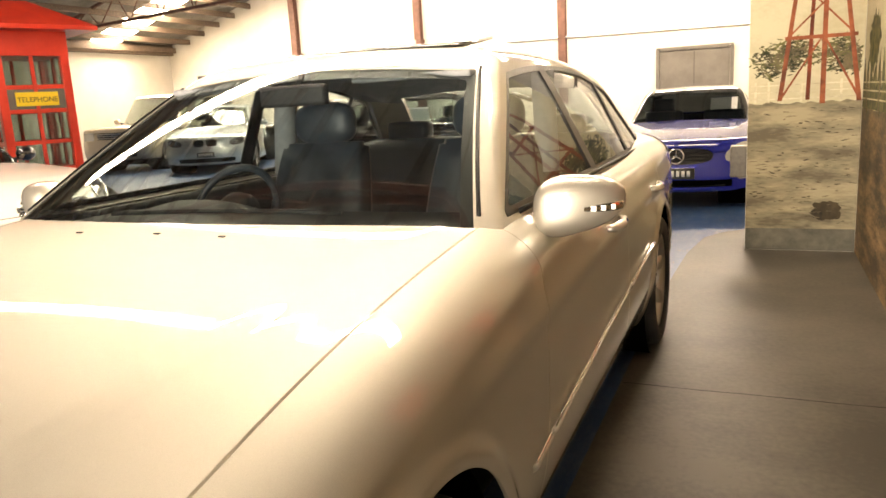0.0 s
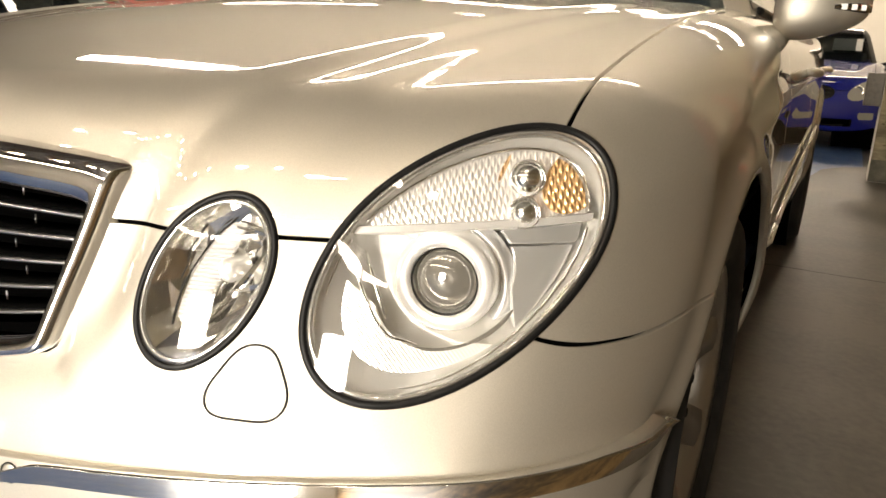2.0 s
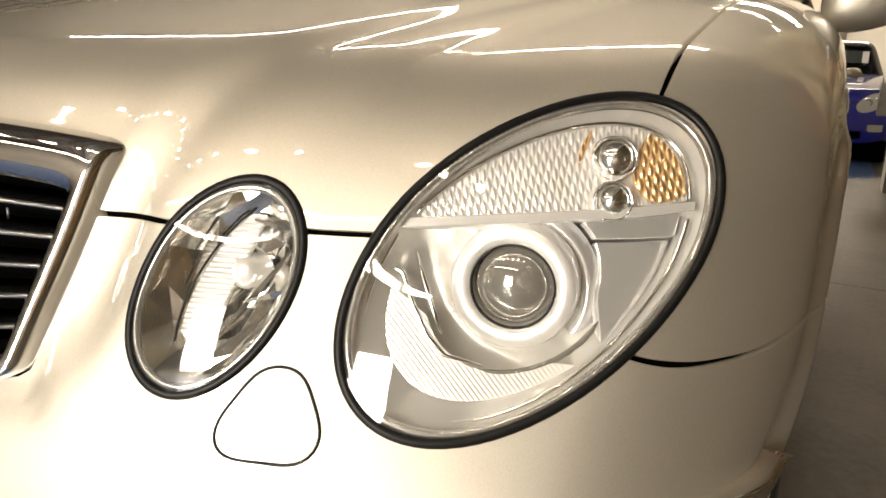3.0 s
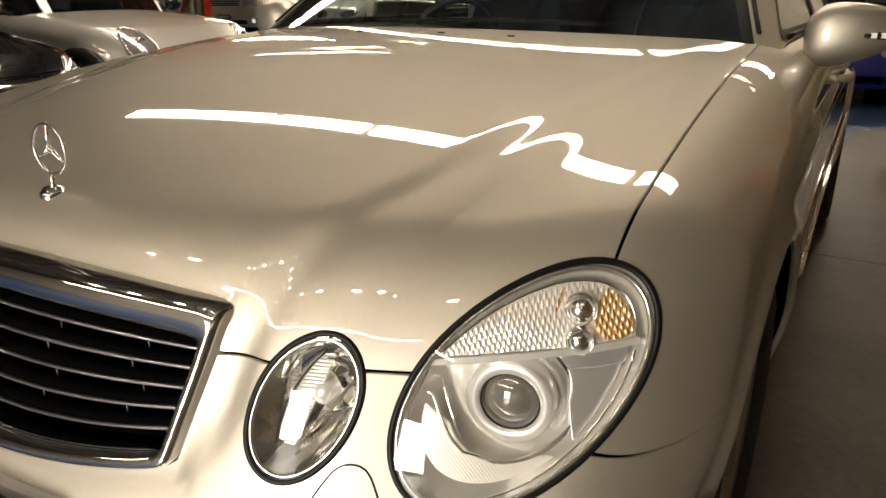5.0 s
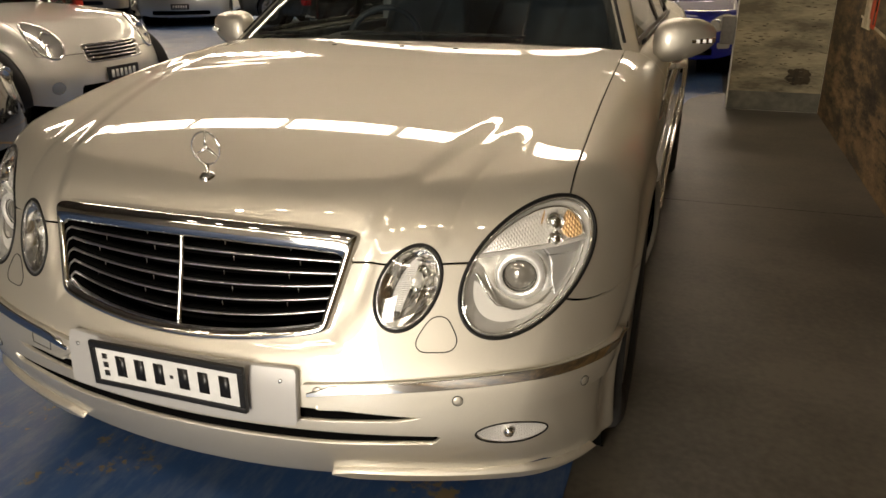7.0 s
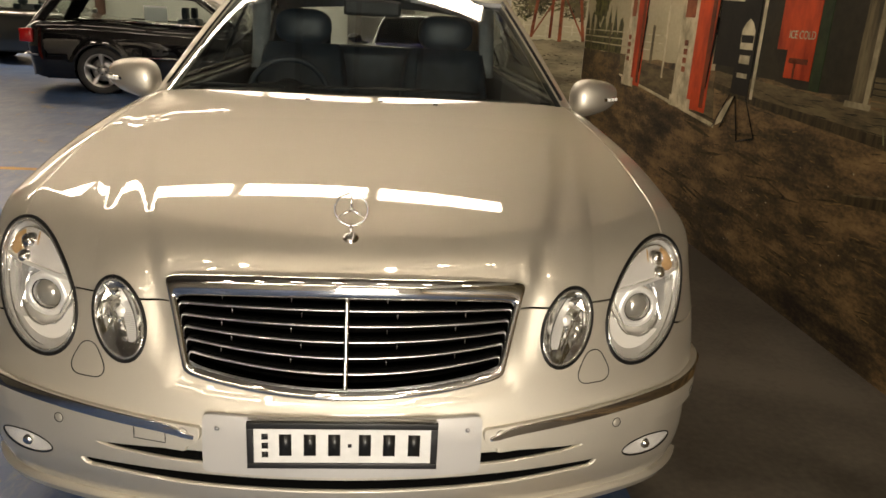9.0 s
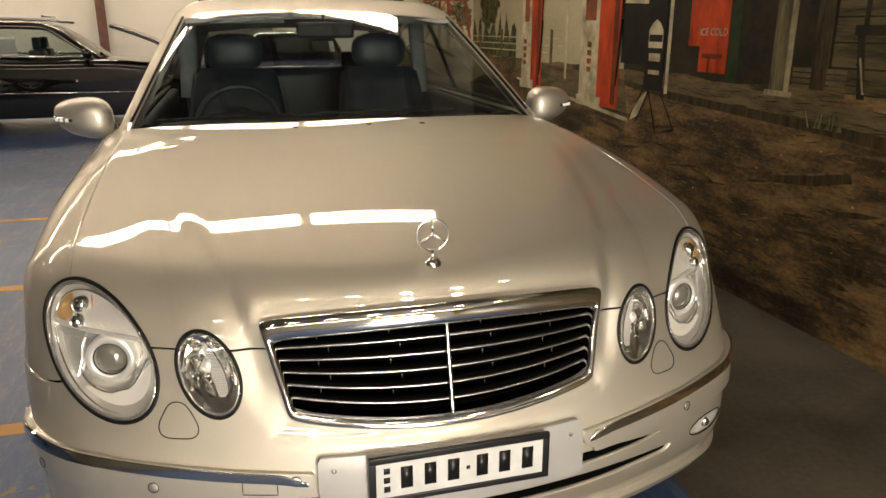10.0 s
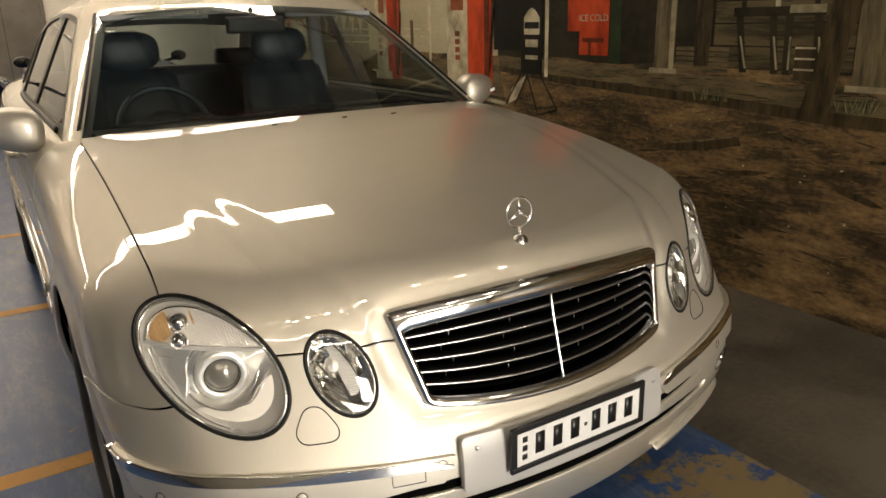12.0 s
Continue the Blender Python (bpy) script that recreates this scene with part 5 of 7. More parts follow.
part("steering_wheel", tube([m @ Vector((0.178 * math.cos(a * math.pi / 20), 0.178 * math.sin(a * math.pi / 20), 0)) for a in range(40)], 0.014, True), LEATHER, car, "dark leather steering wheel")
part("wheel_boss", lathe([(0.0005, 0.03), (0.06, 0.03), (0.085, 0.01), (0.09, -0.03)], 24, m), CABIN, car)
for a in (0, 180, 270):
    q = radians(a)
    part("wheel_spoke", tube([m @ Vector((0.06 * math.cos(q), 0.06 * math.sin(q), 0.0)), m @ Vector((0.18 * math.cos(q), 0.18 * math.sin(q), 0.0))], 0.016, squash=0.5), CABIN, car)
part("centre_console", boxes(((-0.12, 1.95, 0.30), (0.12, 2.9, 0.62)), bevel=0.03), CABIN, car)
part("interior_mirror", boxes(((-0.12, 1.93, 1.275), (0.12, 1.965, 1.34)), bevel=0.015), CABIN, car)
part("mirror_stem", tube([(0, 1.96, 1.32), (0, 2.0, 1.37)], 0.01), CABIN, car)
for x in (-0.36, 0.36):
    part("sun_visor", boxes(((x - 0.2, 2.03, 1.335), (x + 0.2, 2.16, 1.355)), bevel=0.008), GREY_LINING, car)
for s in (1, -1):
    part("door_card", boxes(((s * 0.70, 1.7, 0.35), (s * 0.75, 3.5, 0.97)), bevel=0.02), CABIN, car)
    pts = [(s * (0.60 - 0.02 * f), 2.72 + 0.02 * f, 0.98 + 0.38 * f) for f in np.linspace(0, 1, 6)]
    part("inner_pillar", tube(pts, 0.05, squash=0.7), GREY_LINING, car)
lining = clip(clip(top, F(lambda ax, y, z: 1.30 - z)), F(lambda ax, y, z: -np.minimum(np.minimum(screen_field(ax, y, z), side_glass(ax, y, z)), rear_glass(ax, y, z))))
panel("headlining", lining, cabin, GREY_LINING, car, lift=-0.035, depth=0)
part("cabin_floor", boxes(((-0.72, 1.5, 0.28), (0.72, 3.9, 0.31))), CABIN, car)
part("firewall", boxes(((-0.70, 1.48, 0.3), (0.70, 1.52, 0.95))), VOID, car)


# ---- painted mural on the long wall and the stub wall ----
def daub(name, low, high, scale, stretch=(1, 1, 1), rough=0.55, mid=(0.35, 0.62)):
    low, high = ((c[0], c[1], c[2] * 0.82) for c in (low, high))
    return textured(mat(name, high, rough, Specular_IOR_Level=0.15), low, high, scale, 9, stretch, bump=0.03, fine=26, mid=mid)


def earth_paint():
    """Dry brushed earth: broad dark drifts, streaks and fine grit."""
    m = mat("mural_earth", (0.1, 0.06, 0.03), 0.5, Specular_IOR_Level=0.15)
    b = m.node_tree.nodes["Principled BSDF"]
    co = node(m, "ShaderNodeTexCoord")
    layers = []
    for scale, detail, stretch, turn in ((1.5, 4.0, (1, 0.7, 2.2), 14), (7.0, 8.0, (1, 0.55, 2.6), 10), (42.0, 6.0, (1, 0.7, 1.6), 0)):
        mp = node(m, "ShaderNodeMapping")
        mp.inputs["Scale"].default_value = stretch
        mp.inputs["Rotation"].default_value = (radians(turn), 0, 0)
        link(m, co.outputs["Object"], mp.inputs["Vector"])
        n = node(m, "ShaderNodeTexNoise", Scale=scale, Detail=detail, Roughness=0.65)
        link(m, mp.outputs[0], n.inputs["Vector"])
        layers.append(n)
    total = layers[0].outputs[0]
    for n, weight in ((layers[1], 0.55), (layers[2], 0.40)):
        add = node(m, "ShaderNodeMath", operation="MULTIPLY_ADD")
        add.inputs[1].default_value = weight
        link(m, n.outputs[0], add.inputs[0])
        link(m, total, add.inputs[2])
        total = add.outputs[0]
    ramp = node(m, "ShaderNodeValToRGB")
    e = ramp.color_ramp.elements
    e[0].position, e[0].color = 0.42, (0.014, 0.010, 0.007, 1)
    e[1].position, e[1].color = 0.72, (0.38, 0.25, 0.125, 1)
    for at, color in ((0.50, (0.055, 0.038, 0.021, 1)), (0.57, (0.165, 0.103, 0.048, 1)), (0.63, (0.24, 0.155, 0.074, 1))):
        q = e.new(at)
        q.color = color
    half = node(m, "ShaderNodeMath", operation="MULTIPLY")
    half.inputs[1].default_value = 0.545
    link(m, total, half.inputs[0])
    link(m, half.outputs[0], ramp.inputs[0])
    link(m, ramp.outputs[0], b.inputs["Base Color"])
    bp = node(m, "ShaderNodeBump", Strength=0.05, Distance=0.01)
    link(m, total, bp.inputs["Height"])
    link(m, bp.outputs[0], b.inputs["Normal"])
    return m


M_EARTH = earth_paint()
M_ROCK = daub("mural_grey_ground", (0.11, 0.092, 0.072), (0.31, 0.26, 0.20), 3.5, (0.6, 1, 2.4), mid=(0.36, 0.64))
M_SKY = daub("mural_cream_sky", (0.36, 0.315, 0.25), (0.48, 0.43, 0.36), 1.1, (1, 1, 1.6))
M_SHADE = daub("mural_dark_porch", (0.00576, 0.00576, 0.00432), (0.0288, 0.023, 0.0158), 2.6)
M_PLANK = daub("mural_planks", (0.0262, 0.0199, 0.0126), (0.115, 0.0896, 0.0556), 3.5, (1, 0.5, 5))
M_RED = daub("mural_red", (0.264, 0.024, 0.0096), (0.6, 0.072, 0.0264), 5, (1, 1, 0.5))
M_DARKRED = daub("mural_dark_red", (0.065, 0.0156, 0.0078), (0.208, 0.039, 0.0182), 5)
M_CREAM = daub("mural_cream", (0.27, 0.235, 0.19), (0.58, 0.52, 0.45), 6)
M_POST = daub("mural_post", (0.0461, 0.0369, 0.0253), (0.161, 0.127, 0.0864), 5, (1, 4, 0.6))
M_GREEN = daub("mural_green", (0.010, 0.02, 0.010), (0.025, 0.045, 0.02), 5)
M_FOLIAGE = daub("mural_foliage", (0.018, 0.0216, 0.0096), (0.12, 0.114, 0.048), 14, mid=(0.42, 0.6))
M_RUST = daub("mural_rust", (0.104, 0.0286, 0.0156), (0.286, 0.078, 0.039), 7)
M_KERB = daub("mural_kerb", (0.045, 0.0345, 0.024), (0.15, 0.114, 0.072), 4, (1, 0.8, 4))
M_BARK = daub("mural_bark", (0.0144, 0.0108, 0.0072), (0.066, 0.0456, 0.0264), 6, (1, 4, 0.7))
M_STONE = daub("mural_stone", (0.14, 0.115, 0.085), (0.33, 0.28, 0.22), 7)
M_GRASS = daub("mural_grass", (0.06, 0.062, 0.036), (0.15, 0.145, 0.09), 9)
M_INK = daub("mural_ink", (0.004, 0.004, 0.004), (0.010, 0.009, 0.008), 6)

mural = tagged(new("mural"), "painted mural of an old roadside fuel station", "mural", kind="structure")
stub_mural = tagged(new("stub_mural"), "painted mural of a red windmill tower over rocky ground", "mural", kind="structure")


def flat(points, layer, parent, name, material, on="east"):
    """A flat painted shape. points: along the wall and up."""
    bm = bmesh.new()
    d = 0.0015 * layer
    at = (lambda a, z, q: (WALL_X - q, a, z)) if on == "east" else (lambda a, z, q: (a, STUB_Y - q, z))
    f = [bm.verts.new(at(a, z, d)) for a, z in points]
    b = [bm.verts.new(at(a, z, 0.0002)) for a, z in points]
    bm.faces.new(f)
    n = len(points)
    for i in range(n):
        bm.faces.new((f[i], f[(i + 1) % n], b[(i + 1) % n], b[i]))
    bmesh.ops.recalc_face_normals(bm, faces=bm.faces)
    return part(name, bm, material, parent, smooth=False)


def rect(a0, a1, z0, z1, layer, name, material, parent=None, on="east"):
    return flat(((a0, z0), (a1, z0), (a1, z1), (a0, z1)), layer, parent or (mural if on == "east" else stub_mural), name, material, on)


def rough_edge(a0, a1, z, amp, n, seed):
    rnd = random.Random(seed)
    return [(a0 + (a1 - a0) * i / n, z + rnd.uniform(-amp, amp)) for i in range(n + 1)]


def clump(a, z, ra, rz, seed, n=40):
    rnd = random.Random(seed)
    return [(a + ra * math.cos(2 * math.pi * i / n) * rnd.uniform(0.72, 1.08), z + rz * math.sin(2 * math.pi * i / n) * rnd.uniform(0.72, 1.08)) for i in range(n)]


def strokes(name, region, count, length, width, material, parent, on, layer, seed, lean=0.3, inside=None):
    """Many short brush strokes of one colour, joined into one painted layer."""
    rnd = random.Random(seed)
    bm = bmesh.new()
    a0, a1, z0, z1 = region
    made = 0
    while made < count:
        a, z = rnd.uniform(a0, a1), rnd.uniform(z0, z1)
        if inside and not inside(a, z, rnd):
            continue
        made += 1
        L, w, q = length * rnd.uniform(0.4, 1.3), width * rnd.uniform(0.5, 1.4), rnd.uniform(-lean, lean)
        c, t = math.cos(q), math.sin(q)
        d = 0.0015 * (layer + rnd.uniform(0, 0.3))
        vs = []
        for u, v in ((-1, 0), (-0.3, 0.9), (0.5, 0.7), (1, 0), (0.4, -0.8), (-0.5, -0.9)):
            p, r = a + L * u * c - w * v * t, z + L * u * t + w * v * c
            vs.append(bm.verts.new((WALL_X - d, p, r) if on == "east" else (p, STUB_Y - d, r)))
        bm.faces.new(vs if on != "east" else vs[::-1])
    return part(name, bm, material, parent, smooth=False)


TOPZ = EAVES + 0.1
flat([(FRONT_Y, 0.0), (STUB_Y - 0.004, 0.0)] + rough_edge(STUB_Y - 0.004, FRONT_Y, 1.06, 0.012, 60, 1), 1, mural, "earth", M_EARTH)
rect(3.0, STUB_Y - 0.004, 1.0, TOPZ, 0.6, "sky", M_SKY)
rect(FRONT_Y, 3.02, 1.03, TOPZ, 0.8, "porch_shadow", M_SHADE)
flat([(FRONT_Y, 0.86), (FRONT_Y, 0.97), (0.66, 0.97), (1.31, 1.015), (2.527, 1.05), (3.0, 1.06), (3.0, 1.0), (2.525, 0.967), (1.30, 0.926), (0.65, 0.894)], 2, mural, "kerb", M_KERB)
flat([(FRONT_Y, 0.80), (FRONT_Y, 0.86), (0.65, 0.894), (1.30, 0.926), (2.525, 0.967), (3.0, 1.0), (3.0, 0.965), (2.525, 0.925), (1.30, 0.878), (0.65, 0.84)], 2.1, mural, "kerb_shadow", M_BARK)
flat([(FRONT_Y, 0.962), (FRONT_Y, 0.972), (0.66, 0.972), (1.31, 1.017), (2.527, 1.052), (3.0, 1.062), (3.0, 1.052), (2.527, 1.041), (1.31, 1.005), (0.66, 0.961)], 2.4, mural, "kerb_edge", M_KERB)
# distant trees, fence and horizon towards the corner
flat([(4.9, 1.06)] + [(4.9 + 1.2 * i / 24, 1.30 + 0.10 * math.sin(i * 1.7) + 0.06 * math.sin(i * 4.1)) for i in range(25)] + [(6.09, 1.06)], 1.4, mural, "far_trees", M_FOLIAGE)
flat(clump(5.6, 1.5, 0.28, 0.2, 5), 1.5, mural, "tree", M_FOLIAGE)
for k in range(3):
    rect(3.9, 6.08, 1.12 + 0.055 * k, 1.13 + 0.055 * k, 2.2, "fence_rail", M_CREAM)
for a in (5.25, 4.15, 5.85):
    rect(a - 0.022, a + 0.022, 1.03, 1.30, 2.4, "fence_post", M_POST)
flat([(2.92, 0.74), (4.86, 0.89), (4.86, 0.905), (2.92, 0.765)], 2.2, mural, "island_edge", M_CREAM)
flat([(2.93, 0.75), (3.0, 1.0), (4.9, 1.05), (4.86, 0.89)], 1.6, mural, "island", M_KERB)
# two fuel pumps and the poles beside them
for a0, am, a1, zb, zt in ((3.08, 3.36, 3.64, 0.80, 2.45), (4.34, 4.54, 4.75, 0.84, 2.30)):
    pump = rect(am - 0.02, a1, zb, zt, 3.0, "pump_front", M_CREAM)
    rect(a0, am + 0.01, zb + 0.005, zt, 3.2, "pump_side", M_RED)
    rect(am - 0.05, a1 + 0.03, zb - 0.01, zb + 0.06, 3.6, "pump_foot", M_CREAM)
    rect(a0 + 0.03, a0 + 0.09, zb + 0.03, zt, 3.4, "pump_shadow", M_DARKRED)
    rect(am + 0.06, a1 - 0.06, 1.36, 1.62, 3.8, "pump_dial", M_RUST)
    for k in range(4):
        rect(am + 0.11, am + 0.17, 1.02 + 0.055 * k, 1.055 + 0.055 * k, 3.8, "bar", M_RUST)
    pts = [(a0 - 0.02 + 0.05 * math.sin(i / 12 * math.pi), 1.55 - 0.6 * math.sin(i / 12 * math.pi * 0.9)) for i in range(13)]
    bm = tube([(WALL_X - 0.004, a, z) for a, z in pts], 0.010, sides=6, squash=0.3)
    part("pump_hose", bm, M_INK, mural)
for a in (3.88, 2.52):
    rect(a - 0.015, a + 0.015, 0.95, TOPZ, 2.6, "pole", M_CREAM)
rect(2.75, 3.06, 1.1, TOPZ, 2.5, "doorway", M_INK)
flat([(2.58, 1.44), (3.05, 1.46), (2.98, 1.56), (2.66, 1.56)], 2.8, mural, "awning", M_CREAM)
# standing sign board with writing as plain bars
rect(2.56, 2.765, 0.96, 1.55, 4.0, "sign_board", M_INK)
flat([(2.585, 1.20), (2.735, 1.20), (2.735, 1.30), (2.70, 1.34), (2.66, 1.36), (2.62, 1.34), (2.585, 1.30)], 4.4, mural, "sign_shape", M_CREAM)
rect(2.59, 2.73, 1.235, 1.275, 4.8, "sign_band", M_INK)
rect(2.60, 2.72, 1.125, 1.17, 4.4, "bar", M_CREAM)
rect(2.60, 2.72, 1.05, 1.075, 4.4, "bar", M_CREAM)
for (a0, z0, a1, z1) in ((2.77, 0.95, 2.93, 0.75), (2.57, 0.95, 2.41, 0.757), (2.70, 0.95, 2.595, 0.716), (2.70, 0.95, 2.83, 0.76), (2.41, 0.757, 2.595, 0.716)):
    part("sign_leg", tube([(WALL_X - 0.005, a0, z0), (WALL_X - 0.005, a1, z1)], 0.009, sides=6, squash=0.3), M_INK, mural)
flat([(2.72, 0.95), (2.80, 0.80), (2.90, 0.76), (2.86, 0.86)], 3.0, mural, "sign_light", M_CREAM)
# red drinks cabinet
rect(1.998, 2.227, 1.09, 1.95, 3.6, "cabinet", M_RED)
rect(2.227, 2.33, 1.22, 1.95, 3.2, "cabinet_side", M_RED)
rect(2.227, 2.9, 1.07, 1.22, 1.2, "step_shadow", M_SHADE)
rect(2.03, 2.20, 1.16, 1.185, 4.0, "cabinet_slot", M_DARKRED)
rect(2.13, 2.15, 1.09, 1.18, 4.0, "cabinet_slot", M_DARKRED)
cv = bpy.data.curves.new("lettering", "FONT")
cv.body, cv.size, cv.align_x, cv.extrude = "ICE COLD", 0.052, "CENTER", 0.0005
ob = new("lettering", cv)
ob.parent = mural
cv.materials.append(M_CREAM)
ob.matrix_world = Matrix.Translation((WALL_X - 0.008, 2.115, 1.275)) @ pose(0, 0, 0, 90, 0, -90)
rect(1.905, 1.985, 1.05, TOPZ, 3.0, "green_post", M_GREEN)
# porch posts, boards, bench, drum, tree
rect(1.533, 1.66, 1.03, TOPZ, 3.2, "porch_post", M_POST)
rect(1.535, 1.565, 1.03, TOPZ, 3.6, "post_light", M_STONE)
rect(1.515, 1.69, 1.015, 1.04, 3.8, "post_foot", M_STONE)
rect(1.319, 1.409, 1.06, TOPZ, 3.0, "porch_post", M_BARK)
for k in range(5):
    rect(1.21, 1.52, 1.035 + 0.024 * k, 1.053 + 0.024 * k, 2.6, "crate_slat", M_KERB)
for k in range(14):
    rect(0.62, 1.30, 1.06 + 0.10 * k, 1.152 + 0.10 * k, 2.0, "wall_board", M_PLANK)
rect(0.757, 1.20, 1.285, 1.325, 3.4, "bench_seat", M_SHADE)
flat([(0.757, 1.297), (0.92, 1.297), (0.92, 1.33), (0.757, 1.33)], 3.8, mural, "bench_light", M_STONE)
for a, b in ((1.17, 1.13), (1.0, 0.97), (0.92, 0.915), (0.79, 0.77)):
    flat([(a - 0.02, 1.29), (b - 0.02, 1.04), (b + 0.015, 1.04), (a + 0.015, 1.29)], 3.4, mural, "bench_leg", M_SHADE)
    flat([(a - 0.02, 1.20), (b - 0.018, 1.06), (b - 0.008, 1.06), (a - 0.010, 1.20)], 3.8, mural, "leg_light", M_STONE)
for a in (0.80, 1.15, 0.98):
    rect(a - 0.012, a + 0.012, 1.325, 1.75, 3.2, "bench_back_post", M_CREAM if a == 0.98 else M_SHADE)
rect(0.78, 1.18, 1.52, 1.60, 3.4, "bench_back", M_PLANK)
drum = rect(0.785, 0.873, 1.02, 1.165, 4.0, "drum", M_BARK)
for z in (1.06, 1.105, 1.15):
    rect(0.783, 0.875, z, z + 0.008, 4.4, "drum_hoop", M_CREAM)
flat([(0.697, 0.872), (0.83, 0.878), (0.79, 1.02), (0.735, 1.34), (0.62, 2.1), (0.53, TOPZ), (0.36, TOPZ), (0.50, 2.1), (0.61, 1.34), (0.67, 1.05)], 4.6, mural, "tree_trunk", M_BARK)
rect(0.40, 0.615, 1.0, TOPZ, 3.0, "porch_post", M_POST)
rect(0.40, 0.43, 1.0, TOPZ, 3.4, "post_light", M_STONE)
rect(0.38, 0.64, 0.985, 1.01, 3.8, "post_foot", M_STONE)
for k in range(16):
    rect(-2.6, 0.38, 1.0 + 0.14 * k, 1.13 + 0.14 * k, 2.0, "wall_board", M_PLANK)
for a in (-0.9, -2.3):
    rect(a - 0.07, a + 0.07, 0.99, TOPZ, 3.0, "porch_post", M_POST)
rnd = random.Random(11)
for a in (1.25, 1.32, 0.60, 0.56):
    for k in range(7):
        q = a + rnd.uniform(-0.06, 0.06)
        flat([(q, 0.90), (q + 0.006, 0.90), (q + rnd.uniform(-0.03, 0.03), 0.945 + rnd.uniform(0, 0.025))], 4.2, mural, "grass_blade", M_GRASS)
strokes("dark_strokes", (-1.6, 3.6, 0.10, 0.86), 150, 0.050, 0.0030, M_BARK, mural, "east", 2.2, 61)
strokes("dark_drifts", (-1.6, 3.6, 0.10, 0.80), 70, 0.19, 0.012, M_BARK, mural, "east", 1.7, 62, 0.2)
strokes("light_strokes", (-1.6, 3.4, 0.20, 0.86), 260, 0.035, 0.003, daub("mural_sand", (0.10, 0.06, 0.03), (0.24, 0.155, 0.08), 9), mural, "east", 2.6, 63, 0.25)
strokes("pebbles", (-1.6, 3.4, 0.15, 0.84), 60, 0.006, 0.003, M_CREAM, mural, "east", 2.9, 64, 0.6)
strokes("kerb_strokes", (0.3, 3.0, 0.90, 1.02), 70, 0.07, 0.002, M_SHADE, mural, "east", 2.5, 65, 0.1)
strokes("board_strokes", (-1.5, 1.30, 1.06, 2.4), 260, 0.05, 0.003, M_SHADE, mural, "east", 2.3, 66, 0.05)
strokes("board_lights", (-1.5, 1.30, 1.06, 2.4), 120, 0.05, 0.003, M_POST, mural, "east", 2.35, 67, 0.05)
flat([(1.1, 0.705), (1.30, 0.655), (1.55, 0.625), (1.57, 0.645), (1.56, 0.660), (1.33, 0.70), (1.12, 0.745)], 3.0, mural, "fallen_log", M_BARK)
flat([(1.12, 0.742), (1.33, 0.697), (1.56, 0.658), (1.56, 0.664), (1.33, 0.706), (1.12, 0.750)], 3.4, mural, "log_light", M_POST)

# stub wall: sky, tree, fence, red tower with its wind wheel, grey rocks
rect(STUB_X + 0.002, WALL_X - 0.004, 1.10, 4.5, 0.6, "sky", M_SKY, on="stub")
flat([(STUB_X + 0.002, 0.17), (WALL_X - 0.004, 0.17)] + rough_edge(WALL_X - 0.004, STUB_X + 0.002, 1.12, 0.015, 16, 7), 1.0, stub_mural, "rocky_ground", M_ROCK, "stub")
rect(STUB_X + 0.002, WALL_X - 0.004, 0.002, 0.17, 1.2, "grey_base", daub("mural_base", (0.07, 0.066, 0.062), (0.13, 0.12, 0.11), 5), on="stub")
flat(clump(1.80, 0.31, 0.11, 0.09, 21, 24), 1.6, stub_mural, "burrow", M_BARK, "stub")
strokes("dark_strokes", (1.26, 1.97, 0.20, 1.08), 60, 0.022, 0.004, M_BARK, stub_mural, "stub", 1.5, 71, 0.25)
strokes("grey_drifts", (1.32, 1.90, 0.24, 1.06), 40, 0.07, 0.012, M_ROCK, stub_mural, "stub", 1.3, 72, 0.2)
strokes("light_strokes", (1.26, 1.97, 0.20, 1.08), 110, 0.030, 0.003, M_POST, stub_mural, "stub", 1.8, 73, 0.25)
for k, (a, z, r) in enumerate(((1.42, 1.42, 0.15), (1.56, 1.47, 0.12), (1.84, 1.45, 0.14), (1.93, 1.40, 0.10))):
    grow = lambda p, q, rnd: math.hypot((p - a) / r, (q - z) / (r * 0.85)) < rnd.uniform(0.2, 1.25) and p < WALL_X - 0.03
    area = (a - 1.2 * r, a + 1.2 * r, z - 1.1 * r, z + 1.1 * r)
    strokes("foliage", area, 230, 0.022, 0.006, M_FOLIAGE, stub_mural, "stub", 1.5, 81 + k, 0.9, grow)
    strokes("foliage_light", area, 120, 0.018, 0.0045, M_POST, stub_mural, "stub", 1.8, 91 + k, 0.9, grow)
for k in range(3):
    rect(STUB_X + 0.01, WALL_X - 0.012, 1.14 + 0.05 * k, 1.149 + 0.05 * k, 1.8, "fence_rail", M_CREAM, on="stub")
for a in (1.29, 1.38, 1.60, 1.86, 1.97):
    rect(a - 0.008, a + 0.008, 1.12, 1.27, 2.0, "fence_post", M_CREAM, on="stub")


def leg(a0, z0, a1, z1, w, material, layer=3.0):
    flat([(a0 - w, z0), (a0 + w, z0), (a1 + w * 0.8, z1), (a1 - w * 0.8, z1)], layer, stub_mural, "tower_leg", material, "stub")


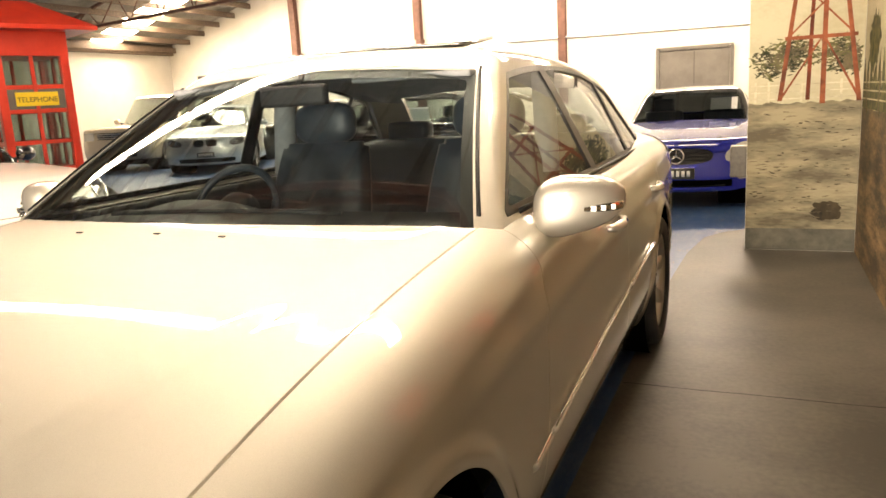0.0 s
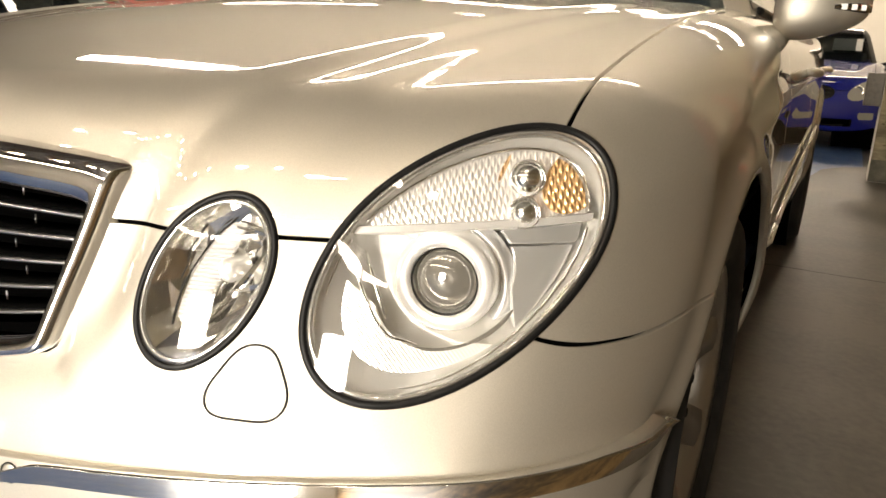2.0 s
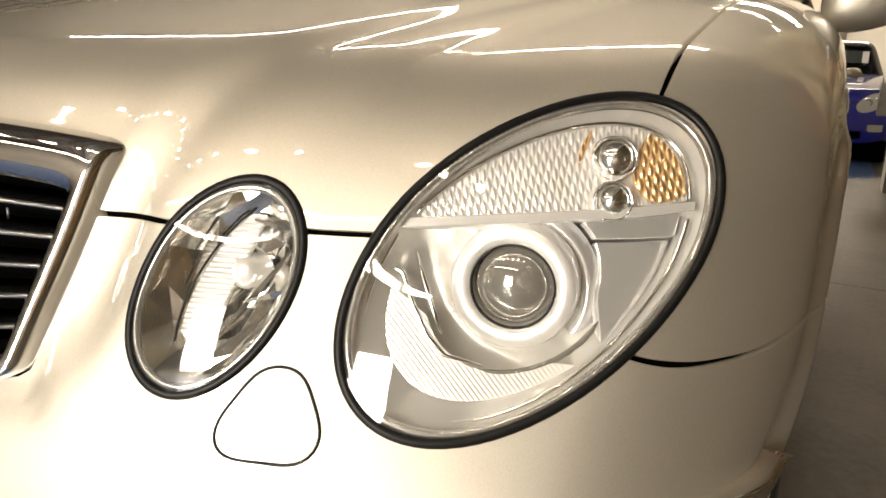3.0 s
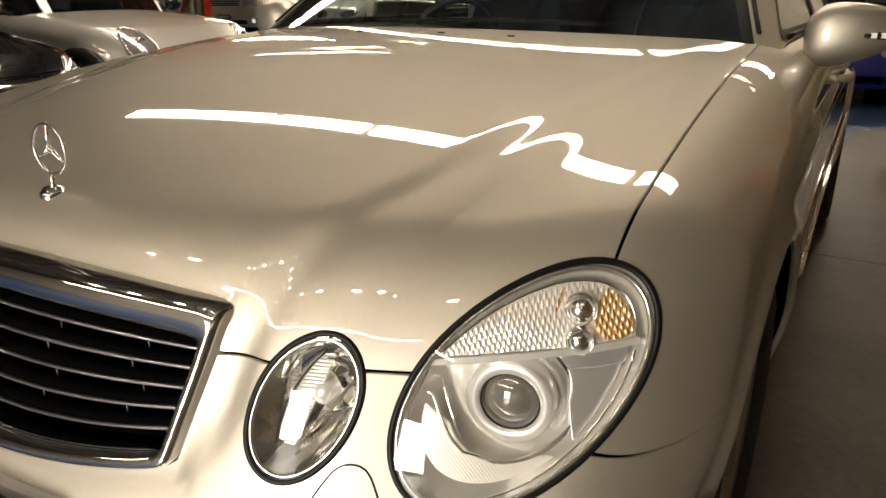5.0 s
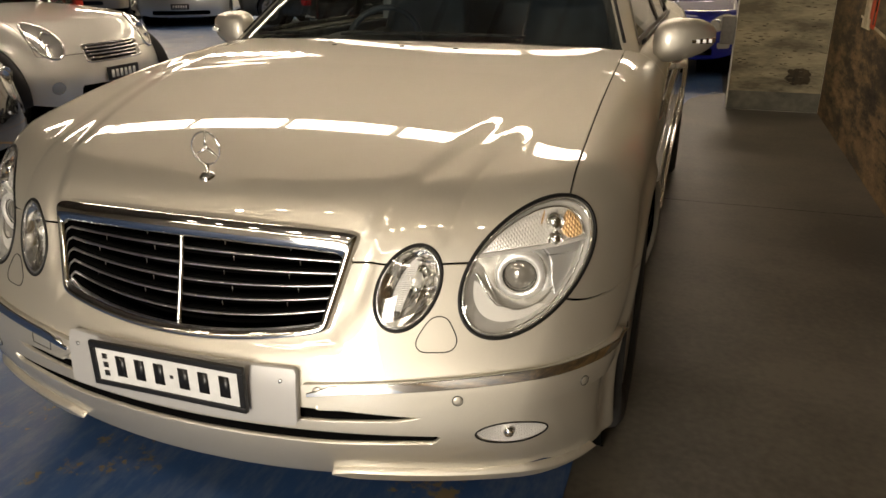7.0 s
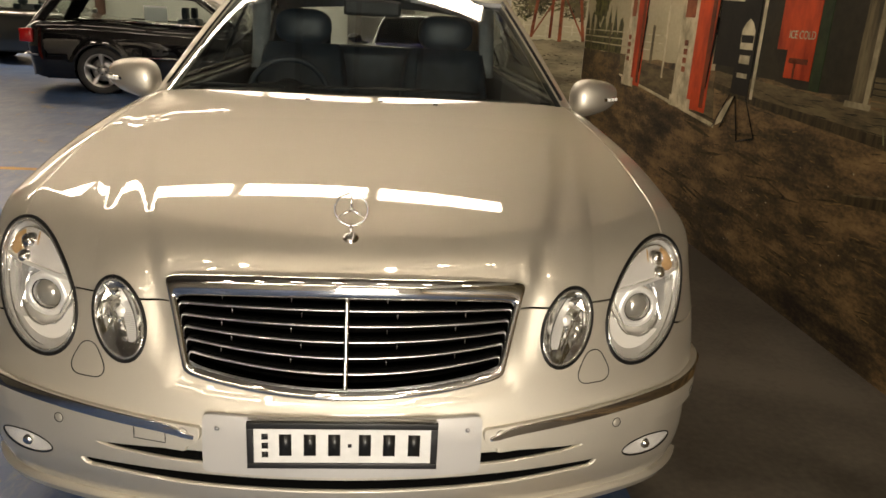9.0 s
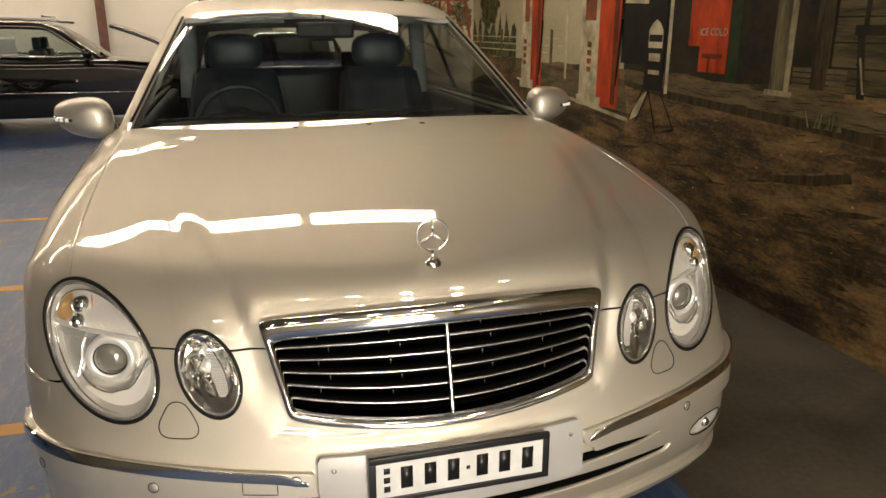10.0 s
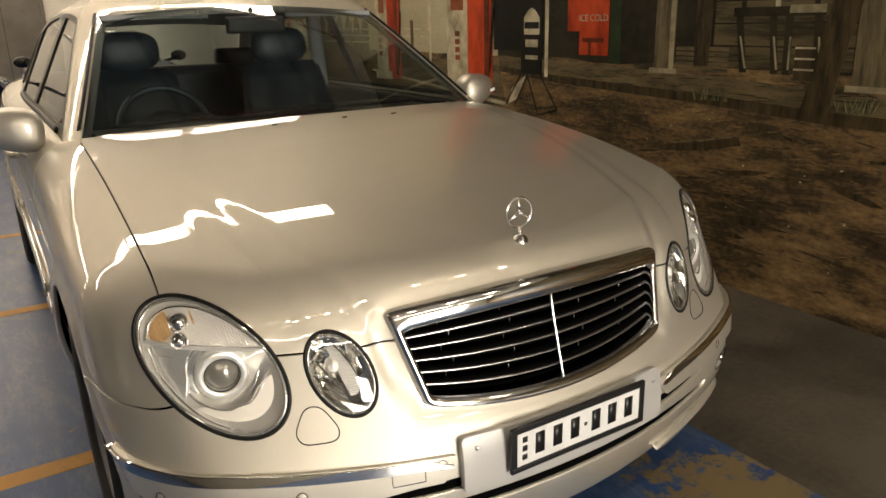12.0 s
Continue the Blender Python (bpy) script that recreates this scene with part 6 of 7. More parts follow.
leg(1.457, 1.13, 1.60, 2.35, 0.016, M_RUST)
leg(1.976, 1.11, 1.81, 2.35, 0.016, M_RUST)
leg(1.642, 1.13, 1.67, 2.35, 0.014, M_DARKRED, 2.6)
leg(1.74, 1.10, 1.74, 2.35, 0.018, M_RUST, 3.4)
for z, a0, a1 in ((1.575, 1.48, 1.95), (1.95, 1.54, 1.88)):
    rect(a0, a1, z - 0.013, z + 0.013, 3.8, "tower_bar", M_RUST, on="stub")
for a0, z0, a1, z1 in ((1.50, 1.58, 1.86, 1.95), (1.93, 1.58, 1.58, 1.95), (1.46, 1.14, 1.72, 1.57), (1.97, 1.14, 1.74, 1.57)):
    leg(a0, z0, a1, z1, 0.009, M_RUST, 3.2)
for k in range(12):
    q = 2 * math.pi * k / 12
    c, r = (1.65, 2.80), 0.27
    flat([(c[0] + 0.05 * math.cos(q), c[1] + 0.05 * math.sin(q)), (c[0] + r * math.cos(q - 0.13), c[1] + r * math.sin(q - 0.13)), (c[0] + r * math.cos(q + 0.13), c[1] + r * math.sin(q + 0.13))], 4.0, stub_mural, "wind_blade", M_RUST, "stub")

# pale block on the stub wall's edge
tagged(part("wall_block", boxes(((STUB_X - 0.12, STUB_Y + 0.05, 0.56), (STUB_X - 0.001, STUB_Y + 0.22, 0.80)), bevel=0.01), CONCRETE, smooth=False), "small stone block fixed to the end of a wall", "block")

# ---- floor marks ----
ORANGE = textured(mat("orange_line_paint", (0.45, 0.2, 0.03), 0.5), (0.30, 0.15, 0.04), (0.5, 0.24, 0.04), 6, mid=(0.3, 0.5))
for k, y in enumerate((1.27, 2.86, 4.45)):
    setting("line_%d" % (k + 1), boxes(((-4.2, y - 0.04, 0.0045), (-0.3, y + 0.04, 0.006))), ORANGE, "worn orange bay line on the blue floor", "floor line")
CRACK = mat("crack_shadow", (0.03, 0.027, 0.022), 0.9)
bm = bmesh.new()
rows = []
for i in range(41):
    x = 0.81 + 1.18 * i / 40
    y = 3.095 + 0.008 * noise.noise((x * 4, 0, 0)) + 0.004 * noise.noise((x * 19, 3, 0))
    w = 0.004 + 0.002 * noise.noise((x * 9, 7, 0))
    rows.append((bm.verts.new((x, y - w, 0.0012)), bm.verts.new((x, y + w, 0.0012))))
for a, b in zip(rows, rows[1:]):
    bm.faces.new((a[0], b[0], b[1], a[1]))
setting("floor_joint", bm, CRACK, "thin joint across the bare concrete lane", "floor joint")
# ---- posts, truss, door at the far wall ----
for k, x in enumerate((-10.6, -6.85, -3.1)):
    setting("column_%d" % (k + 1), boxes(((x - 0.09, BACK_Y - 0.2, 0), (x + 0.09, BACK_Y - 0.19, 6.0)), ((x - 0.09, BACK_Y - 0.03, 0), (x + 0.09, BACK_Y - 0.02, 6.0)), ((x - 0.012, BACK_Y - 0.19, 0), (x + 0.012, BACK_Y - 0.03, 6.0))), STEEL, "brown steel column against the white gable wall", "column")
for k, y in enumerate((13.5, 8.4, 2.2)):
    bm = bmesh.new()
    tube([(LEFT_X + 0.1, y, 3.35), (RIDGE_X, y, 3.75), (WALL_X - 0.1, y, 3.35)], 0.04, bm=bm, sides=6)
    tube([(LEFT_X + 0.1, y, 3.3), (RIDGE_X, y, RIDGE_Z - 0.35), (WALL_X - 0.1, y, 3.3)], 0.045, bm=bm, sides=6)
    n = 18
    for i in range(n):
        f0, f1 = (i + 0.2) / n, (i + 0.8) / n
        def lowz(f): return 3.35 + 0.4 * (1 - abs(2 * f - 1))
        def topz(f): return 3.3 + (RIDGE_Z - 3.65) * (1 - abs(2 * f - 1))
        X = lambda f: LEFT_X + 0.1 + (WALL_X - 0.1 - LEFT_X - 0.1) * f
        tube([(X(f0), y, lowz(f0)), (X(f1), y, topz(f1))], 0.016, bm=bm, sides=5)
        tube([(X(f1), y, topz(f1)), (X(f1 + 0.02), y, lowz(f1 + 0.02))], 0.016, bm=bm, sides=5)
    setting("roof_truss_%d" % (k + 1), bm, STEEL, "red-brown steel lattice roof truss", "truss")
setting("eaves_beam", boxes(((LEFT_X, FRONT_Y, 3.05), (LEFT_X + 0.15, BACK_Y, 3.35))), TIMBER, "dark timber eaves beam", "beam")
door = tagged(part("door_1", boxes(((-0.87, BACK_Y - 0.06, 0), (0.63, BACK_Y - 0.01, 2.10)), bevel=0.004), DOOR_PAINT, smooth=False), "closed grey double door in the white wall", "door", kind="structure")
part("door_frame", boxes(((-0.95, BACK_Y - 0.08, 0), (-0.875, BACK_Y - 0.005, 2.18)), ((0.635, BACK_Y - 0.08, 0), (0.71, BACK_Y - 0.005, 2.18)), ((-0.87, BACK_Y - 0.08, 2.105), (0.63, BACK_Y - 0.005, 2.18))), DOOR_PAINT, door, smooth=False)
part("door_leaf_joint", boxes(((-0.125, BACK_Y - 0.064, 0.02), (-0.115, BACK_Y - 0.0605, 2.08))), GASKET, door, smooth=False)
setting("conduit", tube([(-4.5, BACK_Y - 0.03, 2.62), (-0.6, BACK_Y - 0.03, 2.58), (1.9, BACK_Y - 0.03, 2.55)], 0.016), WHITE, "white conduit along the far wall", "conduit")
tagged(part("notice_board", boxes(((-14.2, BACK_Y - 0.05, 1.7), (-13.6, BACK_Y - 0.005, 2.4)), bevel=0.005), BLACK_ENAMEL, smooth=False), "dark notice board on the white wall", "board")


# ---- red telephone kiosk ----
def kiosk(m):
    k = thing("telephone_kiosk", "red telephone kiosk with hipped roof and yellow sign", "kiosk", m)
    w = 0.44
    bm = bmesh.new()
    for x in (-w, w - 0.10):
        for y in (-w, w - 0.10):
            box(bm, (x, y, 0), (x + 0.10, y + 0.10, 2.46), 0.01)
    part("post", bm, RED_BOOTH, k, smooth=False)
    part("plinth", boxes(((-w, -w, 0), (w, w, 0.32)), bevel=0.01), RED_BOOTH, k, smooth=False)
    part("head_board", boxes(((-w - 0.005, -w - 0.005, 2.10), (w + 0.005, w + 0.005, 2.44)), bevel=0.01), RED_BOOTH, k, smooth=False)
    bm = bmesh.new()
    corners = ((-1, -1), (1, -1), (1, 1), (-1, 1))
    lo = [bm.verts.new((x * 0.74, y * 0.74, 2.40)) for x, y in corners]
    l2 = [bm.verts.new((x * 0.74, y * 0.74, 2.45)) for x, y in corners]
    hi = [bm.verts.new((x * 0.14, y * 0.14, 2.80)) for x, y in corners]
    bm.faces.new(lo[::-1])
    bm.faces.new(hi)
    for a, b in ((lo, l2), (l2, hi)):
        for i in range(4):
            bm.faces.new((a[i], a[(i + 1) % 4], b[(i + 1) % 4], b[i]))
    part("roof", bm, RED_BOOTH, k, smooth=False)
    for turn in (0, 90, 180, 270):
        r = pose(0, 0, 0, 0, 0, turn)
        bm = bmesh.new()
        box(bm, (-0.022, -w + 0.03, 0.32), (0.022, -w + 0.07, 2.12), 0.004, r)
        part("glazing_bar", bm, RED_BOOTH, k, smooth=False)
        for z in (0.66, 1.01, 1.40, 1.70):
            bm = bmesh.new()
            box(bm, (-w + 0.10, -w + 0.032, z), (w - 0.10, -w + 0.068, z + 0.05), 0.004, r)
            part("glazing_bar", bm, RED_BOOTH, k, smooth=False)
        for x0, x1 in ((-w + 0.10, -0.022), (0.022, w - 0.10)):
            for z0, z1 in ((0.32, 0.66), (0.71, 1.01), (1.06, 1.40), (1.75, 2.12)):
                bm = bmesh.new()
                box(bm, (x0, -w + 0.05, z0), (x1, -w + 0.056, z1), 0, r)
                part("pane", bm, SIDE_GLASS, k, smooth=False)
        bm = bmesh.new()
        box(bm, (-0.25, -w + 0.012, 1.49), (0.25, -w + 0.028, 1.66), 0.003, r)
        back = bmesh.new()
        box(back, (-w + 0.10, -w + 0.034, 1.455), (w - 0.10, -w + 0.044, 1.695), 0, r)
        part("sign_panel", back, DOOR_PAINT, k, "dull green-grey panel", smooth=False)
        sign = part("sign", bm, YELLOW, k, "yellow sign", smooth=False)
        cv = bpy.data.curves.new("sign_lettering", "FONT")
        cv.body, cv.size, cv.align_x, cv.extrude = "TELEPHONE", 0.088, "CENTER", 0.001
        cv.materials.append(BLACK_ENAMEL)
        ob = new("sign_lettering", cv)
        ob.parent = sign
        ob.matrix_basis = r @ Matrix.Translation((0, -w + 0.009, 1.538)) @ pose(0, 0, 0, 90)
    return k


kiosk(pose(-7.47, 6.88, 0, 0, 0, 69))


# ---- the other cars ----
def generic_car(name, label, m, spec, paint, glass_mat=None, fine=0.03):
    L, W, H = spec["size"]
    wheels, R = spec["wheels"], spec["r"]
    hood = spl(*zip(*spec["deck"]))
    roofline = spl(*zip(*spec["roof"])) if spec.get("roof") else None
    lean = spl(*zip(*spec["lean"]))
    pa, pb = spec.get("plan", (0.3, 0.4))
    hw = W / 2
    rt = spec.get("round", (0.10, 0.13, 0.10))

    def low(P):
        ax, y, z = np.abs(P[:, 0]), P[:, 1], P[:, 2]
        w = hw - 0.02 * np.maximum(0.6 - y, 0) - spec.get("tuck", 0.25) * np.maximum(z - 0.62, 0) ** 2 - 0.6 * np.maximum(0.45 - z, 0) ** 2
        for yc in wheels:
            d = np.hypot(y - yc, z - R)
            w = w + spec.get("flare", 0.014) * np.exp(-((d - R - 0.035) / 0.04) ** 2)
        top = z - (hood(y) - spec.get("crown", 0.06) * ax ** 2)
        front = 0.02 + pa * ax ** 2 + pb * (ax / hw * 0.9) ** 8 + lean(z) - y
        rear = y - (L - 0.25 * ax ** 2 - 0.2 * (ax / hw * 0.9) ** 8 - 0.12 * np.abs(z - 0.6))
        return rounded([top, ax - w, front, rear, spec.get("sill", 0.19) - z], [rt[0], rt[1], rt[2], 0.12, 0.03])

    def cab(P):
        ax, y, z = np.abs(P[:, 0]), P[:, 1], P[:, 2]
        s = spec["cab"]
        screen = (s["y0"] + 0.3 * ax ** 2 + s["k"] * (z - s["z0"]) - y) / math.hypot(1, s["k"])
        side = ax - (s["w"] - s.get("lean", 0.38) * (z - s["z0"]))
        back = (y - (s["y1"] - 0.1 * ax ** 2 - s["kb"] * (z - s["z0"]))) / math.hypot(1, s["kb"])
        return rounded([screen, side, z - (roofline(y) - 0.06 * ax ** 2), back, 0.7 - z], [0.07, 0.08, 0.08, 0.08, 0.03])

    car_ob = thing(name, label, "car", m)
    xs_ = np.linspace(-hw - 0.05, hw + 0.05, int(W / fine))
    ys_ = np.linspace(-0.08, L + 0.05, int(L / fine / 1.2))
    zs_ = np.arange(0.14, hood(np.array([L * 0.5]))[0] + 0.12, fine)
    sh_ = shell(low, xs_, ys_, zs_, ((-hw * 0.6, 0.8, 0.42), (hw * 0.6, L - 0.8, 0.6)))

    def arch(ax, y, z):
        return np.max([np.where(ax > 0.5, R + 0.02 - np.hypot(y - yc, z - R), -1) for yc in wheels], axis=0)
    sh_ = clip(sh_, F(arch))
    cuts = list(spec.get("cuts", ()))
    shown = sh_
    for fn, material, lift in cuts:
        shown = clip(shown, F(lambda ax, y, z: np.where(y < 1.0, -fn(ax, z), -1)))
    if roofline:
        shown = clip(shown, lambda V: -cab(V))
    joint = spec.get("hood_back")
    if joint:
        bonnet = clip(shown, F(lambda ax, y, z: np.maximum(np.maximum(y - joint, ax - hw * 0.80), spec["shut"] - z) + 0.004))
        rest = clip(shown, F(lambda ax, y, z: -np.maximum(np.maximum(y - joint, ax - hw * 0.80), spec["shut"] - z) + 0.004))
        panel("bonnet", bonnet, low, paint, car_ob)
        panel("body", rest, low, paint, car_ob)
    else:
        panel("body", shown, low, paint, car_ob)
    panel("inner_shell", clip(sh_, F(lambda ax, y, z: -1 + 0 * y)), low, VOID, car_ob, lift=-0.03, depth=0)
    for fn, material, lift in cuts:
        for s in (1, -1):
            piece = clip(clip(clip(sh_, F(lambda ax, y, z: np.where(y < 1.0, fn(ax, z), 1))), lambda V: -s * V[:, 0]), F(lambda ax, y, z: y - 1.0))
            if len(piece[1]):
                panel(spec["names"].get(id(fn), "trim"), piece, low, material, car_ob, lift=lift, depth=0.01)
    if roofline:
        cs = shell(cab, np.linspace(-hw, hw, int(W / fine)), np.linspace(spec["cab"]["y0"] - 0.3, spec["cab"]["y1"] + 0.3, int(L * 0.6 / fine)), np.arange(0.75, H + 0.1, fine), ((-0.35, spec["cab"]["y0"] + 0.9, 0.85), (0.35, spec["cab"]["y1"] - 0.9, 1.0)))
        cs = clip(cs, lambda V: -low(V) - 0.004)
        z0, ztop = spec["cab"]["z0"], H

        def wind(ax, y, z):
            return np.maximum.reduce([ax - (spec["cab"]["w"] - 0.05 - spec["cab"].get("lean", 0.38) * (z - z0)), z - (ztop - 0.075 - 0.1 * ax ** 2), y - (spec["cab"]["y0"] + spec["cab"]["k"] * (ztop - z0) + 0.25)])

        def sidew(ax, y, z):
            s = spec["cab"]
            return np.maximum.reduce([z - (roofline(y) - 0.10), s["y0"] + 0.22 + s["k"] * (z - z0) - y, y - (s["y1"] - 0.22 - s["kb"] * (z - z0)), 0.35 - ax, z0 + 0.0 - z])

        def rearw(ax, y, z):
            s = spec["cab"]
            return np.maximum.reduce([ax - (s["w"] - 0.12 - 0.35 * (z - z0)), z - (ztop - 0.09), s["y1"] - s["kb"] * (ztop - z0) - 0.15 - y])
        fr = clip(clip(clip(cs, F(lambda a, y, z: -wind(a, y, z))), F(lambda a, y, z: -sidew(a, y, z))), F(lambda a, y, z: -rearw(a, y, z)))
        panel("roof", fr, cab, spec.get("roof_paint", paint), car_ob, depth=0.02)
        g = glass_mat or DARK_GLASS
        panel("windscreen", clip(cs, F(wind)), cab, g, car_ob, depth=0, lift=-0.003)
        for s in (1, -1):
            panel("side_window", clip(clip(cs, F(sidew)), lambda V: -s * V[:, 0]), cab, g, car_ob, depth=0, lift=-0.004)
        panel("rear_window", clip(cs, F(rearw)), cab, g, car_ob, depth=0, lift=-0.004)
        mid = spec["cab"]["y0"] + spec["cab"]["k"] * (H - z0)
        for x in (-0.36, 0.36):
            part("seat", boxes(((x - 0.23, mid + 0.15, 0.4), (x + 0.23, mid + 0.32, z0 + 0.10)), ((x - 0.13, mid + 0.2, z0 + 0.1), (x + 0.13, mid + 0.28, z0 + 0.26)), bevel=0.04), LEATHER, car_ob)
        part("dashboard", boxes(((-hw + 0.16, spec["cab"]["y0"] + 0.15, 0.5), (hw - 0.16, spec["cab"]["y0"] + 0.5, z0 - 0.01)), bevel=0.04), CABIN, car_ob)
        part("cabin_floor", boxes(((-hw + 0.16, spec["cab"]["y0"] + 0.3, 0.3), (hw - 0.16, spec["cab"]["y1"] - 0.4, 0.45))), CABIN, car_ob)
        if spec.get("paper"):
            x, z = spec["paper"]
            y = spec["cab"]["y0"] + 0.3 * x * x + spec["cab"]["k"] * (z - z0)
            bm = bmesh.new()
            box(bm, (-0.15, -0.002, -0.11), (0.15, 0.002, 0.11), 0, Matrix.Translation((x, y + 0.03, z)) @ pose(0, 0, 0, -math.degrees(math.atan(spec["cab"]["k"])), 0, 0))
            part("price_card", bm, PAPER, car_ob, "white paper price card behind the windscreen", smooth=False)
    for y in wheels:
        for s in (1, -1):
            wheel(s * (hw - 0.115), y, s, car_ob, R, 0.21, R - 0.095, spec.get("spokes", 5))
            part("wheel_housing", lathe([(R + 0.03, -0.2), (R + 0.03, 0.2), (0.05, 0.21)], 28, Matrix.Translation((s * (hw - 0.27), y, R + 0.005)) @ pose(0, 0, 0, 0, -90 * s, 0)), VOID, car_ob)
    part("underbody", boxes(((-hw + 0.3, 0.4, 0.17), (hw - 0.3, L - 0.3, 0.32))), VOID, car_ob)
    for s in (1, -1):
        bm = bmesh.new()
        bmesh.ops.create_uvsphere(bm, u_segments=20, v_segments=12, radius=1.0)
        y, z = spec["mirror"]
        bm.transform(Matrix.Translation((s * (hw + 0.07), y, z)) @ Matrix.Diagonal((0.10, 0.06, 0.068, 1)))
        part("door_mirror", bm, spec.get("mirror_paint", paint), car_ob)
        part("mirror_stalk", tube([(s * (hw - 0.12), y + 0.03, z - 0.07), (s * (hw + 0.03), y + 0.02, z - 0.03)], 0.02), DARK, car_ob)
    px, pz = spec.get("plate", (0.0, 0.42))
    yp = float(surf_y(px, pz, low)) - 0.012
    pl = part("number_plate", boxes(((px - 0.186, yp - 0.004, pz - 0.055), (px + 0.186, yp + 0.01, pz + 0.055)), bevel=0.002), spec.get("plate_mat", BLACK_ENAMEL), car_ob, "number plate with plain bars")
    for k in range(6):
        part("bar", boxes(((px - 0.15 + 0.052 * k, yp - 0.0055, pz - 0.03), (px - 0.118 + 0.052 * k, yp - 0.004, pz + 0.03))), spec.get("bar_mat", PLATE), pl)
    return car_ob, low


def ring_emblem(parent, low, x, z, r, out=0.01):
    y = float(surf_y(x, z, low)) - out
    base = part("emblem_ring", tube([(x + r * math.cos(a * math.pi / 16), y, z + r * math.sin(a * math.pi / 16)) for a in range(32)], r * 0.11, True), CHROME, parent)
    for a in (90, 210, 330):
        q = radians(a)
        part("emblem_spoke", tube([(x, y, z), (x + r * math.cos(q), y, z + r * math.sin(q))], [r * 0.16, r * 0.03], sides=6), CHROME, base)


def lamp_bits(parent, low, spec, bulbs, ring=None):
    """Clear lens, chrome ring and round reflectors for each side's lamp."""
    for s in (1, -1):
        pts = oval_line(spec, 40, 1.0, s)
        y = surf_y(pts[:, 0], pts[:, 1], low)
        if ring:
            part("lamp_ring", tube([(x, yy - 0.004, z) for (x, z), yy in zip(pts, y)], ring, True, 6), CHROME, parent)
        for (x, z, r) in bulbs:
            yy = float(surf_y(s * x, z, low)) + 0.004
            part("lamp_reflector", lathe([(0.0005, -0.01), (r * 0.35, -0.012), (r * 0.8, 0.0), (r, 0.012), (r * 1.06, 0.0)], 20, Matrix.Translation((s * x, yy, z)) @ pose(0, 0, 0, 90)), REFLECTOR, parent)


LAMP_COVER = mat("lamp_cover", (0.55, 0.55, 0.53), 0.12, 0.6, Coat_Weight=1.0)
DARK_COVER = mat("smoked_lamp_cover", (0.10, 0.10, 0.10), 0.1, 0.5, Coat_Weight=1.0)


def add_cut(spec, name, fn, material, lift):
    spec.setdefault("names", {})[id(fn)] = name
    spec.setdefault("cuts", []).append((fn, material, lift))


def chrome_slats(parent, low, z0, z1, n, wfn, out=0.006, r=0.007, material=CHROME):
    for k in range(n):
        z = z0 + (z1 - z0) * (k + 0.5) / n
        w = wfn(z)
        x = np.linspace(-w, w, 15)
        y = surf_y(x, np.full(15, z), low)
        part("grille_slat", tube([(a, b - out, z) for a, b in zip(x, y)], r, sides=6), material, parent)


def placed(x, y, heading):
    """Pose of a car whose nose stands at (x, y) and looks along heading, in degrees from +x."""
    return pose(x, y, 0, 0, 0, heading + 90)


# small pale silver hatchback with a dark roof
spec = dict(size=(3.70, 1.68, 1.41), wheels=(0.60, 3.07), r=0.31, deck=[(-0.2, 0.60), (0.0, 0.72), (0.3, 0.84), (0.8, 0.92), (1.2, 0.96), (2.5, 0.95), (3.6, 0.93)], roof=[(1.0, 1.30), (1.8, 1.40), (2.6, 1.40), (3.4, 1.32)],
            lean=[(0.2, 0.04), (0.45, 0.0), (0.6, 0.05), (0.75, 0.12), (0.95, 0.26)], plan=(0.28, 0.35), cab=dict(y0=1.12, k=1.0, z0=0.93, w=0.74, y1=3.75, kb=0.55, lean=0.30), mirror=(1.42, 1.0), paper=(0.25, 1.12), roof_paint=BLACK_PAINT, hood_back=1.12, shut=0.60, plate=(0.0, 0.42), flare=0.03, mirror_paint=BLACK_PAINT, round=(0.13, 0.14, 0.12))
hex_grille = lambda ax, z: np.maximum(np.maximum(ax - (0.30 + 0.25 * (z - 0.56)), z - 0.655), 0.535 - z)
eye = dict(c=(0.565, 0.71), a=0.135, b=0.105, tilt=12, p=2.0)
lampf = lambda ax, z: oval(ax, z, **eye)
lowgr = lambda ax, z: np.maximum(np.maximum(ax - 0.42, z - 0.36), 0.27 - z)
foglamp = lambda ax, z: oval(ax, z, (0.60, 0.36), 0.05, 0.05, 0)
add_cut(spec, "grille_backing", hex_grille, GASKET, -0.02)
add_cut(spec, "headlamp", lampf, LAMP_COVER, 0.006)
add_cut(spec, "intake", lowgr, GASKET, -0.03)
add_cut(spec, "fog_lamp", foglamp, LAMP_COVER, 0.0)
hatch, lw = generic_car("hatchback_car", "pale silver small hatchback with round lamps, parked", placed(-3.61, 4.03, 2), spec, PALE_PAINT)
lamp_bits(hatch, lw, eye, ((0.55, 0.73, 0.05), (0.575, 0.655, 0.03)), 0.011)
chrome_slats(hatch, lw, 0.545, 0.65, 4, lambda z: 0.29 + 0.25 * (z - 0.56), r=0.008)
ex = np.array([(math.cos(a), math.sin(a)) for a in np.linspace(0, 2 * math.pi, 40, endpoint=False)])
edge_pts = [(float(np.clip(0.325 * c * 1.25, -0.32, 0.32)), float(0.595 + np.clip(0.075 * s_ * 1.3, -0.066, 0.066))) for c, s_ in ex]
part("grille_surround", tube([(x, float(surf_y(x, z, lw)) - 0.006, z) for x, z in edge_pts], 0.009, True, 6), CHROME, hatch)
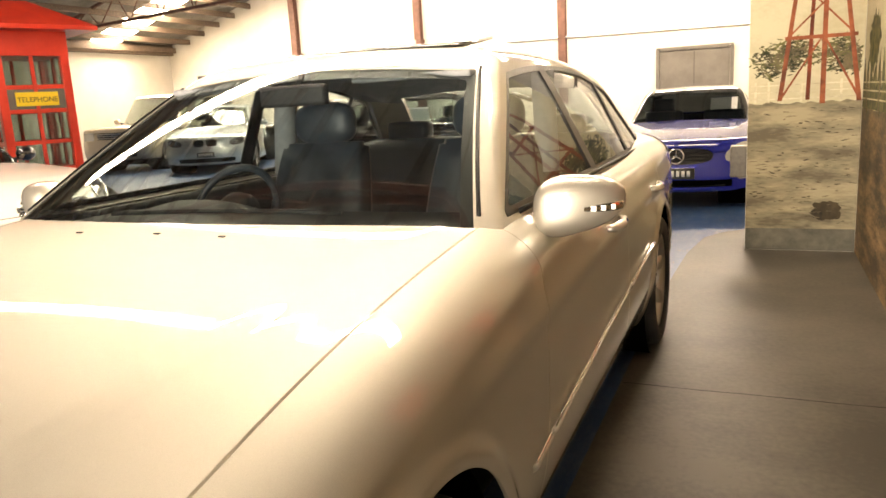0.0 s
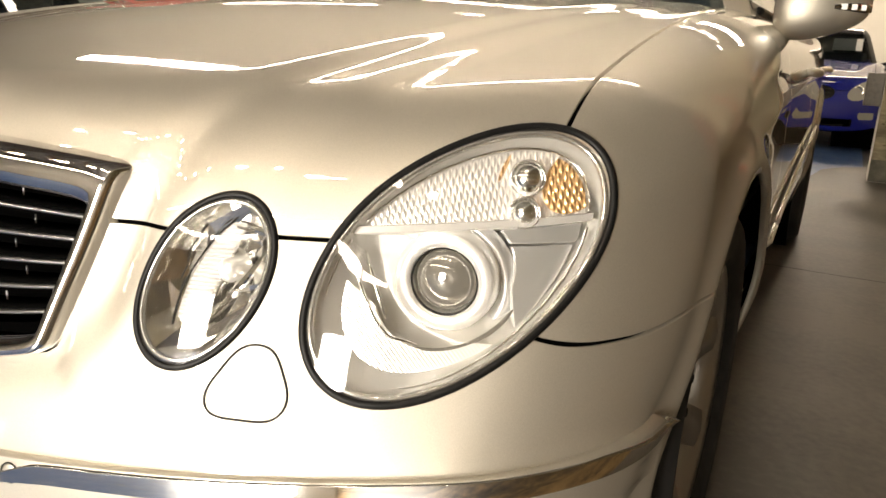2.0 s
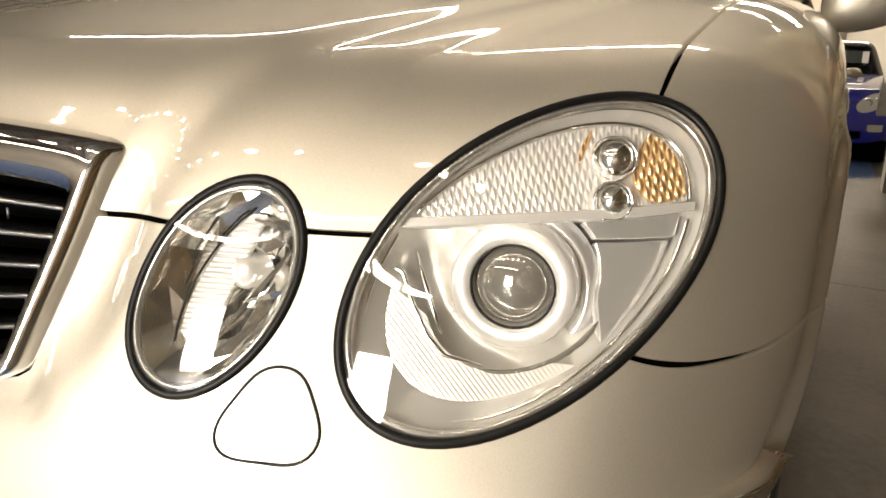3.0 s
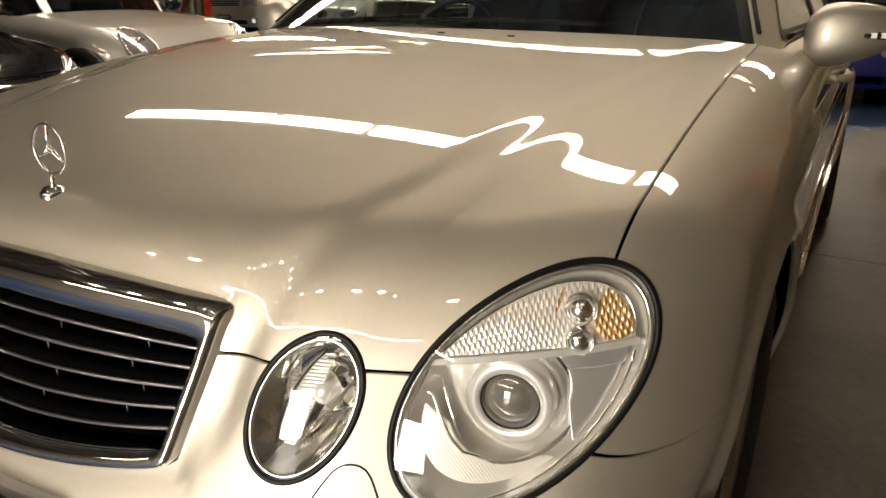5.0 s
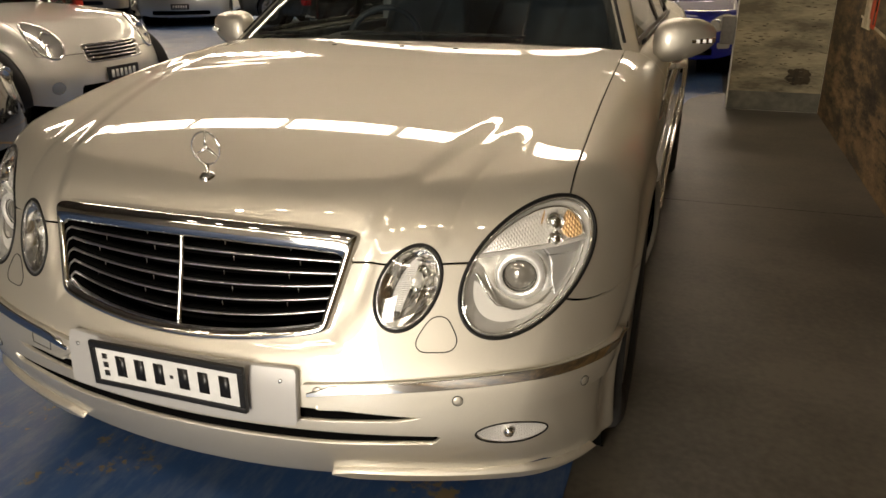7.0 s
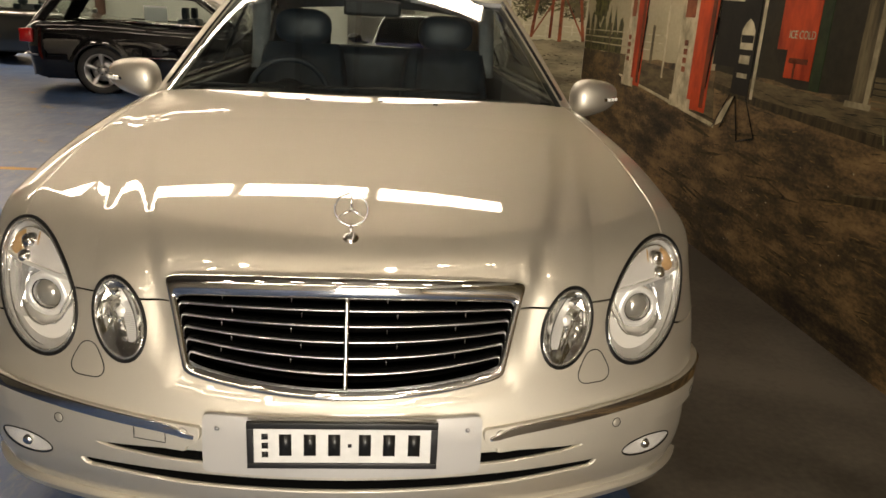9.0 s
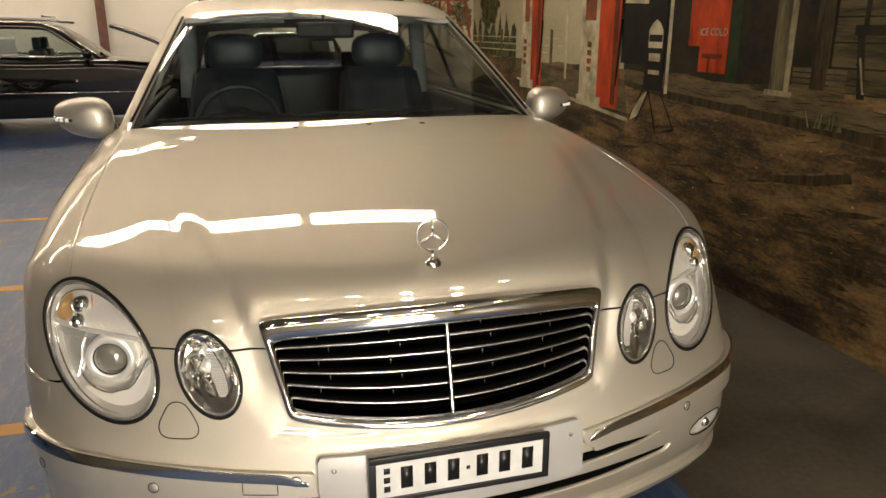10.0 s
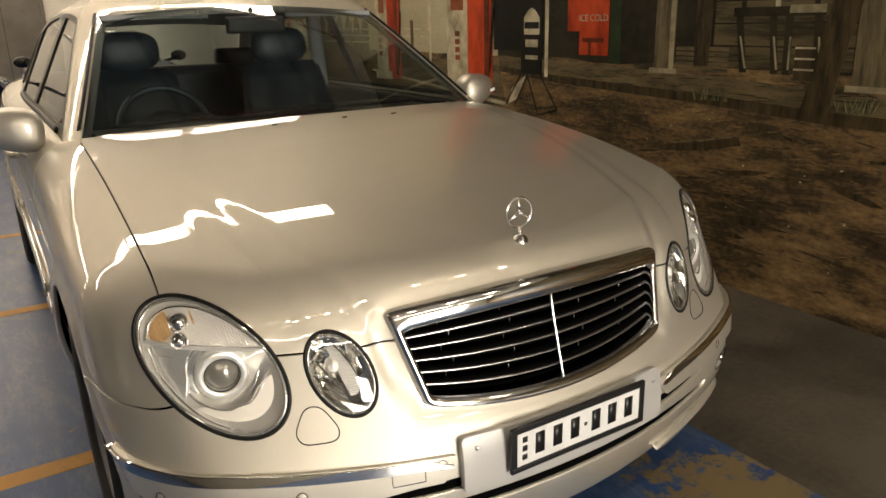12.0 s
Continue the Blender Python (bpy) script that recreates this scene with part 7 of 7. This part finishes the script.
for s in (1, -1):
    for y in spec["wheels"]:
        pts = [(s * (0.845 + 0.004), y + 0.37 * math.cos(a), 0.31 + 0.37 * math.sin(a)) for a in np.linspace(-0.15, math.pi + 0.15, 28)]
        part("arch_trim", tube(pts, 0.050, sides=8, squash=0.45), DARK, hatch, "black plastic wheel arch trim")
    part("side_scuttle", boxes(((s * 0.835, 1.12, 0.66), (s * 0.85, 1.28, 0.72)), bevel=0.01), DARK, hatch)

# black coupe with a wide emblem grille
spec = dict(size=(4.70, 1.84, 1.40), wheels=(0.86, 3.70), r=0.33, deck=[(-0.2, 0.58), (0.0, 0.72), (0.3, 0.80), (0.8, 0.88), (1.4, 0.96), (2.5, 0.97), (4.0, 1.0), (4.6, 0.95)], roof=[(1.6, 1.28), (2.2, 1.37), (2.8, 1.39), (3.6, 1.28), (4.2, 1.1)],
            lean=[(0.2, 0.04), (0.4, 0.0), (0.6, 0.05), (0.75, 0.13), (0.95, 0.3)], plan=(0.36, 0.35), cab=dict(y0=1.45, k=1.75, z0=0.95, w=0.74, y1=4.1, kb=1.7), mirror=(1.72, 0.98), hood_back=1.45, shut=0.70, plate=(0.0, 0.36))
coupe_grille = lambda ax, z: np.maximum(np.maximum(ax - (0.40 + 0.35 * (z - 0.6)), z - 0.695), 0.50 - z)
eye = dict(c=(0.70, 0.645), a=0.13, b=0.085, tilt=35, p=2.2)
lampf2 = lambda ax, z: oval(ax, z, **eye)
low2 = lambda ax, z: np.maximum(np.maximum(ax - 0.55, z - 0.30), 0.22 - z)
add_cut(spec, "grille_backing", coupe_grille, GASKET, -0.02)
add_cut(spec, "headlamp", lampf2, LAMP_COVER, 0.004)
add_cut(spec, "intake", low2, GASKET, -0.03)
coupe, lw = generic_car("coupe_car", "glossy black coupe with a chrome ring emblem grille", placed(-2.53, 1.54, 3), spec, BLACK_PAINT)
lamp_bits(coupe, lw, eye, ((0.66, 0.65, 0.05), (0.745, 0.66, 0.04)))
chrome_slats(coupe, lw, 0.51, 0.69, 3, lambda z: 0.38 + 0.35 * (z - 0.6), r=0.010)
ring_emblem(coupe, lw, 0.0, 0.605, 0.085, 0.015)

# blue roadster
spec = dict(size=(4.0, 1.715, 1.28), wheels=(0.78, 3.18), r=0.305, deck=[(-0.2, 0.55), (0.0, 0.66), (0.3, 0.74), (0.8, 0.82), (1.35, 0.89), (2.4, 0.90), (3.4, 0.93), (3.9, 0.90)], roof=[(1.3, 1.16), (1.9, 1.25), (2.4, 1.28), (3.0, 1.2), (3.6, 1.0)],
            lean=[(0.2, 0.03), (0.4, 0.0), (0.55, 0.03), (0.7, 0.10), (0.9, 0.25)], plan=(0.34, 0.3), cab=dict(y0=1.35, k=1.35, z0=0.88, w=0.70, y1=3.3, kb=1.1), mirror=(1.6, 0.92), paper=(0.38, 1.06), roof_paint=BLACK_PAINT, hood_back=1.33, shut=0.60, plate=(0.0, 0.40), mirror_paint=BLACK_PAINT)
slk_grille = lambda ax, z: oval(ax, z, (0.0, 0.575), 0.36, 0.085, 90, 3.0)
eye = dict(c=(0.60, 0.60), a=0.14, b=0.075, tilt=62, p=2.1)
lampf3 = lambda ax, z: oval(ax, z, **eye)
low3 = lambda ax, z: np.maximum(np.maximum(ax - 0.55, z - 0.33), 0.25 - z)
fog3 = lambda ax, z: np.maximum(np.abs(ax - 0.66) - 0.07, np.abs(z - 0.36) - 0.035)
add_cut(spec, "grille_backing", slk_grille, GASKET, -0.015)
add_cut(spec, "headlamp", lampf3, LAMP_COVER, 0.004)
add_cut(spec, "intake", low3, GASKET, -0.03)
add_cut(spec, "fog_lamp", fog3, LAMP_COVER, -0.005)
roadster, lw = generic_car("roadster_car", "bright blue roadster with black soft top and price card", placed(0.53, 7.9, -90), spec, BLUE_PAINT, DARK_GLASS)
lamp_bits(roadster, lw, eye, ((0.56, 0.60, 0.045), (0.65, 0.61, 0.045)))
chrome_slats(roadster, lw, 0.52, 0.63, 3, lambda z: 0.32, r=0.005, material=DARK)
ring_emblem(roadster, lw, 0.0, 0.575, 0.075, 0.012)

# silver luxury saloon with twin kidney grilles
spec = dict(size=(5.03, 1.90, 1.49), wheels=(0.88, 3.87), r=0.34, deck=[(-0.2, 0.6), (0.0, 0.74), (0.3, 0.84), (0.8, 0.93), (1.5, 1.0), (2.5, 1.0), (4.3, 1.04), (4.9, 1.0)], roof=[(1.8, 1.36), (2.4, 1.46), (3.0, 1.48), (3.8, 1.38), (4.4, 1.2)],
            lean=[(0.2, 0.04), (0.4, 0.0), (0.6, 0.02), (0.78, 0.07), (0.95, 0.2)], plan=(0.25, 0.35), cab=dict(y0=1.5, k=1.55, z0=1.0, w=0.77, y1=4.35, kb=1.5), mirror=(1.8, 1.02), paper=(0.42, 1.18), hood_back=1.5, shut=0.72, plate=(0.0, 0.42))
kidney = lambda ax, z: oval(ax, z, (0.135, 0.665), 0.115, 0.075, 90, 3.0)
eye = dict(c=(0.68, 0.675), a=0.18, b=0.07, tilt=80, p=2.3)
lampf4 = lambda ax, z: oval(ax, z, **eye)
low4 = lambda ax, z: np.maximum(np.maximum(ax - 0.6, z - 0.34), 0.25 - z)
add_cut(spec, "kidney_grille", kidney, GASKET, -0.01)
add_cut(spec, "headlamp", lampf4, DARK_COVER, 0.003)
add_cut(spec, "intake", low4, GASKET, -0.03)
lux, lw = generic_car("luxury_saloon_car", "ice silver luxury saloon with twin kidney grilles", placed(-9.6, 12.6, -62), spec, ICE_PAINT, SIDE_GLASS, 0.04)
lamp_bits(lux, lw, eye, ((0.60, 0.675, 0.05), (0.74, 0.685, 0.05)))
for s in (1, -1):
    part("kidney_surround", tube([(x, float(surf_y(x, z, lw)) - 0.005, z) for x, z in oval_line(dict(c=(0.135, 0.665), a=0.115, b=0.075, tilt=90, p=3.0), 32, 1.0, s)], 0.009, True, 6), CHROME, lux)

# champagne off-road car
spec = dict(size=(4.95, 1.96, 1.86), wheels=(0.90, 3.78), r=0.38, deck=[(-0.2, 1.0), (0.0, 1.05), (0.3, 1.10), (0.8, 1.13), (1.4, 1.16), (2.5, 1.15), (4.3, 1.15), (4.9, 1.12)], roof=[(1.4, 1.76), (2.2, 1.85), (3.2, 1.86), (4.8, 1.82)],
            lean=[(0.3, 0.05), (0.5, 0.0), (0.8, 0.02), (1.0, 0.04), (1.2, 0.08)], plan=(0.12, 0.25), cab=dict(y0=1.45, k=0.75, z0=1.13, w=0.84, y1=4.92, kb=0.25, lean=0.22), mirror=(1.75, 1.2), paper=(0.3, 1.42), hood_back=1.4, shut=0.95, plate=(0.0, 0.55), sill=0.3, round=(0.06, 0.08, 0.08), roof_paint=CREAM_PAINT)
rr_grille = lambda ax, z: np.maximum(np.maximum(ax - 0.42, z - 0.96), 0.80 - z)
rr_lamp = lambda ax, z: np.maximum(np.abs(ax - 0.68) - 0.17, np.abs(z - 0.875) - 0.09)
rr_low = lambda ax, z: np.maximum(np.maximum(ax - 0.6, z - 0.48), 0.38 - z)
add_cut(spec, "grille_backing", rr_grille, DARK, -0.01)
add_cut(spec, "headlamp", rr_lamp, LAMP_COVER, 0.003)
add_cut(spec, "intake", rr_low, GASKET, -0.02)
suv, lw = generic_car("offroad_car", "champagne boxy off-road car with upright windscreen", placed(-12.9, 13.2, -80), spec, CREAM_PAINT, SIDE_GLASS, 0.04)
chrome_slats(suv, lw, 0.81, 0.95, 3, lambda z: 0.40, r=0.012, material=SATIN)

# dark saloon near the far wall
spec = dict(size=(4.7, 1.80, 1.44), wheels=(0.85, 3.6), r=0.32, deck=[(-0.2, 0.6), (0.0, 0.72), (0.3, 0.82), (0.8, 0.9), (1.5, 0.98), (2.5, 0.98), (4.1, 1.02), (4.6, 0.98)], roof=[(1.8, 1.33), (2.3, 1.42), (2.9, 1.44), (3.6, 1.36), (4.2, 1.2)],
            lean=[(0.2, 0.04), (0.4, 0.0), (0.6, 0.03), (0.78, 0.1), (0.95, 0.22)], plan=(0.3, 0.35), cab=dict(y0=1.5, k=1.6, z0=0.98, w=0.73, y1=4.15, kb=1.4), mirror=(1.75, 1.0), hood_back=1.5, shut=0.70, plate=(0.0, 0.42))
eye = dict(c=(0.64, 0.65), a=0.15, b=0.075, tilt=75, p=2.2)
lampf5 = lambda ax, z: oval(ax, z, **eye)
add_cut(spec, "headlamp", lampf5, LAMP_COVER, 0.003)
far, lw = generic_car("dark_saloon_car", "dark olive saloon car parked near the far wall", placed(-4.4, 14.2, -5), spec, car_paint("olive_paint", (0.06, 0.06, 0.05), 0.4, 0.35), SIDE_GLASS, 0.05)

# black two-door car with a soft top, seen from its side
spec = dict(size=(4.55, 1.78, 1.39), wheels=(0.80, 3.45), r=0.32, deck=[(-0.2, 0.6), (0.0, 0.70), (0.3, 0.79), (0.8, 0.87), (1.4, 0.94), (2.4, 0.95), (3.6, 0.99), (4.4, 0.96)], roof=[(1.7, 1.32), (2.2, 1.39), (2.8, 1.41), (3.5, 1.39), (4.2, 1.30)],
            lean=[(0.2, 0.04), (0.4, 0.0), (0.6, 0.03), (0.78, 0.1), (0.95, 0.22)], plan=(0.3, 0.35), cab=dict(y0=1.48, k=1.5, z0=0.94, w=0.71, y1=4.40, kb=0.75), mirror=(1.75, 1.0), plate=(0.0, 0.40))
eye = dict(c=(0.62, 0.63), a=0.13, b=0.07, tilt=70, p=2.1)
lampf6 = lambda ax, z: oval(ax, z, **eye)
add_cut(spec, "headlamp", lampf6, LAMP_COVER, 0.003)
conv, lw = generic_car("hatchback_car", "black hatchback car with silver roof rails and raised bonnet", placed(-0.45, 10.45, 4), spec, BLACK_PAINT, SIDE_GLASS, 0.035)
for s in (1, -1):
    part("chrome_line", tube([(s * 0.893, 1.0, 0.50), (s * 0.897, 2.2, 0.51), (s * 0.893, 3.05, 0.52)], 0.010), CHROME, conv)
    part("waist_strip", tube([(s * 0.745, 1.7, 0.955), (s * 0.75, 2.6, 0.965), (s * 0.72, 3.4, 0.985)], 0.014), CHROME, conv)
    part("tail_lamp", boxes(((s * 0.55, 4.30, 0.66), (s * 0.85, 4.47, 0.84)), bevel=0.03), RED_LENS, conv, "red tail lamp")
    part("bumper_strip", tube([(s * 0.30, 4.55, 0.50), (s * 0.70, 4.47, 0.50), (s * 0.87, 4.25, 0.50)], 0.012), SATIN, conv)
for s in (1, -1):
    rail = part("roof_rail", tube([(s * 0.53, y, 1.385 + 0.045 * math.sin(math.pi * (y - 2.0) / 1.9) ** 0.5) for y in np.linspace(2.0, 3.9, 14)], 0.018, sides=6), SATIN, conv, "silver roof rail")
for y in (2.25, 3.55):
    part("roof_bar", tube([(-0.62, y, 1.46), (0, y, 1.47), (0.62, y, 1.46)], 0.02, sides=6, squash=0.6), SATIN, conv)
bm = bmesh.new()
rows = []
for f in np.linspace(0, 1, 7):
    y, z = 0.40 + 1.02 * f, 0.86 + 0.48 * f + 0.05 * math.sin(math.pi * f)
    rows.append([bm.verts.new((x, y + 0.10 * x * x, z + h - 0.05 * x * x)) for x in np.linspace(-0.68, 0.68, 9) for h in (0.0, 0.035)])
for a, b in zip(rows, rows[1:]):
    for i in range(0, 16, 2):
        bm.faces.new((a[i], a[i + 2], b[i + 2], b[i]))
        bm.faces.new((a[i + 1], b[i + 1], b[i + 3], a[i + 3]))
    bm.faces.new((a[0], b[0], b[1], a[1]))
    bm.faces.new((a[16], a[17], b[17], b[16]))
for r in (rows[0], rows[-1]):
    for i in range(0, 16, 2):
        bm.faces.new((r[i], r[i + 1], r[i + 3], r[i + 2]))
bmesh.ops.recalc_face_normals(bm, faces=bm.faces)
part("raised_bonnet", bm, BLACK_PAINT, conv, "black bonnet standing open")
card = bmesh.new()
box(card, (-0.15, -0.002, -0.10), (0.15, 0.002, 0.10), 0, Matrix.Translation((-0.60, 2.75, 1.10)) @ pose(0, 0, 0, -10, 0, 90))
part("price_card", card, PAPER, conv, "white paper price card", smooth=False)
